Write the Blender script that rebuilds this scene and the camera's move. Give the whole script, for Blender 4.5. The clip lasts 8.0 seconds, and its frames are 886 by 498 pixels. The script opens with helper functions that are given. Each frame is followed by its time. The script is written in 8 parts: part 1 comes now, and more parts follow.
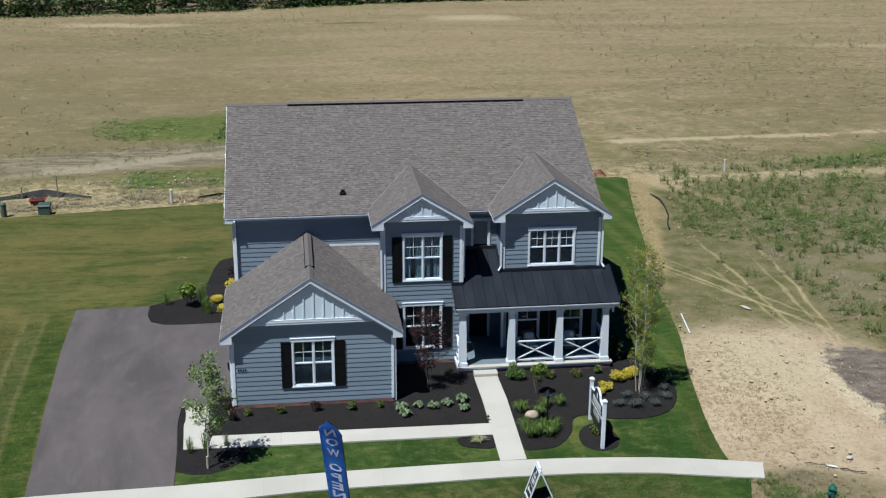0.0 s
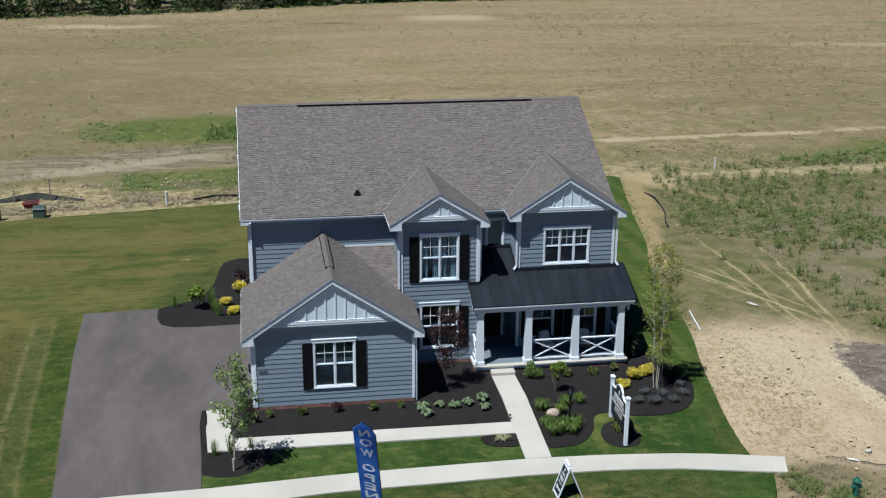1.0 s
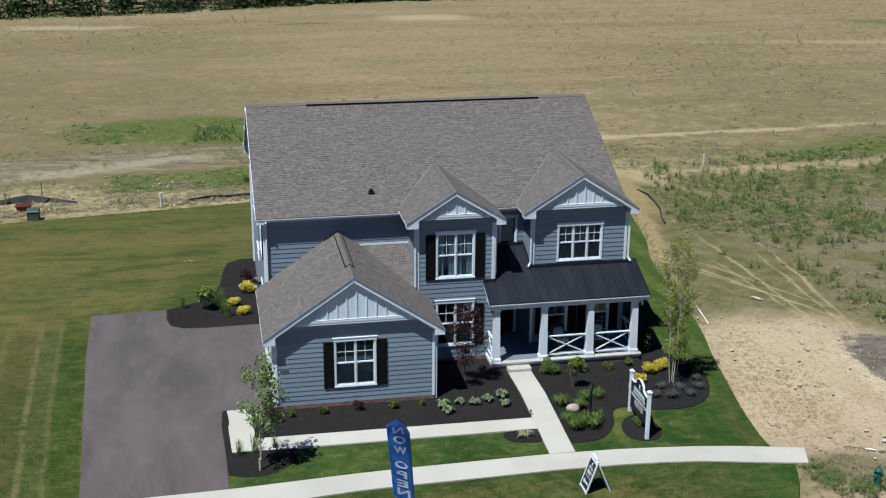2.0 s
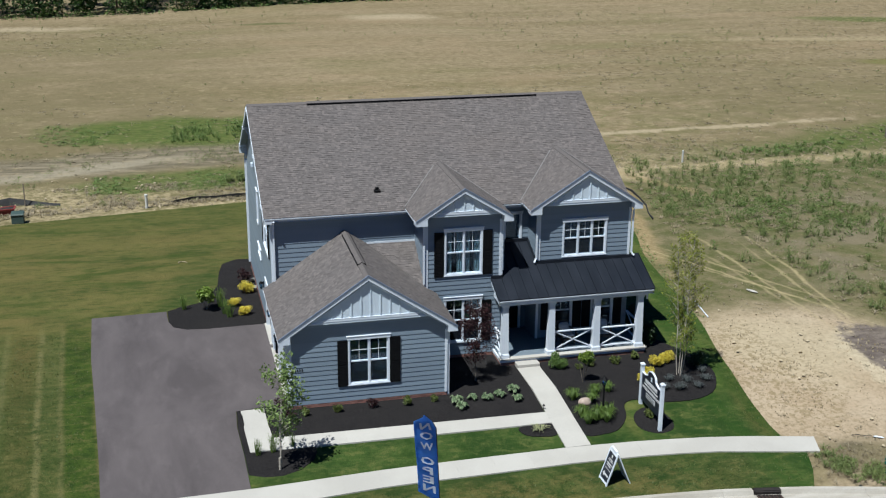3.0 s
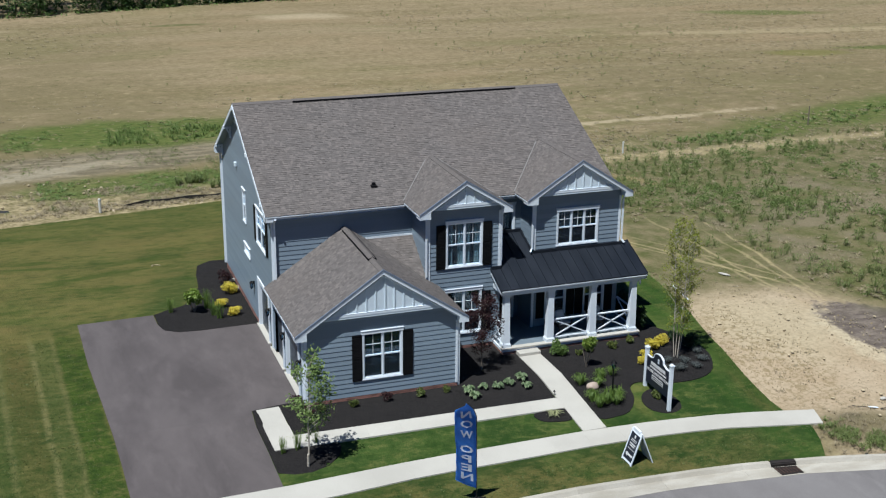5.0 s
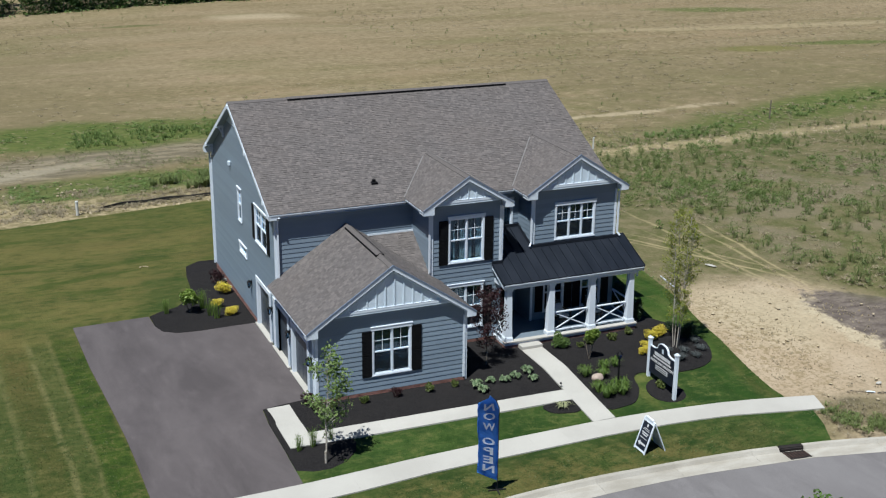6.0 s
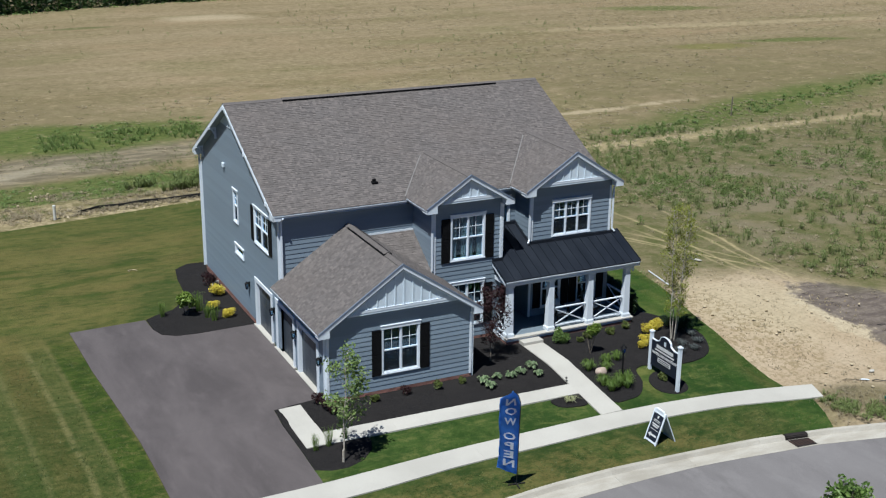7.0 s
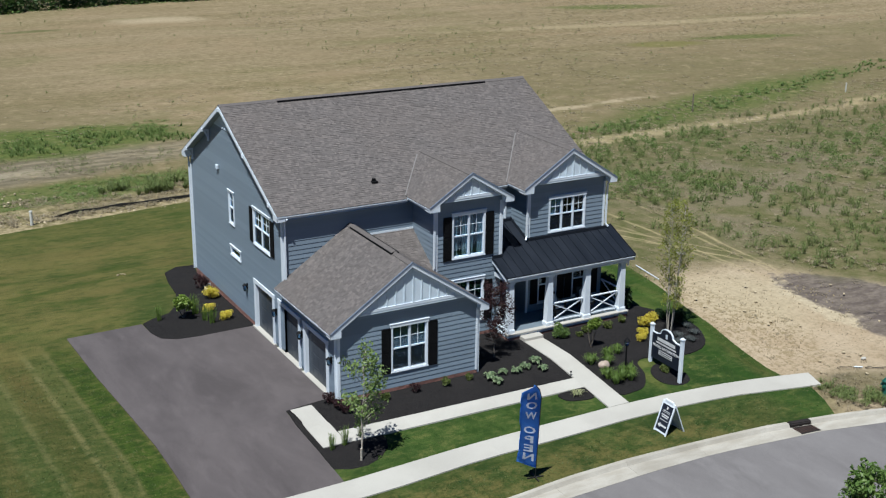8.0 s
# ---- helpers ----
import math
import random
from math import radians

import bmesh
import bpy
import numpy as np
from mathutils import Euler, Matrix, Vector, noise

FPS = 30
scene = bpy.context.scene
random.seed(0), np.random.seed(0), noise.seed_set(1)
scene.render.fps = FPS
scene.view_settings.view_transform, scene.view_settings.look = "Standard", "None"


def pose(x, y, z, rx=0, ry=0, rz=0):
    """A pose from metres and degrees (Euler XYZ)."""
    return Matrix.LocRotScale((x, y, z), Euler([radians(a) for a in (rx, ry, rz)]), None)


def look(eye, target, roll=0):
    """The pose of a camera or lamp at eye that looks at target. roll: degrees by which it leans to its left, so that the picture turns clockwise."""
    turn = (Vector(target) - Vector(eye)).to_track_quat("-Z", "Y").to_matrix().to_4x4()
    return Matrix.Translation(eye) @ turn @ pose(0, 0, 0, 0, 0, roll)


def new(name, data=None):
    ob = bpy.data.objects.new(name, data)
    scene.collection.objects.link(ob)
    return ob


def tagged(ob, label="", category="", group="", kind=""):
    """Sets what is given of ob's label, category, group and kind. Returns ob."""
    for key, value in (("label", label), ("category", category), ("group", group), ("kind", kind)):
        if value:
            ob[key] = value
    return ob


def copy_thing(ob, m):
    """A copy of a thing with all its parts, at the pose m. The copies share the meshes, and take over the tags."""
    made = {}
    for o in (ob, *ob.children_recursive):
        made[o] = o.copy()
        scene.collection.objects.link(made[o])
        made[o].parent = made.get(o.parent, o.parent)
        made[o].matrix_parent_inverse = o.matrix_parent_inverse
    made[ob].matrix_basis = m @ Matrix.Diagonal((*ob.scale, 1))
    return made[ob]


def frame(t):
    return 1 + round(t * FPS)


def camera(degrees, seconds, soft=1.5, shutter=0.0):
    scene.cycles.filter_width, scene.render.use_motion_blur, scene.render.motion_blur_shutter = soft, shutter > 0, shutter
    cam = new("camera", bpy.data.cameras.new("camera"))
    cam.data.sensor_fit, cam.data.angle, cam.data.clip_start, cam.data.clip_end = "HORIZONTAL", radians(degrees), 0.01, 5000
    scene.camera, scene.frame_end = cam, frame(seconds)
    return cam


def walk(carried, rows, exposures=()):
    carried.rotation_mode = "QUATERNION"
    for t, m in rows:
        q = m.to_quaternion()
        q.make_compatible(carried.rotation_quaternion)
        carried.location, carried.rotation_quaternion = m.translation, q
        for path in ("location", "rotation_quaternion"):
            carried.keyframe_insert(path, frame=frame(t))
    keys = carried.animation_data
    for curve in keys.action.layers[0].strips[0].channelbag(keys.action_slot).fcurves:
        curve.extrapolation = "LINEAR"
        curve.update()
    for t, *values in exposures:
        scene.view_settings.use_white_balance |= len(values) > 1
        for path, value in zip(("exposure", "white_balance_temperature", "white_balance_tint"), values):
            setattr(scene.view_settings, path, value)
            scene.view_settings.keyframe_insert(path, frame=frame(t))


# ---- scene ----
cam = camera(40.0, 8.0, soft=1.2)
PATH = [
    (0, (-0.153, -1.006, 20.358), (0.085, 0.872, 19.711), 0.3),
    (0.5, (-1.201, -0.877, 20.368), (-0.927, 0.996, 19.721), 0.4),
    (1, (-2.338, -0.801, 20.364), (-2.037, 1.067, 19.718), 0.4),
    (1.5, (-3.424, -0.703, 20.338), (-3.094, 1.161, 19.692), 0.4),
    (3, (-6.874, -0.314, 20.245), (-6.426, 1.526, 19.6), 0.5),
    (3.5, (-8.011, -0.133, 20.212), (-7.523, 1.696, 19.567), 0.5),
    (4, (-9.198, 0.079, 20.165), (-8.661, 1.894, 19.521), 0.6),
    (4.5, (-10.416, 0.297, 20.142), (-9.828, 2.097, 19.498), 0.6),
    (6, (-14.237, 1.247, 19.945), (-13.502, 2.993, 19.303), 0.6),
    (6.5, (-15.496, 1.63, 19.955), (-14.714, 3.355, 19.313), 0.7),
    (7, (-16.813, 2.022, 19.959), (-15.982, 3.725, 19.318), 0.7),
    (7.5, (-18.106, 2.449, 19.951), (-17.229, 4.129, 19.31), 0.8),
    (8, (-19.371, 2.975, 19.932), (-18.445, 4.629, 19.293), 0.7),
]
walk(cam, [(t, look(eye, target, roll)) for t, eye, target, roll in PATH], exposures=[(0, 0.48, 5640, 5), (8, 0.48, 5640, 5)])

# ---- light: high summer sun from behind and to one side of the street ----
SUN_EL, SUN_TO = 64.0, Vector((0.785, 0.620, 0)).normalized()
sun_from = Vector((-SUN_TO.x * math.cos(radians(SUN_EL)), -SUN_TO.y * math.cos(radians(SUN_EL)), math.sin(radians(SUN_EL))))
world = bpy.data.worlds.new("sky")
scene.world = world
world.use_nodes = True
wn = world.node_tree.nodes
wn.clear()
sky = wn.new("ShaderNodeTexSky")
sky.sky_type, sky.sun_disc = "NISHITA", False
sky.sun_elevation, sky.sun_rotation = radians(SUN_EL), math.atan2(-SUN_TO.x, -SUN_TO.y)
sky.air_density, sky.dust_density, sky.ozone_density = 1.2, 0.2, 4.0
bg = wn.new("ShaderNodeBackground")
bg.inputs["Strength"].default_value = 0.0145
wo = wn.new("ShaderNodeOutputWorld")
clear_blue = wn.new("ShaderNodeMix")  # clear summer sky, deeper blue than the model's default haze
clear_blue.data_type, clear_blue.blend_type = "RGBA", "MULTIPLY"
clear_blue.inputs[0].default_value = 1.0
clear_blue.inputs[7].default_value = (0.26, 0.84, 1.65, 1)
world.node_tree.links.new(sky.outputs[0], clear_blue.inputs[6])
world.node_tree.links.new(clear_blue.outputs[2], bg.inputs[0])
world.node_tree.links.new(bg.outputs[0], wo.inputs[0])
sun = new("sun", bpy.data.lights.new("sun", "SUN"))
sun.data.energy, sun.data.angle, sun.data.color = 5.0, radians(0.53), (1.0, 0.935, 0.835)
sun.matrix_world = look(sun_from * 60, (0, 0, 0))

# ---- materials ----
class Tree:
    """Short way to wire shader nodes."""

    def __init__(self, name, rough=0.8, metal=0.0, spec=0.35):
        self.mat = bpy.data.materials.new(name)
        self.mat.use_nodes = True
        self.nt = self.mat.node_tree
        self.nt.nodes.clear()
        self.out = self.n("ShaderNodeOutputMaterial")
        self.p = self.n("ShaderNodeBsdfPrincipled")
        self.p.inputs["Roughness"].default_value = rough
        self.p.inputs["Metallic"].default_value = metal
        self.p.inputs["Specular IOR Level"].default_value = spec
        self.nt.links.new(self.p.outputs[0], self.out.inputs["Surface"])
        self.pos = self.n("ShaderNodeNewGeometry").outputs["Position"]

    def n(self, kind):
        return self.nt.nodes.new(kind)

    def set(self, sock, v):
        if isinstance(v, bpy.types.NodeSocket):
            self.nt.links.new(v, sock)
        elif isinstance(v, (tuple, list)) and len(v) == 3 and sock.type == "RGBA":
            sock.default_value = (*v, 1)
        else:
            sock.default_value = v

    def scaled(self, sx, sy, sz, vec=None, turn=0.0):
        m = self.n("ShaderNodeMapping")
        self.set(m.inputs["Vector"], vec or self.pos)
        m.inputs["Scale"].default_value = (sx, sy, sz)
        m.inputs["Rotation"].default_value = (0, 0, radians(turn))
        return m.outputs[0]

    def noise(self, scale, detail=4.0, rough=0.55, vec=None, warp=0.0):
        k = self.n("ShaderNodeTexNoise")
        self.set(k.inputs["Vector"], vec or self.pos)
        k.inputs["Scale"].default_value, k.inputs["Detail"].default_value = scale, detail
        k.inputs["Roughness"].default_value, k.inputs["Distortion"].default_value = rough, warp
        return k.outputs["Fac"]

    def math(self, op, a, b=0.0, c=0.0):
        k = self.n("ShaderNodeMath")
        k.operation = op
        for sock, v in zip(k.inputs, (a, b, c)):
            self.set(sock, v)
        return k.outputs[0]

    def fit(self, v, a, b, lo=0.0, hi=1.0):
        k = self.n("ShaderNodeMapRange")
        k.interpolation_type = "SMOOTHSTEP"
        for name, x in (("Value", v), ("From Min", a), ("From Max", b), ("To Min", lo), ("To Max", hi)):
            self.set(k.inputs[name], x)
        return k.outputs[0]

    def mix(self, fac, a, b, mode="MIX"):
        k = self.n("ShaderNodeMix")
        k.data_type, k.blend_type = "RGBA", mode
        self.set(k.inputs[0], fac)
        self.set(k.inputs[6], a)
        self.set(k.inputs[7], b)
        return k.outputs[2]

    def random(self, island=False):
        if island:
            return self.n("ShaderNodeNewGeometry").outputs["Random Per Island"]
        return self.n("ShaderNodeObjectInfo").outputs["Random"]

    def xyz(self):
        k = self.n("ShaderNodeSeparateXYZ")
        self.set(k.inputs[0], self.pos)
        return k.outputs

    def blob(self, x, y, cx, cy, rx, ry, turn=0.0, soft=0.35, ragged=None, amount=0.0):
        """1 inside an ellipse on the ground, 0 outside, with a ragged soft rim."""
        c, s = math.cos(radians(turn)), math.sin(radians(turn))
        dx, dy = self.math("SUBTRACT", x, cx), self.math("SUBTRACT", y, cy)
        u = self.math("DIVIDE", self.math("ADD", self.math("MULTIPLY", dx, c), self.math("MULTIPLY", dy, s)), rx)
        v = self.math("DIVIDE", self.math("SUBTRACT", self.math("MULTIPLY", dy, c), self.math("MULTIPLY", dx, s)), ry)
        r = self.math("SQRT", self.math("ADD", self.math("MULTIPLY", u, u), self.math("MULTIPLY", v, v)))
        if ragged is not None:
            r = self.math("ADD", r, self.math("MULTIPLY", self.math("SUBTRACT", ragged, 0.5), amount))
        return self.fit(r, 1.0 + soft, 1.0 - soft)

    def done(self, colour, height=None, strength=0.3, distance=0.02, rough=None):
        deep = self.n("ShaderNodeVectorMath")  # every swatch a fifth deeper, so less light bounces into shaded walls
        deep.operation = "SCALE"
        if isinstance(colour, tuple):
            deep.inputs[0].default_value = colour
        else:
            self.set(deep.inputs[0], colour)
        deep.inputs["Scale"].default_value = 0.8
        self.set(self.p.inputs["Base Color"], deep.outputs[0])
        if height is not None:
            b = self.n("ShaderNodeBump")
            b.inputs["Strength"].default_value, b.inputs["Distance"].default_value = strength, distance
            self.set(b.inputs["Height"], height)
            self.set(self.p.inputs["Normal"], b.outputs[0])
        if rough is not None:
            self.set(self.p.inputs["Roughness"], rough)
        return self.mat


def plain(name, a, b, scale=3.0, fine=60.0, rough=0.6, metal=0.0, spec=0.35, bump=0.15, distance=0.004, piece=0.0, island=False, streak=(1, 1, 1)):
    """Two tones in broad patches, fine grain on top, a small tone shift from piece to piece."""
    t = Tree(name, rough, metal, spec)
    big, small = t.noise(scale, 4, vec=t.scaled(*streak)), t.noise(fine, 3)
    col = t.mix(t.fit(big, 0.3, 0.7), a, b)
    col = t.mix(t.fit(small, 0.25, 0.75, 0.0, 0.35), col, tuple(c * 0.72 for c in a))
    if piece:
        k = t.fit(t.random(island), 0, 1, 1 - piece, 1 + piece)
        m = t.n("ShaderNodeVectorMath")
        m.operation = "SCALE"
        t.set(m.inputs[0], col)
        t.set(m.inputs["Scale"], k)
        col = m.outputs[0]
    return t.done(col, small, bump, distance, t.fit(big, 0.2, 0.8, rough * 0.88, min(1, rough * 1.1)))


SIDING = plain("siding_paint", (0.224, 0.280, 0.344), (0.242, 0.300, 0.364), 0.8, 40, 0.46, spec=0.40, piece=0.06, bump=0.1, streak=(0.5, 0.5, 3))
WALLBACK = plain("sheathing", (0.14, 0.18, 0.22), (0.15, 0.19, 0.23), 2, 40, 0.7)
TRIM = plain("white_trim", (0.78, 0.84, 0.92), (0.86, 0.91, 0.97), 1.2, 50, 0.45, bump=0.08)
BATTEN = plain("pale_batten_board", (0.70, 0.79, 0.88), (0.75, 0.84, 0.92), 1.5, 45, 0.5, piece=0.03)
# Greyer and bluer than the trim: shade under roofs put into the colour.
SOFFIT_SHADED = plain("soffit", (0.34, 0.40, 0.46), (0.38, 0.44, 0.50), 2, 30, 0.6)
BLACK = plain("black_paint", (0.006, 0.006, 0.007), (0.009, 0.009, 0.010), 4, 60, 0.6, spec=0.1)
METAL_ROOF = plain("dark_metal_roof", (0.011, 0.014, 0.021), (0.019, 0.023, 0.033), 0.9, 25, 0.5, metal=0.0, spec=0.25, streak=(2, 0.5, 0.5))
BRICK = plain("red_brick", (0.22, 0.105, 0.085), (0.32, 0.165, 0.135), 6, 50, 0.85, piece=0.3, island=True, bump=0.4)
MORTAR = plain("mortar", (0.24, 0.20, 0.18), (0.30, 0.25, 0.22), 8, 60, 0.9)
CONCRETE = plain("pale_concrete", (0.475, 0.448, 0.400), (0.540, 0.512, 0.460), 0.55, 28, 0.85, piece=0.015, bump=0.25)
CURB = plain("weathered_concrete", (0.385, 0.350, 0.290), (0.50, 0.465, 0.405), 1.6, 25, 0.9, piece=0.05, bump=0.3, streak=(0.5, 1.6, 1))
DOOR_DARK = plain("slate_door_paint", (0.046, 0.058, 0.076), (0.056, 0.070, 0.090), 0.7, 30, 0.40, spec=0.35)
# Dark blue-grey includes the shade under the porch roof.
SHADED_DECK = plain("porch_floor", (0.15, 0.19, 0.23), (0.19, 0.23, 0.27), 1.5, 30, 0.6)
# Dark blue-grey: dimness of the rooms behind the panes, put into the colour.
INSIDE = plain("dim_inside", (0.060, 0.080, 0.105), (0.075, 0.098, 0.125), 1, 30, 0.8)
CURTAIN = plain("pale_curtain", (0.84, 0.80, 0.66), (0.92, 0.88, 0.74), 3, 60, 0.9, streak=(6, 6, 0.4))
CLOTH = plain("white_cushion", (0.62, 0.62, 0.62), (0.72, 0.72, 0.71), 5, 80, 0.95)
DARKWOOD = plain("dark_wicker", (0.045, 0.038, 0.034), (0.07, 0.06, 0.052), 9, 90, 0.7)
GALV = plain("pipe_plastic", (0.62, 0.62, 0.58), (0.70, 0.70, 0.66), 5, 60, 0.5)
STEEL = plain("dark_steel", (0.05, 0.05, 0.05), (0.09, 0.085, 0.08), 6, 60, 0.5, metal=0.7)
IRON = plain("dark_cast_iron", (0.014, 0.011, 0.010), (0.030, 0.022, 0.019), 8, 60, 0.7)
# Slate instead of trim white: shade along the rake's upper edge, as paint.
RAKE_SHADE = plain("shaded_rake_edge", (0.15, 0.185, 0.25), (0.19, 0.225, 0.29), 3, 40, 0.5)
FLASHING = plain("pale_flashing", (0.20, 0.185, 0.18), (0.25, 0.235, 0.225), 3, 40, 0.5)
RUST = plain("rusty_iron", (0.045, 0.026, 0.02), (0.08, 0.045, 0.034), 6, 60, 0.8)
SIGN_NAVY = plain("sign_navy", (0.012, 0.016, 0.030), (0.016, 0.021, 0.038), 3, 60, 0.4)
GREEN_BOX = plain("green_enamel", (0.055, 0.085, 0.075), (0.075, 0.11, 0.095), 3, 60, 0.5)
TEAL = plain("teal_enamel", (0.02, 0.11, 0.08), (0.03, 0.15, 0.11), 6, 60, 0.4)
RED = plain("red_plastic", (0.23, 0.035, 0.035), (0.30, 0.06, 0.05), 6, 60, 0.6)
TARP = plain("black_silt_cloth", (0.02, 0.02, 0.02), (0.035, 0.033, 0.03), 4, 40, 0.8)
ROCK = plain("pink_boulder", (0.42, 0.32, 0.26), (0.55, 0.45, 0.38), 4, 30, 0.85, bump=0.5, distance=0.02)
CLOD = plain("pale_clods", (0.33, 0.27, 0.17), (0.46, 0.38, 0.26), 4, 30, 0.9, piece=0.3, island=True)
BROWN_SOIL = plain("brown_soil", (0.24, 0.185, 0.112), (0.33, 0.265, 0.165), 4, 30, 0.9, piece=0.3, island=True)
BARK = plain("grey_bark", (0.16, 0.13, 0.10), (0.26, 0.22, 0.18), 6, 60, 0.9, bump=0.5, streak=(3, 3, 0.5))
BIRCH = plain("birch_bark", (0.34, 0.29, 0.23), (0.62, 0.57, 0.50), 5, 50, 0.8, bump=0.4, streak=(1, 1, 4))


def shingle_mat(name, tint):
    """Laminated asphalt shingles: tabs of many tones, mineral grain, faint weathering."""
    t = Tree(name, 0.92, 0, 0.2)
    r, big, grain = t.random(True), t.noise(0.35, 4), t.noise(45, 2)
    flecks = t.noise(1.0, 3, 0.7, vec=t.scaled(11, 13, 13))
    col = t.mix(t.fit(r, 0.0, 0.55), tuple(c * 0.78 for c in tint), tint)
    col = t.mix(t.fit(r, 0.60, 1.0), col, (tint[0] * 1.30, tint[1] * 1.27, tint[2] * 1.26))
    col = t.mix(t.fit(flecks, 0.52, 0.72, 0, 0.55), col, (tint[0] * 1.50, tint[1] * 1.46, tint[2] * 1.48))
    col = t.mix(t.fit(flecks, 0.48, 0.30, 0, 0.55), col, tuple(c * 0.55 for c in tint))
    col = t.mix(t.fit(big, 0.35, 0.7, 0, 0.25), col, (tint[0] * 1.10, tint[1] * 1.02, tint[2] * 0.94))
    col = t.mix(t.fit(grain, 0.3, 0.75, 0, 0.4), col, tuple(c * 0.6 for c in tint))
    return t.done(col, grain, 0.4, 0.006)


SHINGLE = shingle_mat("weathered_shingles", (0.152, 0.136, 0.130))


def glass_mat():
    t = Tree("window_glass", 0.05)
    clear, gloss, f, m = t.n("ShaderNodeBsdfTransparent"), t.n("ShaderNodeBsdfGlossy"), t.n("ShaderNodeFresnel"), t.n("ShaderNodeMixShader")
    clear.inputs[0].default_value = (0.52, 0.68, 0.82, 1)
    gloss.inputs["Roughness"].default_value = 0.02
    gloss.inputs[0].default_value = (0.72, 0.86, 0.98, 1)
    f.inputs["IOR"].default_value = 1.62
    for a, b in ((f.outputs[0], m.inputs[0]), (clear.outputs[0], m.inputs[1]), (gloss.outputs[0], m.inputs[2]), (m.outputs[0], t.out.inputs["Surface"])):
        t.nt.links.new(a, b)
    return t.mat


GLASS = glass_mat()


def screen_mat():
    """Fine insect mesh: half see-through, half grey."""
    t = Tree("insect_mesh", 0.8)
    t.p.inputs["Base Color"].default_value = (0.012, 0.018, 0.028, 1)
    clear, m = t.n("ShaderNodeBsdfTransparent"), t.n("ShaderNodeMixShader")
    m.inputs[0].default_value = 0.34
    t.nt.links.new(clear.outputs[0], m.inputs[1])
    t.nt.links.new(t.p.outputs[0], m.inputs[2])
    t.nt.links.new(m.outputs[0], t.out.inputs["Surface"])
    return t.mat


SCREEN = screen_mat()


def leaf_mat(name, a, b, gloss=0.5):
    """Leaves: tone from leaf to leaf and clump to clump, some light through them."""
    t = Tree(name, gloss, 0, 0.3)
    r, big = t.random(True), t.noise(1.3, 3)
    col = t.mix(r, a, b)
    col = t.mix(t.fit(big, 0.35, 0.7, 0, 0.30), col, tuple(c * 0.55 for c in a))
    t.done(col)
    tr, m = t.n("ShaderNodeBsdfTranslucent"), t.n("ShaderNodeMixShader")
    t.set(tr.inputs[0], col)
    m.inputs[0].default_value = 0.28
    t.nt.links.new(t.p.outputs[0], m.inputs[1])
    t.nt.links.new(tr.outputs[0], m.inputs[2])
    t.nt.links.new(m.outputs[0], t.out.inputs["Surface"])
    return t.mat


FLAG_BLUE = leaf_mat("flag_blue", (0.085, 0.28, 0.80), (0.13, 0.36, 0.90), 0.6)
FLAG_WHITE = leaf_mat("flag_print", (0.85, 0.92, 1.0), (0.92, 0.97, 1.0), 0.7)
LEAF = leaf_mat("fresh_leaves", (0.085, 0.160, 0.030), (0.22, 0.31, 0.085))
LEAF_OLIVE = leaf_mat("olive_leaves", (0.072, 0.105, 0.020), (0.185, 0.215, 0.055))
LEAF_YUCCA = leaf_mat("yucca_leaves", (0.34, 0.37, 0.17), (0.58, 0.58, 0.34))
LEAF_YOUNG = leaf_mat("young_leaves", (0.14, 0.22, 0.055), (0.30, 0.39, 0.13))
LEAF_DARK = leaf_mat("deep_green_leaves", (0.016, 0.036, 0.012), (0.040, 0.075, 0.022))
LEAF_LIME = leaf_mat("lime_leaves", (0.13, 0.21, 0.025), (0.26, 0.34, 0.06))
LEAF_YELLOW = leaf_mat("golden_leaves", (0.56, 0.46, 0.032), (0.84, 0.71, 0.11))
LEAF_RED = leaf_mat("purple_leaves", (0.024, 0.009, 0.011), (0.070, 0.028, 0.030))
LEAF_BIRCH = leaf_mat("birch_leaves", (0.17, 0.205, 0.024), (0.35, 0.365, 0.062))
LEAF_PALE = leaf_mat("hosta_leaves", (0.10, 0.17, 0.07), (0.30, 0.36, 0.20))
LEAF_GREY = leaf_mat("grey_leaves", (0.085, 0.095, 0.092), (0.15, 0.165, 0.16))
BLADE = leaf_mat("green_blades", (0.10, 0.175, 0.028), (0.22, 0.31, 0.07))
LAWN_BLADE = leaf_mat("lawn_blades", (0.085, 0.125, 0.030), (0.175, 0.195, 0.060))
WEED = leaf_mat("weed_leaves", (0.140, 0.190, 0.056), (0.270, 0.318, 0.112))
REED = leaf_mat("reed_leaves", (0.115, 0.180, 0.045), (0.225, 0.300, 0.085))
WEED_DRY = leaf_mat("dry_weeds", (0.27, 0.225, 0.140), (0.40, 0.335, 0.215))
WOODS = leaf_mat("wood_edge_leaves", (0.016, 0.040, 0.009), (0.085, 0.150, 0.032))


LANE_TILT, LANES = 0.045, ((-9.0, 0.46), (-9.85, 0.74), (-11.2, 0.44), (-12.1, 0.26), (-13.4, 0.42))


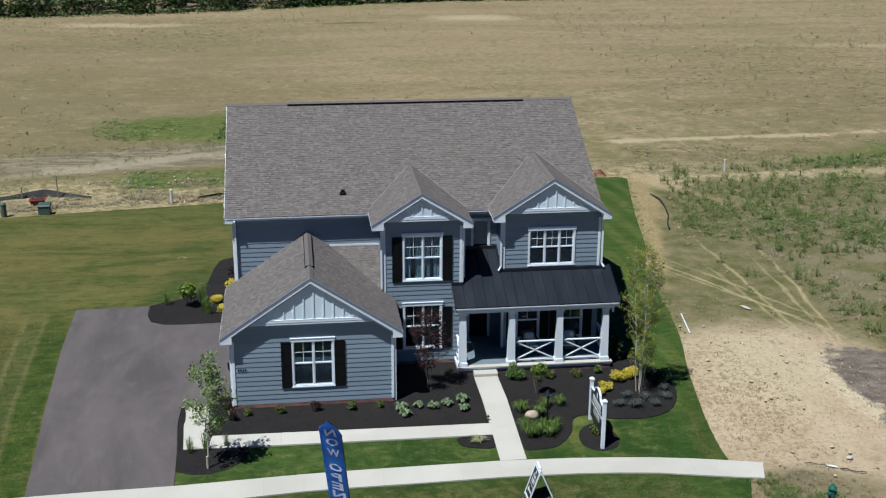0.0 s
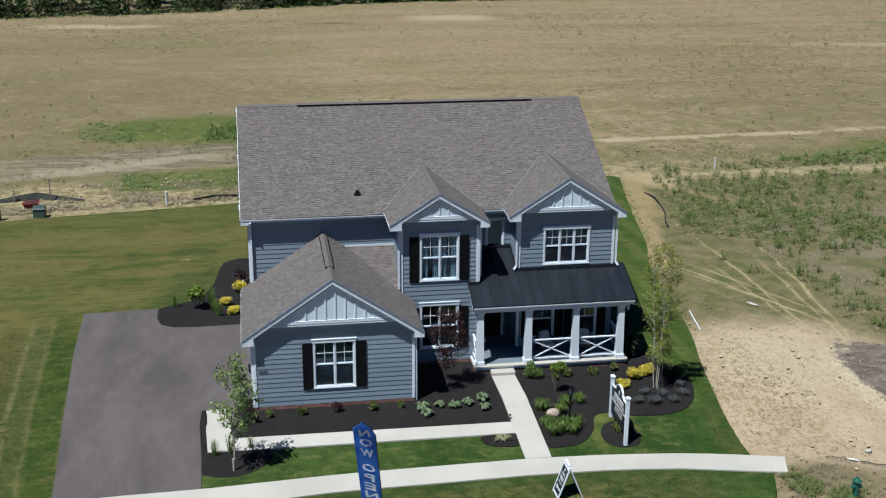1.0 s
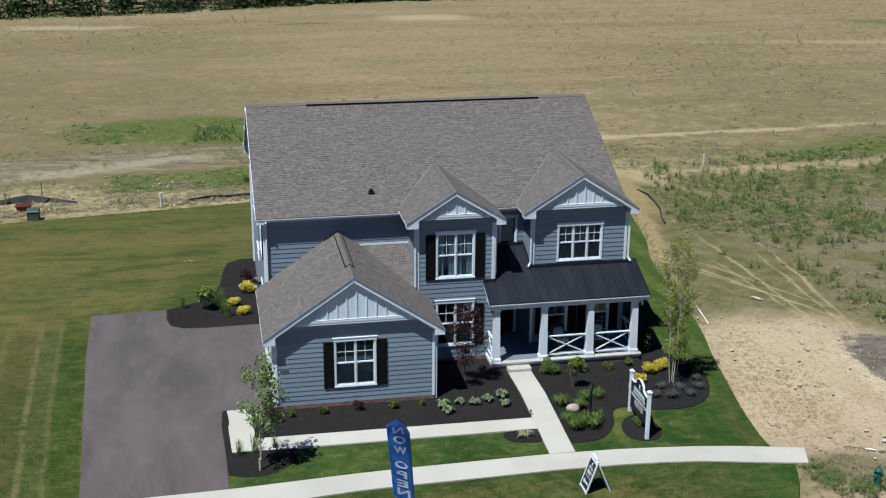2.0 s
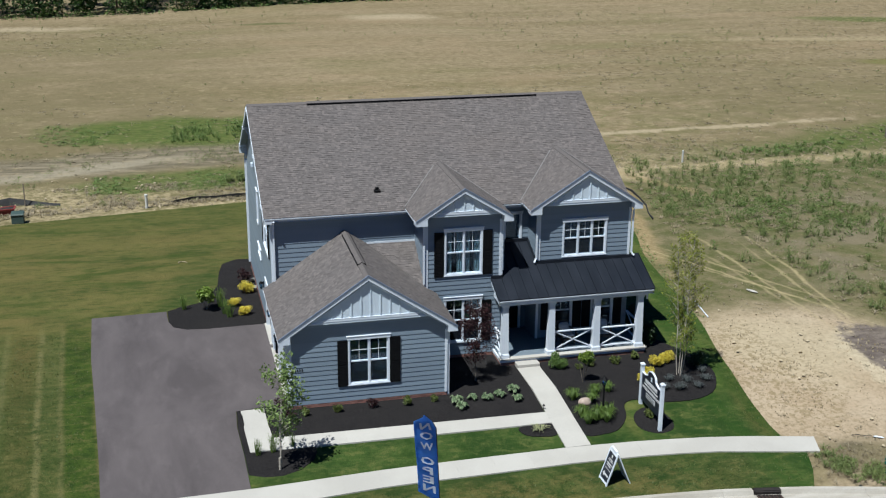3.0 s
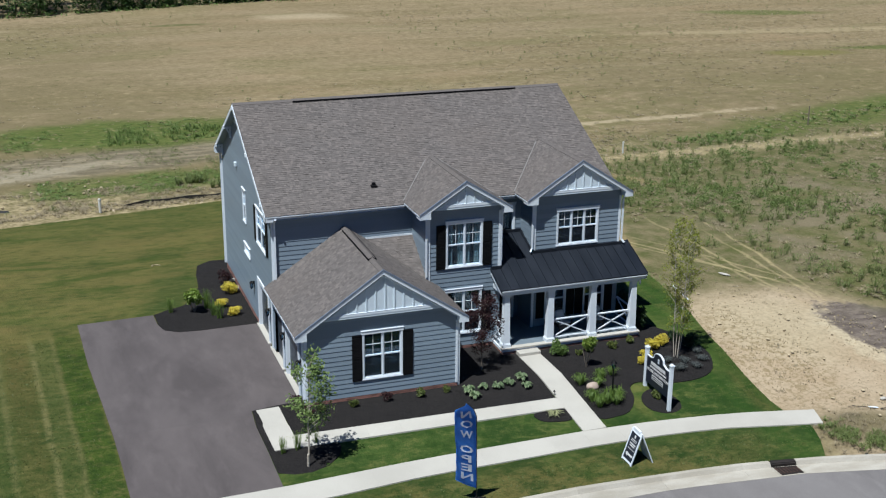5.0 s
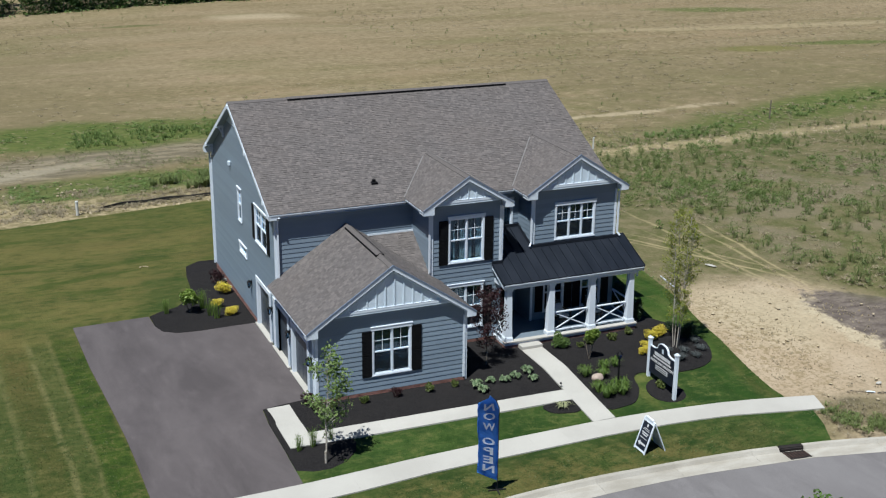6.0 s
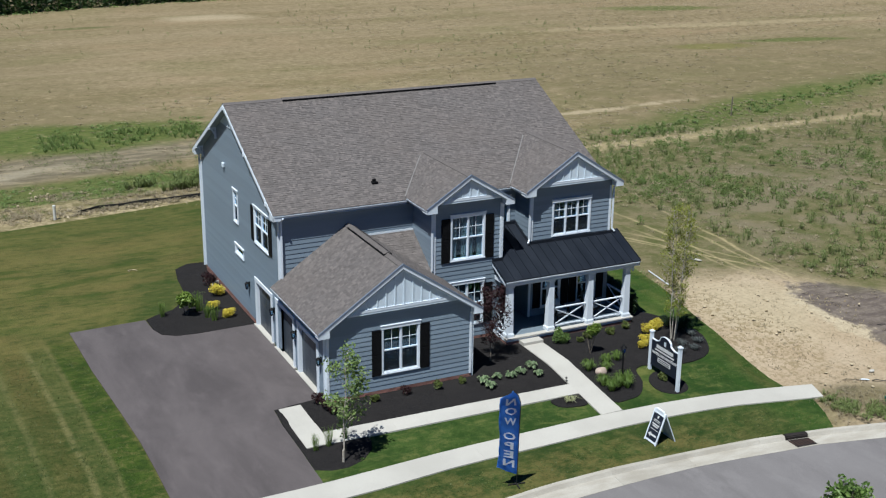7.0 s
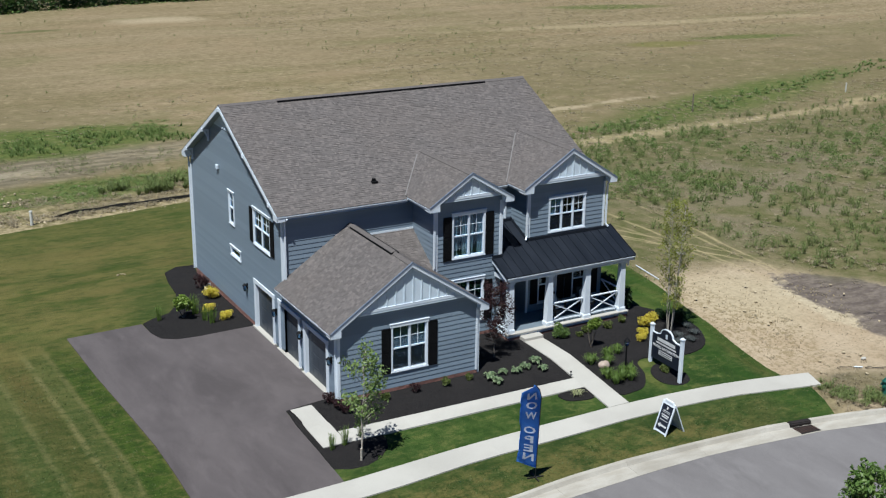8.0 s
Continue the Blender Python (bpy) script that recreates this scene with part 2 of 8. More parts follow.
def lawn_mat():
    t = Tree("lawn_grass", 0.9, 0, 0.15)
    x, y, _ = t.xyz()
    big, mid, fine, blot = t.noise(0.13, 5, 0.62, warp=0.8), t.noise(0.9, 6, 0.7), t.noise(11, 4, 0.7), t.noise(0.42, 5, 0.68)
    col = t.mix(t.fit(blot, 0.34, 0.66), (0.032, 0.064, 0.011), (0.082, 0.112, 0.026))
    dry = t.fit(t.math("ADD", t.math("MULTIPLY", big, 0.65), t.math("MULTIPLY", mid, 0.35)), 0.36, 0.56)
    open_side = t.math("MULTIPLY", t.fit(x, -1.0, -4.0, 0.55, 1.0), t.fit(y, 48.0, 52.0, 0.75, 1.0))
    col = t.mix(t.math("MULTIPLY", t.math("MULTIPLY", dry, open_side), 0.85), col, (0.170, 0.148, 0.050))
    # mowing lanes on the open side of the drive: broad bands and thin bleached wheel lines
    wob = t.math("MULTIPLY", t.math("SUBTRACT", blot, 0.5), 0.35)
    across = t.math("ADD", t.math("ADD", x, t.math("MULTIPLY", y, LANE_TILT)), wob)
    side = t.math("MULTIPLY", t.fit(x, -9.7, -10.3), t.fit(y, 51.8, 49.6))
    band = t.math("COSINE", t.math("MULTIPLY", t.math("ADD", across, 10.5), 2.922))
    col = t.mix(t.math("MULTIPLY", t.fit(band, -0.2, 0.9), t.math("MULTIPLY", side, 0.62)), col, t.mix(t.fit(mid, 0.35, 0.65), (0.150, 0.112, 0.040), (0.090, 0.092, 0.026)))
    col = t.mix(t.math("MULTIPLY", t.fit(band, 0.2, -0.8), t.math("MULTIPLY", side, 0.60)), col, t.mix(t.fit(mid, 0.35, 0.65), (0.120, 0.140, 0.046), (0.058, 0.092, 0.020)))
    col = t.mix(t.math("MULTIPLY", t.math("MULTIPLY", side, t.fit(y, 49.0, 42.0, 0.25, 1.0)), 0.45), col, (0.034, 0.066, 0.012))
    broken = t.fit(mid, 0.36, 0.56, 0.25, 1.0)
    for c, gain in LANES:
        ln = t.fit(t.math("ABSOLUTE", t.math("SUBTRACT", across, c)), 0.20, 0.02)
        col = t.mix(t.math("MULTIPLY", t.math("MULTIPLY", ln, broken), t.math("MULTIPLY", side, gain)), col, (0.215, 0.205, 0.088))
    lane2 = t.math("SINE", t.math("MULTIPLY", t.math("ADD", t.math("ADD", y, t.math("MULTIPLY", x, -0.10)), t.math("MULTIPLY", mid, 1.6)), 2.5))
    back = t.math("MULTIPLY", t.fit(y, 50.0, 58.0), t.fit(x, 12.0, 8.0))
    col = t.mix(t.math("MULTIPLY", t.fit(lane2, -0.4, 0.9), t.math("MULTIPLY", back, 0.42)), col, (0.145, 0.130, 0.042))
    far = t.math("MULTIPLY", t.fit(y, 62.0, 68.0), t.fit(x, 16.0, 12.0))
    col = t.mix(t.math("MULTIPLY", far, 0.60), col, (0.040, 0.082, 0.012))
    lane3 = t.math("SINE", t.math("MULTIPLY", t.math("ADD", x, t.math("MULTIPLY", y, 0.14)), 5.2))
    col = t.mix(t.math("MULTIPLY", t.fit(lane3, -0.2, 0.7), t.math("MULTIPLY", t.fit(x, 12.5, 13.5), 0.35)), col, (0.095, 0.140, 0.030))
    # lush front lawn, drier verge along the kerb, bleached ring round the sign bed, worn edge by the sand
    front = t.math("MULTIPLY", t.fit(y, 40.0, 38.2), t.fit(x, -9.0, -6.0))
    col = t.mix(t.math("MULTIPLY", front, 0.88), col, t.mix(t.fit(blot, 0.34, 0.66), (0.022, 0.050, 0.010), (0.066, 0.098, 0.024)))
    dry_verge = t.math("MULTIPLY", t.math("MULTIPLY", t.fit(y, 35.2, 34.0), t.fit(x, 13.5, 8.0)), t.fit(mid, 0.36, 0.60))
    col = t.mix(t.math("MULTIPLY", dry_verge, 0.75), col, (0.190, 0.155, 0.055))
    col = t.mix(t.math("MULTIPLY", t.blob(x, y, 10.3, 38.62, 0.75, 0.28, 0, 0.6, mid, 1.0), 0.7), col, (0.175, 0.155, 0.050))
    col = t.mix(t.math("MULTIPLY", t.blob(x, y, 9.55, 37.5, 0.25, 0.8, 0, 0.6, mid, 1.0), 0.6), col, (0.175, 0.155, 0.050))
    col = t.mix(t.math("MULTIPLY", t.blob(x, y, 14.45, 37.6, 0.45, 2.0, -4, 0.6, mid, 1.4), 0.6), col, (0.120, 0.095, 0.035))
    col = t.mix(t.math("MULTIPLY", t.math("MULTIPLY", t.fit(t.math("ABSOLUTE", t.math("ADD", across, 8.38)), 0.66, 0.40), t.fit(y, 51.8, 50.0)), 0.85), col, t.mix(t.fit(mid, 0.35, 0.65), (0.016, 0.048, 0.004), (0.060, 0.108, 0.012)))
    long = t.noise(1.0, 6, 0.74, vec=t.scaled(0.28, 1.3, 1, turn=-7), warp=0.8)
    behind = t.math("MULTIPLY", t.fit(y, 47.5, 51.5), t.fit(x, 13.2, 12.0))
    col = t.mix(t.math("MULTIPLY", t.fit(long, 0.50, 0.72), t.math("MULTIPLY", behind, 0.55)), col, (0.195, 0.176, 0.062))
    col = t.mix(t.math("MULTIPLY", t.fit(long, 0.50, 0.30), t.math("MULTIPLY", behind, 0.60)), col, (0.046, 0.078, 0.016))
    col = t.mix(t.math("MULTIPLY", t.math("MULTIPLY", behind, t.fit(x, 12.6, 11.5)), t.fit(blot, 0.32, 0.62, 0.10, 0.52)), col, (0.165, 0.158, 0.048))
    col = t.mix(t.math("MULTIPLY", t.blob(x, y, -5.4, 55.2, 1.3, 3.6, -12, 0.6, mid, 1.4), 0.65), col, (0.028, 0.064, 0.011))
    clump = t.noise(1.0, 6, 0.74, vec=t.scaled(1.3, 3.8, 1, turn=-4), warp=0.4)
    col = t.mix(t.fit(clump, 0.50, 0.66, 0.0, 0.42), col, (0.170, 0.160, 0.056))
    col = t.mix(t.fit(clump, 0.50, 0.36, 0.0, 0.48), col, (0.020, 0.048, 0.006))
    col = t.mix(t.fit(mid, 0.52, 0.70, 0.0, 0.30), col, (0.026, 0.046, 0.009))
    motley = t.noise(1.5, 7, 0.80, warp=0.3)
    ahead = t.fit(y, 46.0, 40.0)
    col = t.mix(t.math("MULTIPLY", t.fit(motley, 0.51, 0.68), t.math("MULTIPLY", ahead, 0.62)), col, (0.150, 0.150, 0.050))
    col = t.mix(t.math("MULTIPLY", t.fit(motley, 0.49, 0.33), t.math("MULTIPLY", ahead, 0.70)), col, (0.022, 0.050, 0.007))
    col = t.mix(t.fit(motley, 0.51, 0.68, 0, 0.30), col, (0.165, 0.152, 0.056))
    col = t.mix(t.fit(motley, 0.49, 0.33, 0, 0.30), col, (0.028, 0.054, 0.009))
    tan = t.noise(1.0, 4, 0.6, vec=t.scaled(0.22, 0.75, 1, turn=-5), warp=0.5)
    col = t.mix(t.math("MULTIPLY", t.fit(tan, 0.52, 0.68), t.math("MULTIPLY", behind, 0.38)), col, (0.190, 0.158, 0.056))
    col = t.mix(t.math("MULTIPLY", t.fit(tan, 0.47, 0.32), t.math("MULTIPLY", behind, 0.60)), col, (0.040, 0.076, 0.010))
    col = t.mix(t.fit(fine, 0.35, 0.75, 0.0, 0.30), col, (0.022, 0.042, 0.006))
    # watered turf before and beside the house, mown in lanes on the far side
    lane4 = t.math("SINE", t.math("MULTIPLY", t.math("ADD", across, 0.4), 4.6))
    beside = t.fit(x, 12.2, 13.4)
    col = t.mix(t.math("MULTIPLY", beside, t.fit(lane4, -0.6, 0.7, 0.0, 0.45)), col, (0.026, 0.062, 0.008))
    lush = t.math("MAXIMUM", beside, t.math("MULTIPLY", t.math("MULTIPLY", t.fit(x, -7.0, -4.5), t.fit(y, 47.0, 43.0)), t.fit(y, 35.0, 36.2, 0.25, 1.0)))
    col = t.mix(1.0, col, t.mix(lush, (0.92, 0.86, 0.82), (0.84, 0.95, 0.76)), "MULTIPLY")
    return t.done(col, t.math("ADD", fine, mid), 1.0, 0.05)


def mulch_mat():
    t = Tree("black_mulch", 0.95, 0, 0.1)
    a, b, c = t.noise(22, 5, 0.7), t.noise(70, 3), t.noise(0.7, 3)
    col = t.mix(t.fit(a, 0.35, 0.7), (0.012, 0.011, 0.0115), (0.036, 0.033, 0.032))
    col = t.mix(t.fit(b, 0.70, 0.80, 0, 0.55), col, (0.075, 0.066, 0.06))
    col = t.mix(t.fit(c, 0.4, 0.7, 0, 0.35), col, (0.030, 0.027, 0.026))
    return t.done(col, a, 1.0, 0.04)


def asphalt_mat(name, a, b):
    t = Tree(name, 0.9, 0, 0.25)
    lengthwise = t.scaled(2.2, 0.8, 1)
    big, mid, fine = t.noise(0.26, 5, 0.62, vec=lengthwise, warp=0.5), t.noise(0.8, 5, vec=lengthwise), t.noise(60, 2)
    col = t.mix(t.fit(big, 0.32, 0.68), a, b)
    col = t.mix(t.fit(mid, 0.50, 0.72, 0, 0.40), col, tuple(c * 1.22 for c in b))
    col = t.mix(t.fit(big, 0.42, 0.28, 0, 0.6), col, tuple(c * 0.82 for c in a))
    col = t.mix(t.fit(fine, 0.3, 0.75, 0, 0.45), col, tuple(c * 0.55 for c in a))
    return t.done(col, fine, 0.5, 0.008)


RUTS = ((20.3, 50.5, 6.2, 26, 0.9), (21.1, 50.7, 5.6, 26, 0.7), (19.6, 51.4, 4.2, 30, 0.6), (23.4, 50.5, 6.6, -6, 0.9), (22.7, 49.6, 5.6, -3, 0.7), (21.3, 51.0, 6.0, 1, 0.8), (20.7, 50.0, 4.6, 6, 0.5))


def field_mat():
    """Cut stubble in long lanes, weeds, and the sandy building plot beside the house."""
    t = Tree("field_ground", 0.95, 0, 0.1)
    x, y, _ = t.xyz()
    big, mid, fine, rag = t.noise(0.05, 5, 0.6), t.noise(0.5, 5, 0.65), t.noise(6, 4, 0.7), t.noise(0.22, 5, 0.7)
    lanes = t.noise(1.0, 4, 0.6, vec=t.scaled(0.020, 0.22, 1, turn=-8))
    lanes2 = t.noise(1.0, 5, 0.7, vec=t.scaled(0.10, 0.9, 1, turn=-8))
    col = t.mix(t.fit(lanes, 0.32, 0.68), (0.200, 0.160, 0.092), (0.312, 0.246, 0.166))
    col = t.mix(t.fit(lanes2, 0.35, 0.72, 0, 0.55), col, (0.250, 0.200, 0.122))
    col = t.mix(t.fit(big, 0.50, 0.72, 0, 0.5), col, (0.165, 0.158, 0.068))
    streak = t.noise(1.0, 4, 0.7, vec=t.scaled(0.35, 2.6, 1, turn=-8))
    col = t.mix(t.fit(streak, 0.50, 0.72, 0, 0.50), col, (0.360, 0.300, 0.190))
    col = t.mix(t.fit(streak, 0.48, 0.30, 0, 0.45), col, (0.135, 0.115, 0.060))
    wisp = t.noise(1.0, 6, 0.75, vec=t.scaled(1.3, 3.2, 1, turn=-8))
    col = t.mix(t.fit(wisp, 0.50, 0.66, 0, 0.70), col, (0.400, 0.330, 0.220))
    col = t.mix(t.fit(wisp, 0.50, 0.36, 0, 0.70), col, (0.150, 0.120, 0.072))
    patch = t.noise(1.0, 4, 0.65, vec=t.scaled(0.035, 0.11, 1, turn=-8), warp=0.6)
    col = t.mix(t.fit(patch, 0.52, 0.70, 0, 0.60), col, (0.310, 0.232, 0.150))
    col = t.mix(t.fit(patch, 0.48, 0.30, 0, 0.55), col, (0.190, 0.176, 0.088))
    near = t.fit(y, 118.0, 84.0)
    col = t.mix(t.math("MULTIPLY", near, t.fit(mid, 0.36, 0.64, 0, 0.75)), col, (0.155, 0.146, 0.066))
    col = t.mix(t.math("MULTIPLY", t.math("MULTIPLY", t.fit(x, 26.0, 46.0), t.fit(y, 122.0, 96.0)), t.fit(rag, 0.30, 0.62, 0.15, 0.7)), col, (0.175, 0.146, 0.084))
    col = t.mix(t.math("MULTIPLY", t.math("MULTIPLY", t.fit(x, 10.0, -8.0), t.fit(y, 165.0, 100.0)), t.fit(rag, 0.30, 0.60, 0.25, 0.85)), col, (0.180, 0.150, 0.086))
    dirt = t.mix(t.fit(t.noise(1.5, 6, 0.80), 0.40, 0.60), (0.44, 0.365, 0.235), (0.165, 0.146, 0.072))
    green = t.mix(t.fit(wisp, 0.34, 0.66), (0.060, 0.100, 0.022), (0.130, 0.155, 0.045))
    scrub = t.mix(t.fit(t.noise(0.8, 6, 0.75), 0.36, 0.64), (0.195, 0.168, 0.098), (0.092, 0.104, 0.036))

    def lay(col, over, mask, gain=1.0):
        return t.mix(t.math("MULTIPLY", mask, gain), col, over)

    # scrubby plot beside and behind the house
    col = lay(col, scrub, t.blob(x, y, 36, 60, 24, 19, 25, 0.25, rag, 0.9))
    col = lay(col, (0.212, 0.180, 0.128), t.math("MULTIPLY", t.blob(x, y, 34, 57, 20, 9, 15, 0.4, rag, 1.0), t.fit(rag, 0.42, 0.6)), 0.8)
    col = lay(col, dirt, t.blob(x, y, 4, 73.5, 27, 2.1, 9, 0.45, rag, 1.6), 0.85)
    col = lay(col, dirt, t.blob(x, y, 31, 74.3, 11, 1.1, 0, 0.5, rag, 2.2), 0.8)
    col = lay(col, (0.42, 0.345, 0.22), t.blob(x, y, 24, 73.0, 1.5, 2.0, 0, 0.5, rag, 1.2), 0.9)
    col = lay(col, (0.50, 0.42, 0.30), t.blob(x, y, 33, 85.5, 12, 0.5, 3, 0.6, mid, 3.6), 0.6)
    col = lay(col, (0.46, 0.385, 0.275), t.blob(x, y, -20.5, 146.8, 7, 1.6, -3, 0.6, rag, 1.4), 0.7)
    col = lay(col, (0.46, 0.385, 0.275), t.blob(x, y, 22.2, 148.2, 5, 2.4, -4, 0.6, rag, 1.4), 0.7)
    col = lay(col, (0.105, 0.115, 0.045), t.blob(x, y, 7.0, 145.2, 3.6, 0.8, -4, 0.6, rag, 1.4), 0.8)
    # stony, strawy ground between lawn and track
    col = lay(col, dirt, t.blob(x, y, -13, 75.0, 12, 3.2, 9, 0.4, rag, 1.2), 0.85)
    # gravelly track behind the lawn
    track = t.mix(t.fit(streak, 0.40, 0.66), (0.155, 0.134, 0.098), (0.300, 0.258, 0.190))
    col = lay(col, track, t.blob(x, y, -8, 84.2, 19, 3.0, 9, 0.35, rag, 0.9))
    col = lay(col, (0.36, 0.32, 0.25), t.blob(x, y, -13, 81.8, 8, 1.0, 20, 0.5, rag, 1.6), 0.7)
    # green swales
    col = lay(col, green, t.blob(x, y, -4, 92.2, 11.0, 4.6, -2, 0.25, rag, 1.0), 0.95)
    col = lay(col, green, t.blob(x, y, -4.5, 78.4, 7.5, 2.6, 8, 0.35, rag, 1.2), 0.85)
    col = lay(col, green, t.blob(x, y, 54, 82.6, 18, 3.4, 17, 0.45, rag, 1.3), 0.85)
    col = lay(col, (0.42, 0.345, 0.215), t.blob(x, y, 44, 75.1, 20, 0.9, 2, 0.8, mid, 4.2), 0.55)
    col = lay(col, (0.42, 0.345, 0.215), t.blob(x, y, 75, 78.5, 20, 1.0, 9, 0.5, rag, 2.0), 0.75)
    col = lay(col, green, t.blob(x, y, 79, 108.6, 6.5, 1.2, -13, 0.4, rag, 1.0), 0.7)
    col = lay(col, (0.175, 0.165, 0.060), t.blob(x, y, 67.5, 108.4, 4.5, 1.8, -12, 0.4, rag, 0.8), 0.8)
    col = lay(col, green, t.blob(x, y, 80, 136.5, 8, 2.2, -18, 0.4, rag, 1.0), 0.7)
    col = lay(col, (0.40, 0.33, 0.215), t.blob(x, y, 79, 122, 26, 1.3, -6, 0.5, rag, 2.0), 0.6)
    # bare sandy ground of the next plot
    sand = t.mix(t.fit(mid, 0.3, 0.72), (0.465, 0.378, 0.282), (0.392, 0.306, 0.214))
    sand = t.mix(t.fit(fine, 0.52, 0.78, 0, 0.24), sand, (0.30, 0.235, 0.145))
    col = lay(col, scrub, t.blob(x, y, 20.5, 53, 4.2, 8.5, -8, 0.3, rag, 0.8), 0.7)
    col = lay(col, sand, t.blob(x, y, 19.6, 38.6, 6.4, 8.2, 12, 0.20, rag, 0.65))
    col = lay(col, (0.490, 0.418, 0.300), t.blob(x, y, 18.6, 42.5, 2.8, 3.2, 10, 0.5, rag, 1.2), 0.7)
    col = lay(col, (0.27, 0.21, 0.12), t.math("MULTIPLY", t.blob(x, y, 16.4, 40.2, 1.9, 5.2, 5, 0.5, rag, 1.6), t.fit(t.noise(3.0, 5, 0.75), 0.46, 0.60)), 0.62)
    ochre = t.mix(t.fit(fine, 0.3, 0.7), (0.385, 0.300, 0.175), (0.300, 0.225, 0.120))
    col = lay(col, ochre, t.blob(x, y, 18.9, 60.5, 0.75, 7.5, -11, 0.45, mid, 1.6), 0.85)
    col = lay(col, ochre, t.blob(x, y, 21.3, 69.5, 0.8, 5.0, -8, 0.5, mid, 2.0), 0.8)
    col = lay(col, ochre, t.blob(x, y, 24.5, 70.5, 0.5, 4.5, 20, 0.5, mid, 2.4), 0.6)
    wx = t.math("ADD", x, t.math("MULTIPLY", t.math("SUBTRACT", rag, 0.5), 0.9))
    for cx, cy, ry, turn, gain in RUTS:
        col = lay(col, (0.47, 0.395, 0.235), t.blob(wx, y, cx, cy, 0.085, ry, turn, 0.8, mid, 2.6), gain * 0.7)
    grit = t.mix(t.fit(t.noise(1.1, 6, 0.7, vec=t.scaled(1, 2.2, 1, turn=20)), 0.36, 0.66), (0.098, 0.080, 0.082), (0.205, 0.172, 0.160))
    edge = t.noise(0.7, 5, 0.7)
    col = lay(col, (0.56, 0.49, 0.37), t.blob(x, y, 23.3, 39.6, 2.6, 4.1, 22, 0.10, edge, 0.9), 0.6)
    col = lay(col, grit, t.blob(x, y, 23.6, 39.9, 2.3, 3.9, 22, 0.09, edge, 1.1), 0.95)
    col = lay(col, grit, t.blob(x, y, 22.9, 37.0, 1.5, 1.6, 22, 0.12, edge, 1.0), 0.9)
    col = lay(col, scrub, t.blob(x, y, 27.0, 44.6, 3.2, 3.2, -40, 0.4, rag, 1.2), 0.85)
    col = lay(col, grit, t.blob(x, y, 16.95, 34.5, 0.45, 0.28, -20, 0.4, mid, 0.9), 0.8)
    col = lay(col, (0.13, 0.115, 0.06), t.blob(x, y, 17.2, 33.8, 2.6, 1.2, -14, 0.5, rag, 1.6), 0.8)
    # small dark weeds and bleached straw too far off to stand singly
    far = t.fit(y, 70.0, 84.0)
    specks = t.noise(1.0, 3, 0.75, vec=t.scaled(0.9, 1.3, 1))
    col = t.mix(t.math("MULTIPLY", t.fit(specks, 0.60, 0.70), t.math("MULTIPLY", far, 0.62)), col, (0.105, 0.100, 0.040))
    col = t.mix(t.math("MULTIPLY", t.fit(specks, 0.42, 0.32), t.math("MULTIPLY", far, 0.45)), col, (0.400, 0.325, 0.205))
    col = t.mix(t.fit(fine, 0.35, 0.75, 0.0, 0.35), col, (0.085, 0.070, 0.032))
    col = t.mix(1.0, col, (0.985, 0.965, 0.89), "MULTIPLY")
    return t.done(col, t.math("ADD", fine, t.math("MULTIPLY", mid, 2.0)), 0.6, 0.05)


LAWN, MULCH, FIELD = lawn_mat(), mulch_mat(), field_mat()
DRIVE = asphalt_mat("drive_asphalt", (0.098, 0.084, 0.084), (0.136, 0.117, 0.116))
STREET = asphalt_mat("street_asphalt", (0.195, 0.180, 0.178), (0.232, 0.216, 0.213))

# ---- building helpers ----
ORIGIN = {}


def thing(name, at, label, category, group="", kind=""):
    """An Empty at a thing's base; its parts are built in world places under it."""
    e = new(name)
    e.location = at
    e.empty_display_size = 0.2
    ORIGIN[e] = Vector(at)
    return tagged(e, label, category, group, kind)


def part(name, bm, material, parent=None, label="", kind="", smooth=False):
    """Links a bmesh, built in world places, as one mesh object under a thing or part."""
    org = ORIGIN.get(parent, Vector((0, 0, 0)))
    bm.transform(Matrix.Translation(-org))
    bmesh.ops.recalc_face_normals(bm, faces=bm.faces)
    me = bpy.data.meshes.new(name)
    bm.to_mesh(me)
    bm.free()
    me.materials.append(material)
    if smooth:
        for f in me.polygons:
            f.use_smooth = True
    ob = new(name, me)
    ob.parent = parent
    ORIGIN[ob] = org
    return tagged(ob, label, kind=kind)


def mesh_part(name, verts, faces, material, parent=None, label="", kind="", smooth=False):
    org = ORIGIN.get(parent, Vector((0, 0, 0)))
    me = bpy.data.meshes.new(name)
    me.from_pydata([(v[0] - org.x, v[1] - org.y, v[2] - org.z) for v in verts], [], faces)
    me.materials.append(material)
    if smooth:
        for f in me.polygons:
            f.use_smooth = True
    ob = new(name, me)
    ob.parent = parent
    ORIGIN[ob] = org
    return tagged(ob, label, kind=kind)


def solid(bm, pts):
    """A box-like solid from 8 points: four below, the same four above."""
    v = [bm.verts.new(p) for p in pts]
    for f in ((0, 3, 2, 1), (4, 5, 6, 7), (0, 1, 5, 4), (1, 2, 6, 5), (2, 3, 7, 6), (3, 0, 4, 7)):
        bm.faces.new([v[i] for i in f])


def box(bm, x0, x1, y0, y1, z0, z1):
    solid(bm, [(x, y, z) for z in (z0, z1) for x, y in ((x0, y0), (x1, y0), (x1, y1), (x0, y1))])
    return bm


def bevel(bm, w=0.01, seg=1):
    bmesh.ops.bevel(bm, geom=list(bm.edges), offset=w, segments=seg, affect="EDGES", clamp_overlap=True)
    return bm


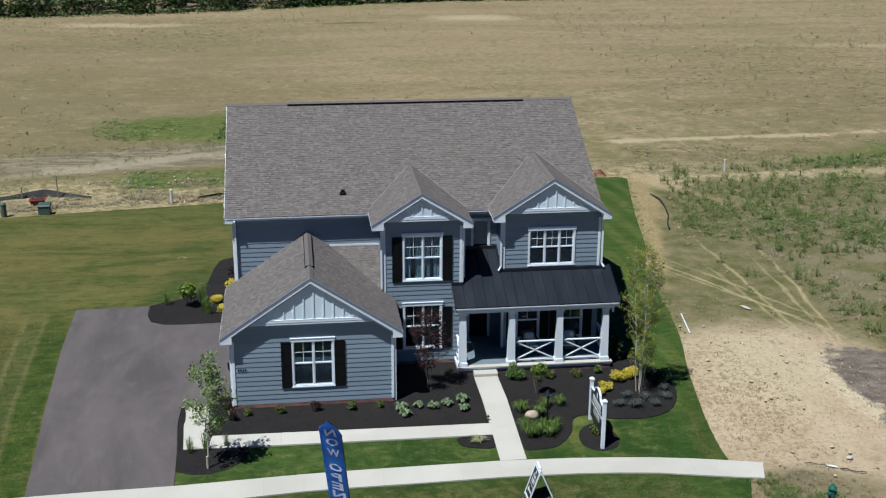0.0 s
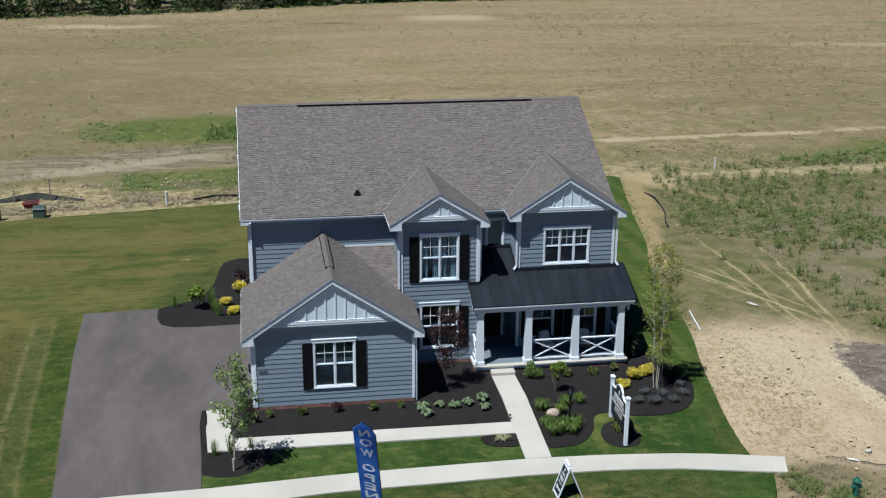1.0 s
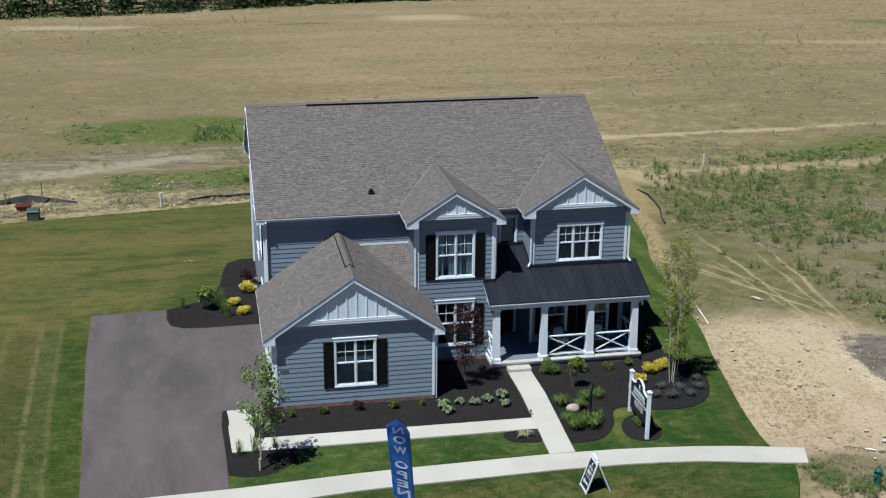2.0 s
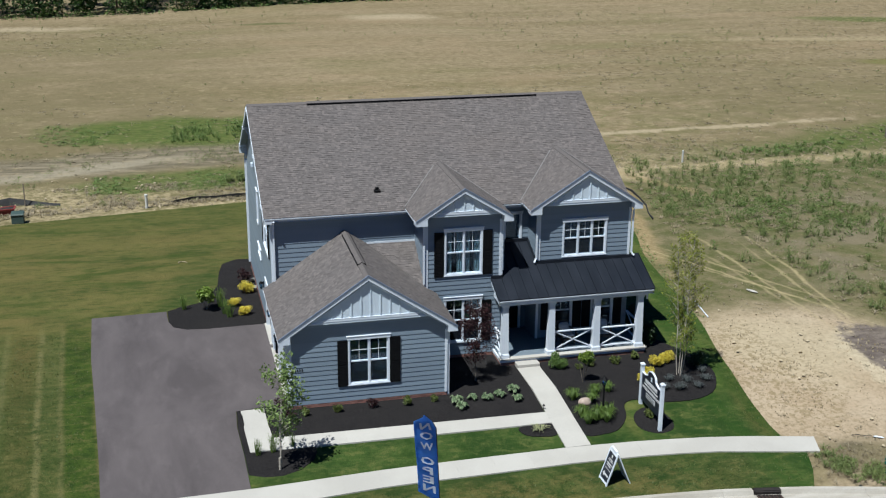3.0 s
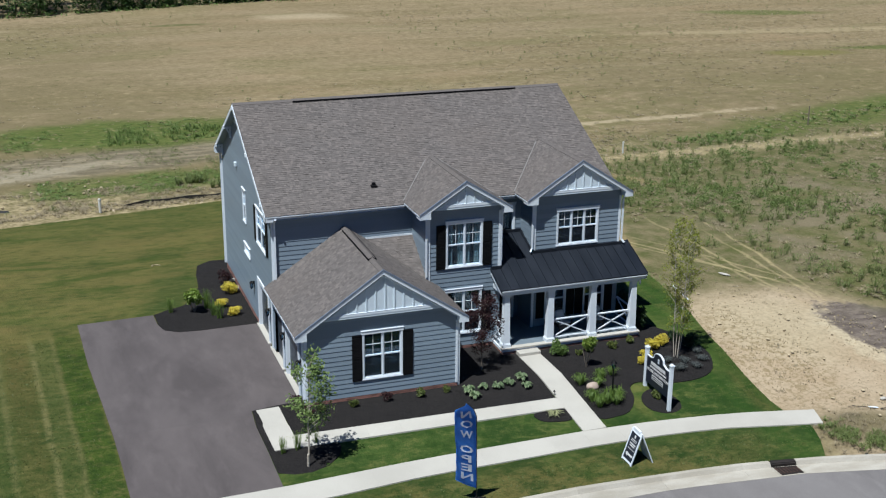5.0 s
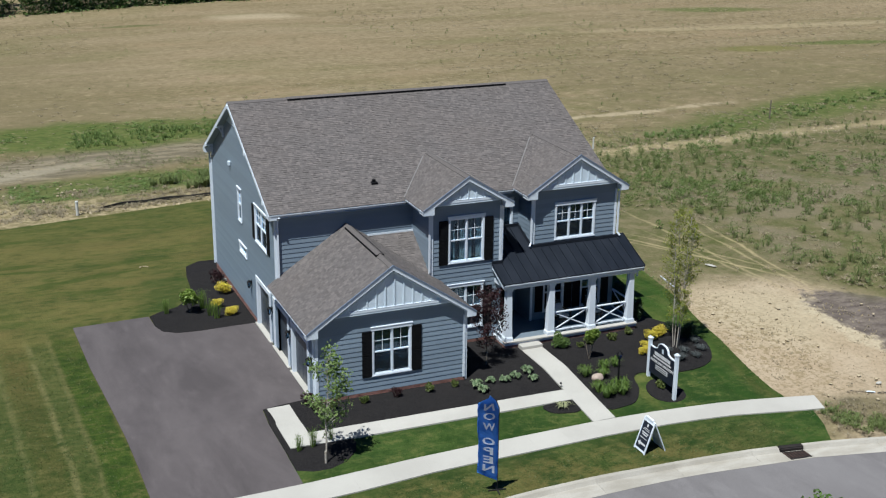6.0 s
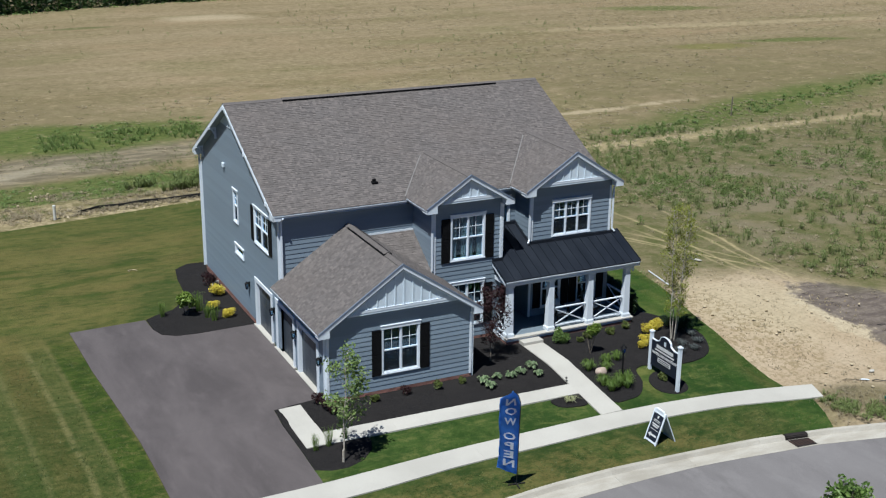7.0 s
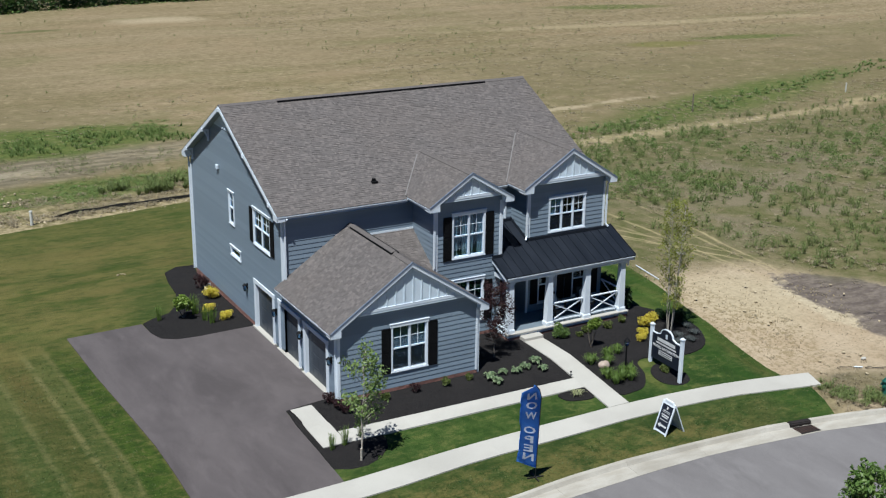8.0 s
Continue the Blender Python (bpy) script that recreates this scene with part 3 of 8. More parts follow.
def prism(bm, pts, depth):
    """A flat polygon pushed along a vector into a solid."""
    d = Vector(depth)
    a = [bm.verts.new(p) for p in pts]
    b = [bm.verts.new(Vector(p) + d) for p in pts]
    bm.faces.new(a)
    bm.faces.new(b[::-1])
    for i in range(len(a)):
        j = (i + 1) % len(a)
        bm.faces.new((a[i], a[j], b[j], b[i]))
    return bm


def rod(bm, a, b, r0, r1=None, seg=8):
    """A tapered round bar between two points."""
    a, b = Vector(a), Vector(b)
    r1 = r0 if r1 is None else r1
    m = Matrix.Translation((a + b) / 2) @ (b - a).to_track_quat("Z", "Y").to_matrix().to_4x4()
    bmesh.ops.create_cone(bm, cap_ends=True, segments=seg, radius1=r0, radius2=r1, depth=(b - a).length, matrix=m)
    return bm


def bar(bm, a, b, w, h):
    """A square bar between two points, h along the most upright direction."""
    a, b = Vector(a), Vector(b)
    d = (b - a).normalized()
    side = d.cross(Vector((0, 0, 1)))
    side = side.normalized() if side.length > 1e-3 else Vector((1, 0, 0))
    up = side.cross(d).normalized()
    solid(bm, [p + side * s * w / 2 + up * u * h / 2 for u in (-1, 1) for p, s in ((a, -1), (b, -1), (b, 1), (a, 1))])
    return bm


# ---- the ground ----
def terr(x, y):
    return float(np.interp(y, (20, 31, 36.5, 40.3, 46, 58, 73, 80, 95, 130, 170, 700), (-0.60, -0.55, -0.50, -0.02, 0.0, -0.18, -1.10, -1.32, -1.15, -1.05, -1.30, -2.5)))


def axis(near0, near1, step, far):
    c = list(np.arange(near0, near1 + 0.01, step))
    for s, e in ((-1, near0), (1, near1)):
        d, p = step, e
        while abs(p) < far:
            d *= 1.25
            p += s * d
            c.append(p)
    return sorted(c)


def make_ground():
    xs, ys = axis(-30, 60, 1.0, 900), axis(20, 130, 1.0, 900)
    verts = []
    for y in ys:
        for x in xs:
            rough = 0.0
            inside = -30 < x < 22 and 30 < y < 75
            if not inside:
                rough = 0.10 * noise.noise((x * 0.25, y * 0.25, 0)) + 0.35 * noise.noise((x * 0.03, y * 0.03, 4)) * min(1, max(0, (y - 80) / 40))
            low = -0.10 if 29 < y < 33.5 else 0.0
            verts.append((x, y, terr(x, y) - 0.06 + rough + low - (0.12 if y <= 32 else 0)))
    n = len(xs)
    faces = [(j * n + i, j * n + i + 1, (j + 1) * n + i + 1, (j + 1) * n + i) for j in range(len(ys) - 1) for i in range(n - 1)]
    ob = mesh_part("ground", verts, faces, FIELD, smooth=True)
    tagged(ob, "open dry stubble field with weeds and bare sandy soil", "ground", kind="structure")


def curve_y(table, x):
    return float(np.interp(x, [p[0] for p in table], [p[1] for p in table]))


def drape(name, pts, lift, material, cell=1.0, skirt=0.12, rim=0.0, holes=0.0):
    """A sheet with a given outline laid over the terrain, with a thin edge down to the soil."""
    bm = bmesh.new()
    bm.faces.new([bm.verts.new((x, y, 0)) for x, y in pts])
    for k, (a, b) in enumerate(((min(p[0] for p in pts), max(p[0] for p in pts)), (min(p[1] for p in pts), max(p[1] for p in pts)))):
        v = math.ceil(a / cell) * cell
        while v < b:
            co, no = ((v, 0, 0), (1, 0, 0)) if k == 0 else ((0, v, 0), (0, 1, 0))
            bmesh.ops.bisect_plane(bm, geom=list(bm.verts) + list(bm.edges) + list(bm.faces), plane_co=co, plane_no=no)
            v += cell
    for v in bm.verts:
        edge = v.is_boundary
        v.co.z = terr(v.co.x, v.co.y) + lift - (rim if edge else 0) + (0 if edge else holes * noise.noise((v.co.x * 1.3, v.co.y * 1.3, 7)))
    rims = [e for e in bm.edges if e.is_boundary]
    got = bmesh.ops.extrude_edge_only(bm, edges=rims)
    for v in (g for g in got["geom"] if isinstance(g, bmesh.types.BMVert)):
        v.co.z -= skirt
    return part(name, bm, material, smooth=False)


def smooth_line(pts, n=8, closed=True):
    """A rounded outline through a few corner points (Catmull-Rom)."""
    out, m = [], len(pts)
    for i in range(m if closed else m - 1):
        p = [Vector(pts[(i + k) % m]) if closed else Vector(pts[min(max(i + k, 0), m - 1)]) for k in (-1, 0, 1, 2)]
        for s in range(n):
            t = s / n
            q = 0.5 * (2 * p[1] + (p[2] - p[0]) * t + (2 * p[0] - 5 * p[1] + 4 * p[2] - p[3]) * t * t + (3 * p[1] - p[0] - 3 * p[2] + p[3]) * t ** 3)
            out.append((q.x, q.y))
    if not closed:
        out.append(tuple(pts[-1]))
    return out


WALK_TOP = [(-40, 34.2), (-20, 35.3), (-7, 35.92), (-4.6, 35.97), (0.2, 36.30), (3, 36.37), (6.7, 36.43), (9, 36.36), (11, 36.18), (12.6, 36.00), (14.9, 35.50), (15.8, 35.28)]
WALK_LOW = [(-40, 33.0), (-20, 34.1), (-7, 34.72), (-3.4, 34.82), (0.2, 35.18), (3.8, 35.24), (6.7, 35.32), (9.5, 35.26), (11.7, 35.05), (14.5, 34.42), (15.45, 34.24)]
CURB_BACK = [(-40, 30.9), (-20, 31.9), (-6, 32.3), (0, 32.60), (2.2, 32.85), (5, 32.92), (8.3, 32.76), (10.6, 32.60), (12.2, 32.36), (14, 32.06), (16.2, 31.53), (20, 30.5), (30, 26.8), (45, 18)]
GUTTER = [(-40, 30.0), (-20, 31.0), (-6, 31.45), (1.2, 31.82), (5.3, 31.98), (8.1, 31.96), (11.6, 31.58), (12.7, 31.48), (15.4, 30.88), (20, 29.6), (30, 25.9), (45, 17.1)]


def make_plot():
    xs = list(np.arange(-40, 45.1, 1.25))
    # lawn round the house, up to the pavement, and the strip along the kerb
    top = smooth_line([(21.6, 74.3), (19.6, 65.5), (18.2, 58.5), (17.1, 54.3), (16.35, 48), (15.9, 45.0), (15.2, 41.8), (14.75, 38.4), (14.68, 35.6)], 5, False)
    back = smooth_line([(-46, 63), (-30, 66.3), (-17, 68.8), (-9.6, 70.1), (-4, 71.1), (2, 72.2), (12, 73.7), (20, 74.8), (21.4, 74.6)], 4, False)
    low = [(x, curve_y(WALK_TOP, x) - 0.02) for x in np.arange(14.4, -46, -1.4)]
    tagged(drape("lawn", back + top + low, 0.0, LAWN, 1.5), "mown green lawn with dry yellowed patches and mowing lanes", "lawn", kind="structure")
    verge = [(x, curve_y(WALK_LOW, x) + 0.02) for x in np.arange(-40, 15.3, 1.2)] + [(15.0, 34.3), (14.6, 33.2), (14.0, 32.05)] + [(x, curve_y(CURB_BACK, x) - 0.02) for x in np.arange(13.2, -40.1, -1.2)]
    tagged(drape("lawn_verge", verge, -0.005, LAWN, 1.5), "strip of mown grass between pavement and kerb", "lawn", kind="structure")
    # asphalt drive
    drive = [(-10.12, 51.6), (-10.0, 47), (-9.75, 43), (-9.5, 38.5), (-9.4, 35.9), (-9.4, 31.4), (-4.4, 31.6), (-4.55, 35.9), (-4.6, 38), (-4.7, 39.8), (-4.64, 40.92), (-3.9, 41.05), (-2.7, 41.2), (-2.7, 49.3), (-3.6, 49.3), (-5.2, 49.25), (-6.1, 49.35), (-6.65, 49.75), (-6.85, 50.5), (-6.9, 51.75)]
    tagged(drape("driveway", drive, 0.03, DRIVE, 1.5), "dark grey asphalt driveway with faint tyre scuffs", "driveway", kind="structure")
    # mulch beds
    beds = [
        [(-2.66, 49.32), (-5.2, 49.27), (-6.1, 49.37), (-6.63, 49.77), (-6.83, 50.5), (-6.86, 51.75), (-6.3, 52.15), (-5.5, 52.5), (-4.9, 53.3), (-4.45, 54.8), (-4.3, 56.5), (-4.05, 57.9), (-3.3, 58.6), (-2.4, 58.5), (-2.66, 57.2)],
        [(-2.66, 41.18), (-3.9, 41.03), (-4.62, 40.90), (-4.68, 39.8), (-4.58, 38), (-4.55, 36.85), (-4.0, 36.62), (-3.4, 36.6), (-2.75, 36.85), (-2.25, 37.35), (-2.08, 37.8), (-2.1, 38.1), (-4.36, 38.1), (-4.46, 40.86), (-3.62, 40.9), (-3.5, 38.85), (6.6, 38.68), (6.6, 43.6), (5.9, 43.88), (3.27, 43.88), (3.27, 40.62), (-2.66, 40.62)],
        smooth_line([(7.56, 42.7), (7.56, 38.4), (7.62, 37.1), (8.3, 37.02), (8.95, 37.2), (9.55, 37.95), (9.78, 38.75), (10.3, 39.0), (11.0, 38.72), (12.4, 38.58), (13.5, 38.95), (14.1, 39.9), (14.25, 41.0), (14.05, 42.2), (13.5, 43.3), (12.9, 44.6), (12.25, 44.9), (12.2, 43.0), (9, 42.85)], 3),
        smooth_line([(9.95, 38.1), (9.75, 37.6), (9.85, 37.05), (10.35, 36.7), (10.95, 36.85), (11.15, 37.4), (10.95, 38.1), (10.45, 38.4)], 4),
        smooth_line([(5.35, 37.95), (5.45, 37.5), (5.9, 37.3), (6.6, 37.28), (6.64, 37.98), (6.0, 38.0)], 3),
    ]
    for b in beds:
        tagged(drape("mulch_bed", b, 0.035, MULCH, 0.45, holes=0.05), "planting bed of fine black mulch", "mulch bed", kind="structure")


make_ground()
make_plot()


def slab_piece(name, parent, quad, lift, depth, material):
    """One concrete slab over the terrain, edges slightly rounded, joints left open."""
    bm = bmesh.new()
    c = Vector((sum(p[0] for p in quad) / 4, sum(p[1] for p in quad) / 4))
    q = [Vector(p) + (c - Vector(p)).normalized() * 0.0006 for p in quad]
    solid(bm, [(p.x, p.y, terr(p.x, p.y) + lift - d) for d in (depth, 0) for p in q])
    bevel(bm, 0.0014)
    return part(name, bm, material, parent)


def make_paths():
    pave = thing("pavement", (5, 35.7, -0.5), "curved pale concrete pavement of jointed slabs", "pavement", kind="structure")
    x = -38.0
    while x < 15.4:
        e = x + 1.35
        if e > 15.3:
            quad = [(x, curve_y(WALK_LOW, x)), (15.47, 34.24), (15.8, 35.28), (x, curve_y(WALK_TOP, x))]
        else:
            quad = [(x, curve_y(WALK_LOW, x)), (e, curve_y(WALK_LOW, e)), (e, curve_y(WALK_TOP, e)), (x, curve_y(WALK_TOP, x))]
        slab_piece("slab", pave, quad, 0.042, 0.14, CONCRETE)
        if e > 15.3:
            break
        x = e
    path = thing("front_path", (7.05, 39.5, -0.2), "straight pale concrete path up to the porch", "path", kind="structure")
    for i in range(6):
        a, b = 36.42 + i * 0.98, 36.42 + (i + 1) * 0.98
        slab_piece("slab", path, [(6.66 - 0.01 * i, a), (7.60 - 0.01 * i, a), (7.59 - 0.01 * i, b), (6.65 - 0.01 * i, b)], 0.055, 0.14, CONCRETE)
    side = thing("side_path", (0.5, 38.4, -0.3), "pale concrete path from the drive along the planting bed", "path", kind="structure")
    slab_piece("slab", side, [(-4.46, 39.5), (-3.58, 39.5), (-3.62, 40.92), (-4.48, 40.88)], 0.055, 0.14, CONCRETE)
    slab_piece("slab", side, [(-4.38, 38.12), (-3.48, 38.12), (-3.56, 39.5), (-4.46, 39.5)], 0.055, 0.14, CONCRETE)
    n = 8
    for i in range(n):
        a, b = -3.48 + i * 10.13 / n, -3.48 + (i + 1) * 10.13 / n
        slab_piece("slab", side, [(a, 38.10 - 0.01 * i), (b, 38.09 - 0.01 * i), (b, 38.84 - 0.015 * i), (a, 38.86 - 0.015 * i)], 0.055, 0.14, CONCRETE)


def make_street():
    xs = np.arange(-40, 45.1, 1.0)
    verts, faces = [], []
    rows = 9
    for x in xs:
        y0 = curve_y(GUTTER, x)
        for k in range(rows):
            y = y0 + 0.05 - k * 1.15
            verts.append((x, y, -0.665 + 0.05 * math.sin(math.pi * k / (rows - 1))))
    for i in range(len(xs) - 1):
        for k in range(rows - 1):
            faces.append((i * rows + k, i * rows + k + 1, (i + 1) * rows + k + 1, (i + 1) * rows + k))
    tagged(mesh_part("road", verts, faces, STREET, smooth=True), "smooth light grey asphalt street curving past the plot", "road", kind="structure")
    curb = thing("kerb", (5, 32.5, -0.6), "weathered concrete kerb with a wide gutter pan", "kerb", kind="structure")
    edges = list(np.arange(-38, 11.0, 3.05)) + [11.85, 12.8] + list(np.arange(15.6, 45, 3.05))
    edges = sorted(set(round(e, 2) for e in edges))
    for a, b in zip(edges, edges[1:]):
        inlet = abs(a - 11.85) < 0.01
        bm = bmesh.new()
        steps = [a + 0.003 + (b - a - 0.006) * i / 3 for i in range(4)]
        for s, e in zip(steps, steps[1:]):
            for (f0, z0), (f1, z1), bot in (((0.0, -0.50), (0.17, -0.51), -0.8), ((0.17, -0.51), (0.26, -0.645), -0.8), ((0.26, -0.645), (1.0, -0.655), -0.8)):
                if inlet and f0 < 0.2:
                    continue
                pts = []
                for x, f, z in ((s, f0, z0), (e, f0, z0), (e, f1, z1), (s, f1, z1)):
                    yb, yg = curve_y(CURB_BACK, x), curve_y(GUTTER, x)
                    pts.append((x, yb + (yg - yb) * f, z))
                solid(bm, [(p[0], p[1], bot) for p in pts] + pts)
        part("kerb_stone", bm, CURB, curb)


make_paths()
make_street()

# ---- the house ----
LEFT, RIGHT, FRONT, BACK = -2.65, 12.03, 45.83, 57.22
GAR_R, GAR_F = 3.27, 40.63
RIDGE_Y, RIDGE_Z, EAVE_F, EAVE_B, EAVE_Z = 51.95, 9.12, 45.50, 57.52, 5.94
SLOPE_F = (RIDGE_Z - EAVE_Z) / (RIDGE_Y - EAVE_F)
SLOPE_B = (RIDGE_Z - EAVE_Z) / (EAVE_B - RIDGE_Y)
MID = dict(x0=3.17, x1=6.31, front=43.9, peak=4.67, ex0=2.73, ex1=6.67, ez=6.02, pz=7.25, ry=43.54)
BAY = dict(x0=8.02, x1=RIGHT, front=44.52, peak=9.98, ex0=7.58, ex1=12.36, ez=6.00, pz=7.52, ry=44.14)
GAR = dict(x0=LEFT, x1=GAR_R, front=GAR_F, peak=0.27, ex0=-3.06, ex1=3.62, ez=2.91, pz=5.15, ry=40.34)

house = thing("house", (4.7, 48, 0), "two-storey blue-grey clapboard house with grey shingle roofs and a white-columned porch", "house")


def face_front(y):
    return lambda u, d, z: (u, y - d, z)


def face_left(x):
    return lambda u, d, z: (x - d, u, z)


def face_right(x):
    return lambda u, d, z: (x + d, u, z)


def slabs(bm, at, u0, u1, d0, d1, z0, z1):
    solid(bm, [at(u, d, z) for z in (z0, z1) for u, d in ((u0, d0), (u1, d0), (u1, d1), (u0, d1))])
    return bm


COURSE = 0.19


def clad_wall(at, u0, u1, z0, top, holes, label, peaks=(), courses=True, thick=0.16, first=None, course=COURSE):
    """A wall with openings through it, clad in lapped planks. top(u): its upper edge; holes: (u0, u1, z0, z1)."""
    cuts = sorted({u0, u1, *peaks, *(h[0] for h in holes), *(h[1] for h in holes)})
    bm = bmesh.new()
    for a, b in zip(cuts, cuts[1:]):
        spans, z = [], z0
        for h in sorted((h for h in holes if h[0] <= a + 1e-6 and h[1] >= b - 1e-6), key=lambda h: h[2]):
            spans.append((z, h[2], h[2]))
            z = h[3]
        spans.append((z, top(a), top(b)))
        for lo, ha, hb in spans:
            if ha - lo > 0.01 or hb - lo > 0.01:
                ha, hb = max(ha, lo + 0.005), max(hb, lo + 0.005)
                solid(bm, [at(a, 0, lo), at(b, 0, lo), at(b, -thick, lo), at(a, -thick, lo), at(a, 0, ha), at(b, 0, hb), at(b, -thick, hb), at(a, -thick, ha)])
    wall = part("wall", bm, WALLBACK, house, label)
    if not courses:
        return wall

    def reach(z):
        """Where along the wall it is still higher than z."""
        us = np.linspace(u0, u1, 400)
        ok = [u for u in us if top(u) > z]
        return (ok[0], ok[-1]) if ok else None

    z = first if first is not None else z0
    while True:
        lo, hi = reach(z + 0.005), reach(z + course)
        if lo is None:
            break
        if hi is None:
            m = (lo[0] + lo[1]) / 2
            hi = (m - 0.01, m + 0.01)
        pieces = [(lo[0], lo[1], hi[0], hi[1], z, z + course)]
        for h in holes:
            if h[2] < z + course - 0.005 and h[3] > z + 0.005:
                nxt = []
                for a, b, c, d, s, e in pieces:
                    if h[0] > b or h[1] < a:
                        nxt.append((a, b, c, d, s, e))
                        continue
                    if h[0] - a > 0.03:
                        nxt.append((a, h[0], min(c, h[0] - 0.01), h[0], s, e))
                    if b - h[1] > 0.03:
                        nxt.append((h[1], b, h[1], max(d, h[1] + 0.01), s, e))
                    if h[2] - s > 0.02:
                        nxt.append((max(a, h[0]), min(b, h[1]), max(a, h[0]), min(b, h[1]), s, h[2]))
                    if e - h[3] > 0.02:
                        nxt.append((max(a, h[0]), min(b, h[1]), max(a, h[0]), min(b, h[1]), h[3], e))
                pieces = nxt
        for a, b, c, d, s, e in pieces:
            if b - a < 0.04:
                continue
            bm = bmesh.new()
            full = (e - s) / course
            solid(bm, [at(a, 0.024, s), at(b, 0.024, s), at(b, 0.002, s), at(a, 0.002, s), at(c, 0.024 - 0.018 * full, e), at(d, 0.024 - 0.018 * full, e), at(d, 0.001, e), at(c, 0.001, e)])
            part("plank", bm, SIDING, wall)
        z += course
    return wall


def window(at, u0, u1, z0, z1, units=2, grid=True, head=0.15, bars=2, curtain=False, blind=False):
    """A cased window: head board, casing, sill, and sashes with panes. Returns its hole in the wall."""
    c = 0.070
    bm = bmesh.new()
    slabs(bm, at, u0, u0 + c, -0.05, 0.050, z0 + 0.07, z1 - head)
    slabs(bm, at, u1 - c, u1, -0.05, 0.050, z0 + 0.07, z1 - head)
    slabs(bm, at, u0, u1, -0.05, 0.050, z0, z0 + 0.07)
    part_window = part("window", bm, TRIM, house, "white-framed sash window" if grid else "small white-framed window")
    bm = bmesh.new()
    slabs(bm, at, u0 - 0.03, u1 + 0.03, -0.02, 0.065, z1 - head, z1 - 0.025)
    slabs(bm, at, u0 - 0.05, u1 + 0.05, -0.02, 0.085, z1 - 0.025, z1)
    part("head_board", bm, TRIM, part_window)
    bm = bmesh.new()
    slabs(bm, at, u0 - 0.02, u1 + 0.02, 0.045, 0.068, z0 - 0.01, z0 + 0.03)
    part("sill", bm, TRIM, part_window)
    a, b, lo, hi = u0 + c, u1 - c, z0 + 0.07, z1 - head
    w, mull = (b - a) / units, 0.035
    for k in range(units):
        s, e = a + k * w + (mull if k else 0.0), a + (k + 1) * w
        f, mid = 0.034, lo + (hi - lo) * (0.5 if grid else 1.0)
        bm = bmesh.new()
        slabs(bm, at, s, s + f, -0.06, 0.012, lo, hi)
        slabs(bm, at, e - f, e, -0.06, 0.012, lo, hi)
        slabs(bm, at, s + f, e - f, -0.06, 0.012, lo, lo + f)
        slabs(bm, at, s + f, e - f, -0.06, 0.012, hi - f, hi)
        if grid:
            slabs(bm, at, s + f, e - f, -0.06, 0.016, mid - 0.024, mid + 0.024)
        if k:
            slabs(bm, at, s - mull, s, -0.06, 0.03, lo, hi)
        part("sash", bm, TRIM, part_window)
        rows = ((lo + f, mid - 0.024), (mid + 0.024, hi - f)) if grid else ((lo + f, hi - f),)
        for p0, p1 in rows:
            bm = bmesh.new()
            slabs(bm, at, s + f, e - f, -0.036, -0.030, p0, p1)
            part("pane", bm, GLASS, part_window).visible_shadow = False
        if grid:
            if not curtain:
                bm = bmesh.new()
                slabs(bm, at, s + f - 0.01, e - f + 0.01, -0.012, -0.008, lo + f - 0.01, mid - 0.025)
                part("insect_screen", bm, SCREEN, part_window)
            bm = bmesh.new()
            p0, p1 = rows[1]
            for i in range(1, bars):
                m = s + f + (e - s - 2 * f) * i / bars
                slabs(bm, at, m - 0.008, m + 0.008, -0.028, -0.008, p0, p1)
            m = (p0 + p1) / 2
            slabs(bm, at, s + f, e - f, -0.027, -0.007, m - 0.008, m + 0.008)
            part("muntin_grid", bm, TRIM, part_window)
        # Added sheet behind the glass; its dark colour stands for the unlit room.
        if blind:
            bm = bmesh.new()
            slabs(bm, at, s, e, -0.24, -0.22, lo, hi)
            part("blind", bm, INSIDE, part_window, "dark panel added behind the glass for the unlit room")
        if curtain:
            bm = bmesh.new()
            wide = 0.27
            for side in (0, 1):
                us = s if side == 0 else e - wide
                n = 8
                vs = []
                for i in range(n + 1):
                    d = -0.095 + 0.025 * math.sin(i * 2.1 + k + side)
                    vs.append((bm.verts.new(at(us + wide * i / n, d, lo)), bm.verts.new(at(us + wide * i / n, d, hi))))
                for p, q in zip(vs, vs[1:]):
                    bm.faces.new((p[0], q[0], q[1], p[1]))
            bmesh.ops.solidify(bm, geom=list(bm.faces), thickness=0.01)
            part("curtain", bm, CURTAIN, part_window, "pale teal curtain")
    return (u0 + 0.04, u1 - 0.04, z0 + 0.03, z1 - 0.05)


def shutter(at, u0, u1, z0, z1):
    bm = bmesh.new()
    slabs(bm, at, u0, u1, 0.025, 0.048, z0, z1)
    f = 0.055
    slabs(bm, at, u0, u0 + f, 0.048, 0.062, z0, z1)
    slabs(bm, at, u1 - f, u1, 0.048, 0.062, z0, z1)
    for a in (z0, (z0 + z1) / 2 - f / 2, z1 - f):
        slabs(bm, at, u0 + f, u1 - f, 0.048, 0.061, a, a + f)
    sh = part("shutter", bm, BLACK, house, "black louvred shutter")
    bm = bmesh.new()
    z = z0 + f + 0.03
    while z < z1 - f - 0.03:
        if abs(z - (z0 + z1) / 2) > f:
            solid(bm, [at(u, d, zz) for zz, o in ((z, 0.0), (z + 0.035, -0.006)) for u, d in ((u0 + f, 0.046), (u1 - f, 0.046), (u1 - f, 0.060 + o), (u0 + f, 0.060 + o))])
        z += 0.06
    part("louvres", bm, BLACK, sh, kind="stuff")


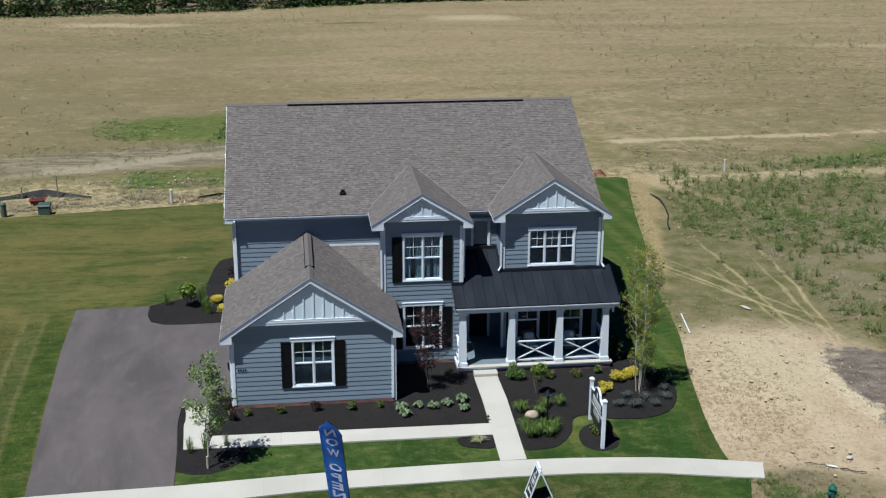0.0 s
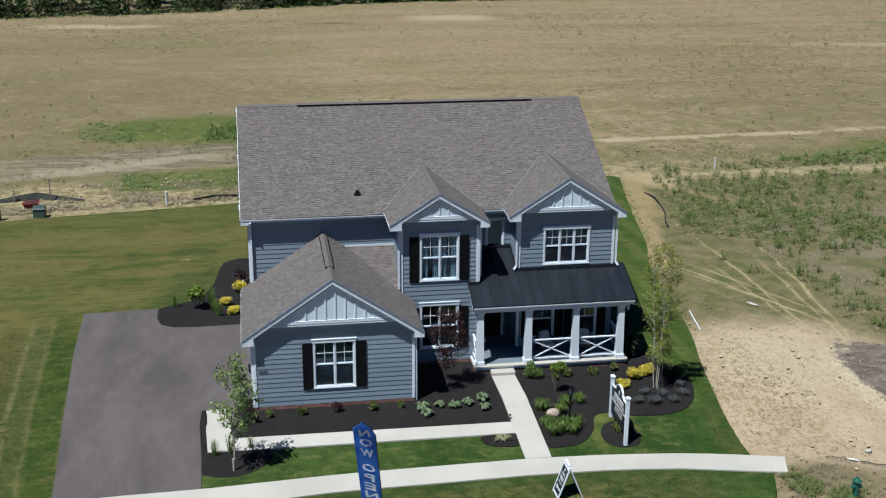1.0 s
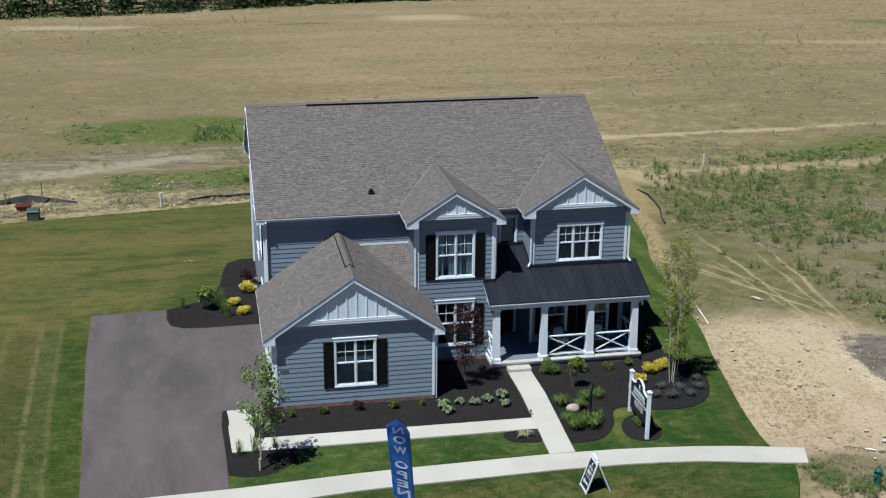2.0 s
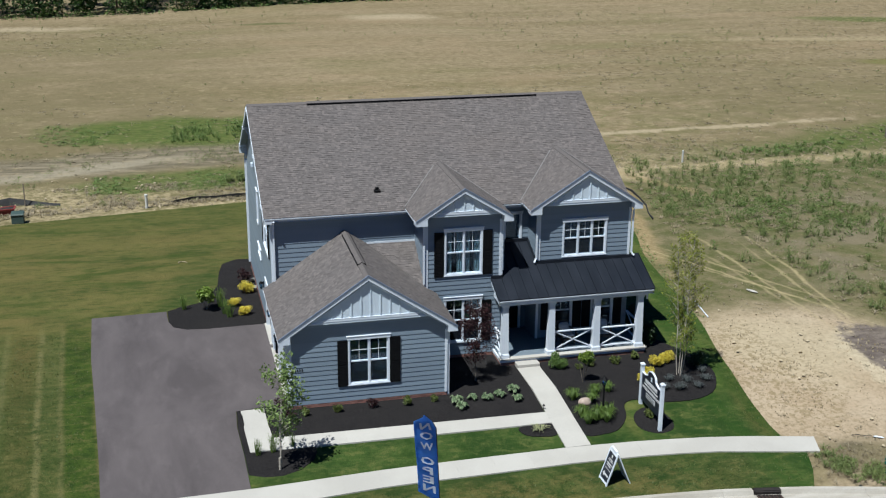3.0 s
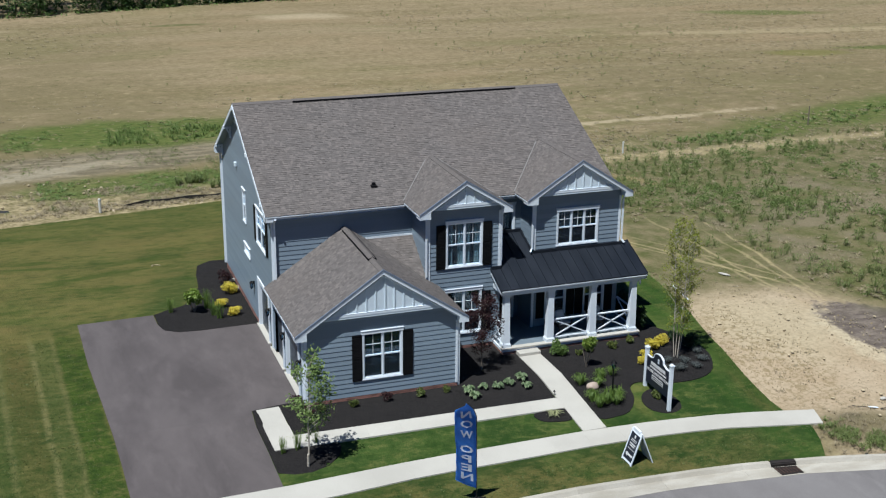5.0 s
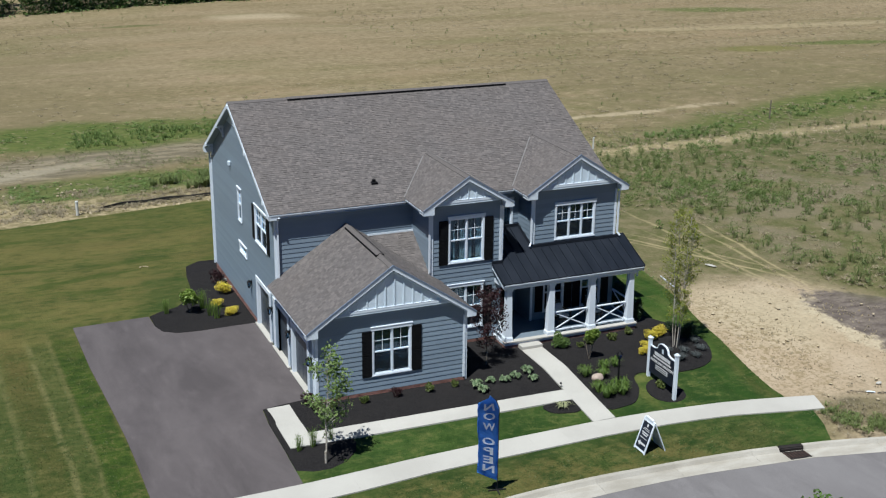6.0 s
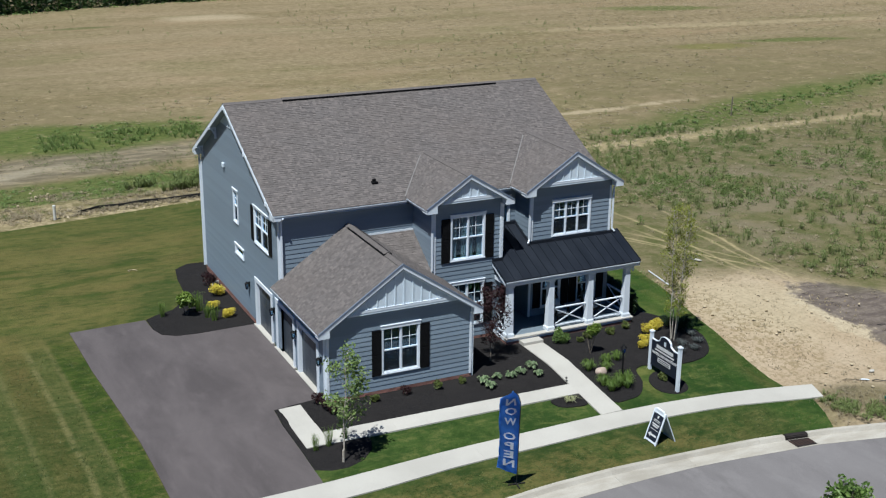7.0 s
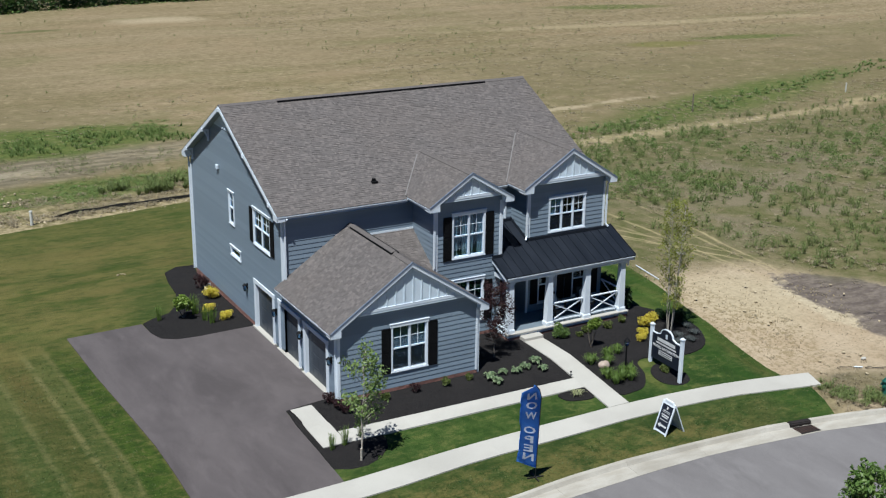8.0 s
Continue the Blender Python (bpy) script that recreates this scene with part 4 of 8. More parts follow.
def board(at, u0, u1, d0, d1, z0, z1, name="corner_board", mat=None, label=""):
    bm = bmesh.new()
    slabs(bm, at, u0, u1, d0, d1, z0, z1)
    return part(name, bevel(bm, 0.004), mat or TRIM, house, label)


def downspout(pts, name="downspout"):
    bm = bmesh.new()
    for a, b in zip(pts, pts[1:]):
        bar(bm, a, b, 0.07, 0.055)
    return part(name, bm, TRIM, house, "white rainwater pipe")


# walls
f_gar, f_main, f_mid, f_bay = face_front(GAR_F), face_front(FRONT), face_front(MID["front"]), face_front(BAY["front"])
f_left, f_bay_l, f_mid_l, f_mid_r = face_left(LEFT), face_left(BAY["x0"]), face_left(MID["x0"]), face_right(MID["x1"])


def roof_under(y):
    return (EAVE_Z + SLOPE_F * (y - EAVE_F) if y < RIDGE_Y else EAVE_Z + SLOPE_B * (EAVE_B - y)) - 0.22


def gable_under(g, drop=0.22):
    s0, s1 = (g["pz"] - g["ez"]) / (g["peak"] - g["ex0"]), (g["pz"] - g["ez"]) / (g["ex1"] - g["peak"])
    return lambda u: g["pz"] - drop - (s0 * (g["peak"] - u) if u < g["peak"] else s1 * (u - g["peak"]))


# garage wing, street side
h = [window(f_gar, -0.49, 1.08, 0.79, 2.77, blind=True)]
clad_wall(f_gar, LEFT, GAR_R, 0.16, gable_under(GAR), h, "front wall of the garage wing in lapped blue-grey planks", (GAR["peak"],))
shutter(f_gar, -0.88, -0.50, 0.77, 2.61)
shutter(f_gar, 1.09, 1.48, 0.77, 2.61)
board(f_gar, LEFT - 0.03, LEFT + 0.07, 0.0, 0.045, 0.16, 2.74)
board(f_gar, GAR_R - 0.07, GAR_R + 0.03, 0.0, 0.045, 0.16, 2.74)
# garage side with three doors, and the long gable end behind it
DOORS = ((46.86, 49.18), (44.14, 46.44), (41.45, 43.82))
side_holes = [(a + 0.1, b - 0.1, 0.0, 2.06) for a, b in DOORS]
side_holes.append(window(f_left, 47.05, 48.98, 3.80, 5.46, head=0.11))
side_holes.append(window(f_left, 51.30, 51.98, 3.88, 5.42, units=1, bars=1, head=0.10))
side_holes.append(window(f_left, 50.68, 51.96, 2.42, 2.92, units=1, grid=False, head=0.10))
shutter(f_left, 46.66, 47.04, 3.84, 5.34)
shutter(f_left, 48.99, 49.37, 3.84, 5.34)


clad_wall(f_left, FRONT, BACK, 0.0, roof_under, [h for h in side_holes if h[0] > FRONT], "long gable wall in lapped blue-grey planks", (RIDGE_Y,), first=0.16, course=0.14)
clad_wall(f_left, GAR_F + 0.0, FRONT, 0.0, lambda y: 2.70, [h for h in side_holes if h[1] < FRONT + 0.7 and h[0] < FRONT], "garage side wall in lapped blue-grey planks", first=0.16, course=0.14)
# main front, the two bays and the recess between them
clad_wall(f_main, LEFT, MID["x0"], 0.0, lambda u: 5.80, [], "upper front wall in lapped blue-grey planks", first=2.85)
gap_hole = window(f_main, 6.93, 7.72, 4.12, 5.52, units=1, grid=False, head=0.12)
clad_wall(f_main, MID["x1"], BAY["x0"], 0.3, lambda u: 5.80, [gap_hole, (6.78, 7.78, 0.3, 2.50)], "recessed wall over the entrance", first=2.85)
mid_holes = [window(f_mid, 3.94, 5.51, 3.60, 5.60, curtain=True), window(f_mid, 3.95, 5.51, 0.70, 2.70)]
clad_wall(f_mid, MID["x0"], MID["x1"], 0.16, gable_under(MID), mid_holes, "front of the middle bay in lapped blue-grey planks", (MID["peak"],))
for z0, z1 in ((3.57, 5.44), (0.70, 2.47)):
    shutter(f_mid, 3.53, 3.91, z0, z1)
    shutter(f_mid, 5.52, 5.90, z0, z1)
bay_holes = [window(f_bay, 9.06, 10.98, 3.83, 5.48, units=3), window(f_bay, 8.62, 9.62, 0.62, 2.42, units=1), window(f_bay, 10.42, 11.42, 0.62, 2.42, units=1)]
clad_wall(f_bay, BAY["x0"], BAY["x1"], 0.16, gable_under(BAY), bay_holes, "front of the end bay in lapped blue-grey planks", (BAY["peak"],))
shutter(f_bay, 8.24, 8.61, 0.66, 2.36)
shutter(f_bay, 9.63, 10.00, 0.66, 2.36)
shutter(f_bay, 10.04, 10.41, 0.66, 2.36)
shutter(f_bay, 11.43, 11.80, 0.66, 2.36)
clad_wall(f_mid_l, MID["front"], FRONT, 2.6, lambda y: 5.82, [], "side of the middle bay", first=2.85)
clad_wall(f_mid_r, MID["front"], FRONT, 0.3, lambda y: 5.82, [], "side of the middle bay", first=0.3)
clad_wall(f_bay_l, BAY["front"], FRONT, 0.3, lambda y: 5.82, [], "side of the end bay", first=0.3)
clad_wall(face_right(RIGHT), BAY["front"], BACK, 0.0, lambda y: 5.80 if y < FRONT else roof_under(y), [], "far gable wall in lapped blue-grey planks", (FRONT, RIDGE_Y), first=0.16, course=0.14)
clad_wall(lambda u, d, z: (u, BACK + d, z), LEFT, RIGHT, 0.0, lambda u: 5.80, [], "rear wall", courses=False)
clad_wall(face_right(GAR_R), GAR_F, MID["front"], 0.0, lambda y: 2.70, [], "inner side of the garage wing", first=0.16)

# floors and partition inside, so that rooms end; dimness is in their colour
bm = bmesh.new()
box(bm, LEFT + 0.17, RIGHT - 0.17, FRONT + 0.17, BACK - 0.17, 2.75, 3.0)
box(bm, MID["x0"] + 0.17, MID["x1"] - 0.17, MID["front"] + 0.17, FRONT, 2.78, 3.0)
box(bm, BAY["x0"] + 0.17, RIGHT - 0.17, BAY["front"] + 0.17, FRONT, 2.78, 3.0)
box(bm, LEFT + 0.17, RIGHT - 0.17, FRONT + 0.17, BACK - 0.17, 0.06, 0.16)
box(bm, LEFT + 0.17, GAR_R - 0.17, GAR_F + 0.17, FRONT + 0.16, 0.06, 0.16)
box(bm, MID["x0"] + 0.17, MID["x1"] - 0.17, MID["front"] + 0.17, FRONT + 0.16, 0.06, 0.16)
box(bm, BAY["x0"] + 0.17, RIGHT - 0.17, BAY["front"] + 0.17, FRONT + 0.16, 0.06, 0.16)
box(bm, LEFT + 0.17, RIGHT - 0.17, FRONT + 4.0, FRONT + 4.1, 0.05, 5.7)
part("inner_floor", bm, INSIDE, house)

# white boards at the corners
for at, u, z0, z1 in ((f_main, LEFT, 2.9, 5.74), (f_mid, MID["x0"], 3.05, 5.85), (f_mid, MID["x1"] - 0.11, 3.3, 5.85), (f_bay, BAY["x0"], 0.3, 5.80), (f_bay, RIGHT - 0.11, 3.6, 5.80)):
    board(at, u, u + 0.10, 0.0, 0.045, z0, z1)
board(f_left, FRONT - 0.04, FRONT + 0.09, 0.0, 0.045, 2.95, 5.72)
board(f_left, BACK - 0.12, BACK + 0.04, 0.0, 0.045, 0.16, 5.40)
board(f_left, GAR_F - 0.04, GAR_F + 0.10, 0.0, 0.045, 0.16, 2.66)
board(f_bay_l, BAY["front"] - 0.04, BAY["front"] + 0.09, 0.0, 0.045, 3.6, 5.78)
board(f_mid_l, MID["front"] - 0.04, MID["front"] + 0.09, 0.0, 0.045, 3.25, 5.80)
board(f_mid_r, MID["front"] - 0.04, MID["front"] + 0.09, 0.0, 0.045, 3.3, 5.80)


# ---- roofs ----
def shingled(o, u, v, poly, label, name="roof", thick=0.17, step=0.12, seed=1):
    """One roof plane: a thick deck and lapped shingle tabs. poly: outline in metres along u (level) and v (up the slope)."""
    o, u, v = Vector(o), Vector(u).normalized(), Vector(v).normalized()
    n = u.cross(v).normalized()
    if n.z < 0:
        n = -n
    bm = bmesh.new()
    prism(bm, [o + u * p[0] + v * p[1] - n * 0.012 for p in poly], -n * thick)
    deck = part(name, bm, SOFFIT_SHADED, house, label)
    rng = random.Random(seed)

    def span(h):
        xs = []
        for a, b in zip(poly, poly[1:] + poly[:1]):
            if (a[1] - h) * (b[1] - h) < 0:
                xs.append(a[0] + (b[0] - a[0]) * (h - a[1]) / (b[1] - a[1]))
        return (min(xs), max(xs)) if len(xs) > 1 else None

    verts, faces = [], []
    top = max(p[1] for p in poly)
    k = 0
    while k * step < top - 0.02:
        s0, s1 = k * step, min((k + 1) * step, top)
        a, b = span(s0 + 0.002), span(s1 - 0.002)
        k += 1
        if not a:
            continue
        b = b or a
        w0, x = a[1] - a[0], 0.0
        x = -rng.random() * 0.3
        while x < w0:
            e = x + rng.uniform(0.07, 0.19)
            f0, f1 = max(0, x) / w0, min(w0, e) / w0
            x = e
            if f1 - f0 < 1e-4:
                continue
            l0, l1 = a[0] + (a[1] - a[0]) * f0, a[0] + (a[1] - a[0]) * f1
            h0, h1 = b[0] + (b[1] - b[0]) * f0, b[0] + (b[1] - b[0]) * f1
            t, j = rng.choice((0.006, 0.010, 0.018)), rng.uniform(0, 0.022)
            i = len(verts)
            verts += [o + u * l0 + v * (s0 - j) + n * t, o + u * l1 + v * (s0 - j) + n * t, o + u * h1 + v * s1 + n * 0.004, o + u * h0 + v * s1 + n * 0.004,
                      o + u * l0 + v * (s0 - j) - n * 0.011, o + u * l1 + v * (s0 - j) - n * 0.011]
            faces += [(i, i + 1, i + 2, i + 3), (i + 4, i + 5, i + 1, i), (i + 4, i, i + 3), (i + 5, i + 2, i + 1)]
    mesh_part("shingles", verts, faces, SHINGLE, deck, "weathered brown-grey asphalt shingles", kind="stuff")
    return deck


def slope_len(rise, run):
    return math.hypot(rise, run)


X0, X1 = -2.96, 12.32
rise = RIDGE_Z - EAVE_Z
lf, lb = slope_len(rise, RIDGE_Y - EAVE_F), slope_len(rise, EAVE_B - RIDGE_Y)
shingled((X0, EAVE_F, EAVE_Z), (1, 0, 0), (0, RIDGE_Y - EAVE_F, rise), [(0, 0), (X1 - X0, 0), (X1 - X0, lf), (0, lf)], "broad front slope of the main roof", seed=1)
shingled((X0, EAVE_B, EAVE_Z), (1, 0, 0), (0, RIDGE_Y - EAVE_B, rise), [(0, 0), (X1 - X0, 0), (X1 - X0, lb), (0, lb)], "rear slope of the main roof", seed=2)


def small_gable(g, back, seed, right_poly=None):
    """Two roof planes over a gabled bay, running back to the valley."""
    for ex, sg in ((g["ex0"], 1), (g["ex1"], -1)):
        run, r = abs(g["peak"] - ex), g["pz"] - g["ez"]
        ln = slope_len(r, run)
        cut = 1 - 0.16 / r
        end = back(g["pz"] - 0.16) - g["ry"]
        poly = [(0, 0), (back(g["ez"]) - g["ry"], 0), (end, ln * cut), (end, ln), (0, ln)]
        if right_poly and sg < 0:
            poly = right_poly(ln, run)
        shingled((ex, g["ry"], g["ez"]), (0, 1, 0), (sg * run, 0, r), poly, "slope of a small front gable", seed=seed + (sg > 0))


def on_main(z):
    return EAVE_F + (z - EAVE_Z) / SLOPE_F


small_gable(MID, on_main, 11)
small_gable(BAY, on_main, 21)


def garage_right(ln, run):
    return [(0, 0), (43.88 - GAR["ry"], 0), (43.88 - GAR["ry"], ln * (3.62 - 3.16) / run), (FRONT - GAR["ry"], ln * (3.62 - 1.10) / run), (FRONT - GAR["ry"], ln), (0, ln)]


small_gable(GAR, lambda z: FRONT, 31, garage_right)
# cricket between the garage ridge and the middle bay
cz, ct = 3.19, 4.55
shingled((1.10, 43.88, cz), (1, 0, 0), (0, FRONT - 43.88, ct - cz), [(2.06, 0), (2.06, slope_len(ct - cz, FRONT - 43.88)), (0, slope_len(ct - cz, FRONT - 43.88))], "small slope between garage ridge and bay", seed=41)
bm = bmesh.new()
box(bm, 1.15, 3.16, FRONT - 0.05, FRONT - 0.032, 4.53, 4.605)
part("flashing", bm, TRIM, house, "pale flashing strip")


def ridge_cap(a, b, w=0.15, drop=0.08, t=0.03, name="ridge_cap", mat=None, label=""):
    """A folded cap along a ridge from a to b."""
    a, b = Vector(a), Vector(b)
    d = (b - a).normalized()
    side = d.cross(Vector((0, 0, 1))).normalized()
    bm = bmesh.new()
    for s in (-1, 1):
        lo = side * s * w - Vector((0, 0, drop))
        up = Vector((0, 0, t))
        solid(bm, [a, b, b + lo, a + lo, a + up, b + up, b + lo + up, a + lo + up])
    return part(name, bm, mat or SHINGLE, house, label)


ridge_cap((X0, RIDGE_Y, RIDGE_Z + 0.005), (X1, RIDGE_Y, RIDGE_Z + 0.005))
ridge_cap((-0.35, RIDGE_Y, RIDGE_Z + 0.04), (10.1, RIDGE_Y, RIDGE_Z + 0.03), 0.16, 0.08, 0.018, "ridge_vent", SHINGLE, "raised shingled vent along the ridge")
bm = bmesh.new()
box(bm, -0.35, 10.1, RIDGE_Y - 0.20, RIDGE_Y - 0.15, RIDGE_Z - 0.10, RIDGE_Z - 0.008)
part("vent_slot", bm, BLACK, house)
ridge_cap((GAR["peak"], GAR["ry"], GAR["pz"]), (GAR["peak"], FRONT, GAR["pz"]), 0.14, 0.09)
ridge_cap((GAR["peak"], 41.75, GAR["pz"] + 0.04), (GAR["peak"], 45.45, GAR["pz"] + 0.04), 0.15, 0.10, 0.03, "ridge_vent", SHINGLE, "raised shingled vent along the ridge")
bm = bmesh.new()
for s in (-1, 1):
    box(bm, GAR["peak"] + s * 0.155 - 0.012, GAR["peak"] + s * 0.155 + 0.012, 41.75, 45.45, GAR["pz"] - 0.085, GAR["pz"] - 0.02)
box(bm, GAR["peak"] - 0.14, GAR["peak"] + 0.14, 41.73, 41.75, GAR["pz"] - 0.07, GAR["pz"] + 0.0)
part("vent_slot", bm, BLACK, house)
for g in (MID, BAY):
    ridge_cap((g["peak"], g["ry"], g["pz"]), (g["peak"], on_main(g["pz"] - 0.14), g["pz"]), 0.13, 0.08)
    for ex in (g["ex0"], g["ex1"]):
        # valley flashing lines
        a, b = Vector((ex, on_main(g["ez"]), g["ez"] + 0.03)), Vector((g["peak"], on_main(g["pz"]), g["pz"] + 0.03))
        b = a.lerp(b, 1 - 0.17 / (g["pz"] - g["ez"]))
        bm = bmesh.new()
        bar(bm, a, b, 0.045, 0.012)
        part("valley", bm, FLASHING, house)
# vent pipe on the front slope
bm = bmesh.new()
vy = 46.6
vz = EAVE_Z + SLOPE_F * (vy - EAVE_F)
box(bm, 1.64, 1.90, vy - 0.10, vy + 0.16, vz - 0.04, vz + 0.06)
box(bm, 1.70, 1.84, vy - 0.02, vy + 0.10, vz + 0.04, vz + 0.16)
part("roof_vent", bevel(bm, 0.015), BLACK, house, "small black roof vent")


def gutter(a, b, out):
    """A white K-shaped gutter along an eave; out: the level way it faces."""
    out = Vector(out)
    a, b = Vector(a) - out * 0.055 - Vector((0, 0, 0.012)), Vector(b) - out * 0.055 - Vector((0, 0, 0.012))
    bm = bmesh.new()
    prof = [(0, -0.085), (0.05, -0.085), (0.08, -0.035), (0.08, -0.005), (0.070, -0.005), (0.068, -0.035), (0.046, -0.072), (0.012, -0.072), (0.012, -0.01), (0, -0.01)]
    ends = [[bm.verts.new(p + out * q[0] + Vector((0, 0, q[1]))) for q in prof] for p in (a, b)]
    for i in range(len(prof)):
        j = (i + 1) % len(prof)
        bm.faces.new((ends[0][i], ends[0][j], ends[1][j], ends[1][i]))
    bm.faces.new(ends[0])
    bm.faces.new(ends[1][::-1])
    part("gutter", bm, TRIM, house, "white aluminium gutter")
    bm = bmesh.new()
    bar(bm, a - out * 0.02 - Vector((0, 0, 0.10)), b - out * 0.02 - Vector((0, 0, 0.08)), 0.03, 0.14)
    part("fascia", bm, TRIM, house)


gutter((X0 + 0.05, EAVE_F, EAVE_Z - 0.01), (MID["ex0"], EAVE_F, EAVE_Z - 0.01), (0, -1, 0))
gutter((MID["ex1"], EAVE_F, EAVE_Z - 0.01), (BAY["ex0"], EAVE_F, EAVE_Z - 0.01), (0, -1, 0))
gutter((X0 + 0.05, EAVE_B, EAVE_Z - 0.01), (X1 - 0.05, EAVE_B, EAVE_Z - 0.01), (0, 1, 0))
for g, y1 in ((MID, EAVE_F), (BAY, EAVE_F)):
    gutter((g["ex0"], g["ry"] + 0.05, g["ez"] - 0.01), (g["ex0"], y1, g["ez"] - 0.01), (-1, 0, 0))
    gutter((g["ex1"], g["ry"] + 0.05, g["ez"] - 0.01), (g["ex1"], y1, g["ez"] - 0.01), (1, 0, 0))
gutter((GAR["ex0"], GAR["ry"] + 0.05, GAR["ez"] - 0.01), (GAR["ex0"], FRONT - 0.05, GAR["ez"] - 0.01), (-1, 0, 0))
gutter((GAR["ex1"], GAR["ry"] + 0.05, GAR["ez"] - 0.01), (GAR["ex1"], 43.85, GAR["ez"] - 0.01), (1, 0, 0))


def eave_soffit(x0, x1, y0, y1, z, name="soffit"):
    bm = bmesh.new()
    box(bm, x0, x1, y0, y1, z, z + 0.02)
    part(name, bm, SOFFIT_SHADED, house)


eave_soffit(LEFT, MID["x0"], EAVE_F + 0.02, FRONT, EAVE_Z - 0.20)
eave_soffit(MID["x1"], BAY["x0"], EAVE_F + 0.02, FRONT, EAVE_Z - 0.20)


def gable_front(g, band_z, band_x0, band_x1, depth=0.17):
    """The proud gable face: pale boards with battens, a white band under them, white rakes and returns."""
    s0, s1 = (g["pz"] - g["ez"]) / (g["peak"] - g["ex0"]), (g["pz"] - g["ez"]) / (g["ex1"] - g["peak"])
    y = g["front"] - depth

    def under(x, drop):
        return g["pz"] - drop - (s0 * (g["peak"] - x) if x < g["peak"] else s1 * (x - g["peak"]))

    drop = 0.20
    xa, xb = g["peak"] - (g["pz"] - drop - band_z + 0.10) / s0, g["peak"] + (g["pz"] - drop - band_z + 0.10) / s1
    xa, xb = max(xa, g["ex0"] + 0.1), min(xb, g["ex1"] - 0.1)
    bm = bmesh.new()
    prism(bm, [(xa, y, band_z - 0.10), (xb, y, band_z - 0.10), (xb, y, under(xb, drop)), (g["peak"], y, under(g["peak"], drop)), (xa, y, under(xa, drop))], (0, depth - 0.035, 0))
    face = part("gable_face", bm, BATTEN, house, "pale grey board-and-batten gable")
    x = math.ceil(xa / 0.36) * 0.36
    while x < xb:
        top = under(x, drop)
        if top - band_z > 0.06:
            bm = bmesh.new()
            box(bm, x - 0.024, x + 0.024, y - 0.028, y + 0.001, band_z - 0.02, top)
            part("batten", bm, BATTEN, face)
        x += 0.36
    bm = bmesh.new()
    box(bm, band_x0, band_x1, y - 0.034, y + 0.001, band_z - 0.05, band_z + 0.05)
    box(bm, band_x0 - 0.02, band_x1 + 0.02, y - 0.040, y + 0.001, band_z + 0.05, band_z + 0.065)
    part("band", bevel(bm, 0.004), TRIM, house, "white band board")
    bm = bmesh.new()
    box(bm, xa, xb, y - 0.022, g["front"] - 0.03, band_z - 0.13, band_z - 0.05)
    part("frieze", bm, BATTEN, house)
    # rakes
    for ex, s in ((g["ex0"], s0), (g["ex1"], s1)):
        bm = bmesh.new()
        a, b = Vector((ex, g["ry"] - 0.015, g["ez"] - 0.015)), Vector((g["peak"], g["ry"] - 0.015, g["pz"] - 0.015))
        prism(bm, [a, b, b - Vector((0, 0, 0.15)), a - Vector((0, 0, 0.15))], (0, 0.035, 0))
        part("rake_board", bm, TRIM, house, "white rake board")
        # Upper edge strip; the shadow line over the rake is in its colour.
        bm = bmesh.new()
        a, b = Vector((ex, g["ry"] - 0.03, g["ez"] + 0.045)), Vector((g["peak"], g["ry"] - 0.03, g["pz"] + 0.045))
        prism(bm, [a, b, b - Vector((0, 0, 0.09)), a - Vector((0, 0, 0.09))], (0, 0.05, 0))
        part("drip_edge", bm, RAKE_SHADE, house, "drip edge greyed to stand in for rake shade")
        # boxed return at the eave
        wall_x = g["x0"] if ex < g["peak"] else g["x1"]
        lo, hi = min(ex, wall_x), max(ex, wall_x)
        bm = bmesh.new()
        zt = g["ez"] - 0.03
        if ex < g["peak"]:
            pts = [(lo, zt - 0.15), (hi + 0.02, zt - 0.15), (hi + 0.02, zt + s * (hi - lo) * 0.9), (lo, zt)]
        else:
            pts = [(lo - 0.02, zt - 0.15), (hi, zt - 0.15), (hi, zt), (lo - 0.02, zt + s * (hi - lo) * 0.9)]
        prism(bm, [(px, g["ry"] - 0.012, pz) for px, pz in pts], (0, g["front"] - g["ry"] + 0.1, 0))
        part("eave_return", bm, TRIM, house)


gable_front(GAR, 3.50, -1.40, 2.13)
gable_front(MID, 6.27, 3.84, 5.72, 0.25)
gable_front(BAY, 6.26, 8.78, 11.40, 0.27)

# rakes of the main roof over the side walls
for x, s in ((X0, -1), (X1, 1)):
    for ya, yb in ((EAVE_F, RIDGE_Y), (EAVE_B, RIDGE_Y)):
        bm = bmesh.new()
        a, b = Vector((x - 0.015, ya, EAVE_Z - 0.045)), Vector((x - 0.015, yb, RIDGE_Z - 0.045))
        prism(bm, [a, b, b - Vector((0, 0, 0.17)), a - Vector((0, 0, 0.17))], (0.03, 0, 0))
        part("rake_board", bm, TRIM, house, "white rake board")
    for y, e in ((EAVE_B, 1), (EAVE_F, -1)):
        bm = bmesh.new()
        w = LEFT if s < 0 else RIGHT
        yi = BACK if e > 0 else FRONT
        prism(bm, [(x - 0.01, y, EAVE_Z - 0.03), (x - 0.01, y, EAVE_Z - 0.24), (x - 0.01, yi - e * 0.10, EAVE_Z - 0.24), (x - 0.01, yi - e * 0.10, EAVE_Z + 0.10)], (w - x + 0.02, 0, 0))
        part("eave_return", bm, TRIM, house)
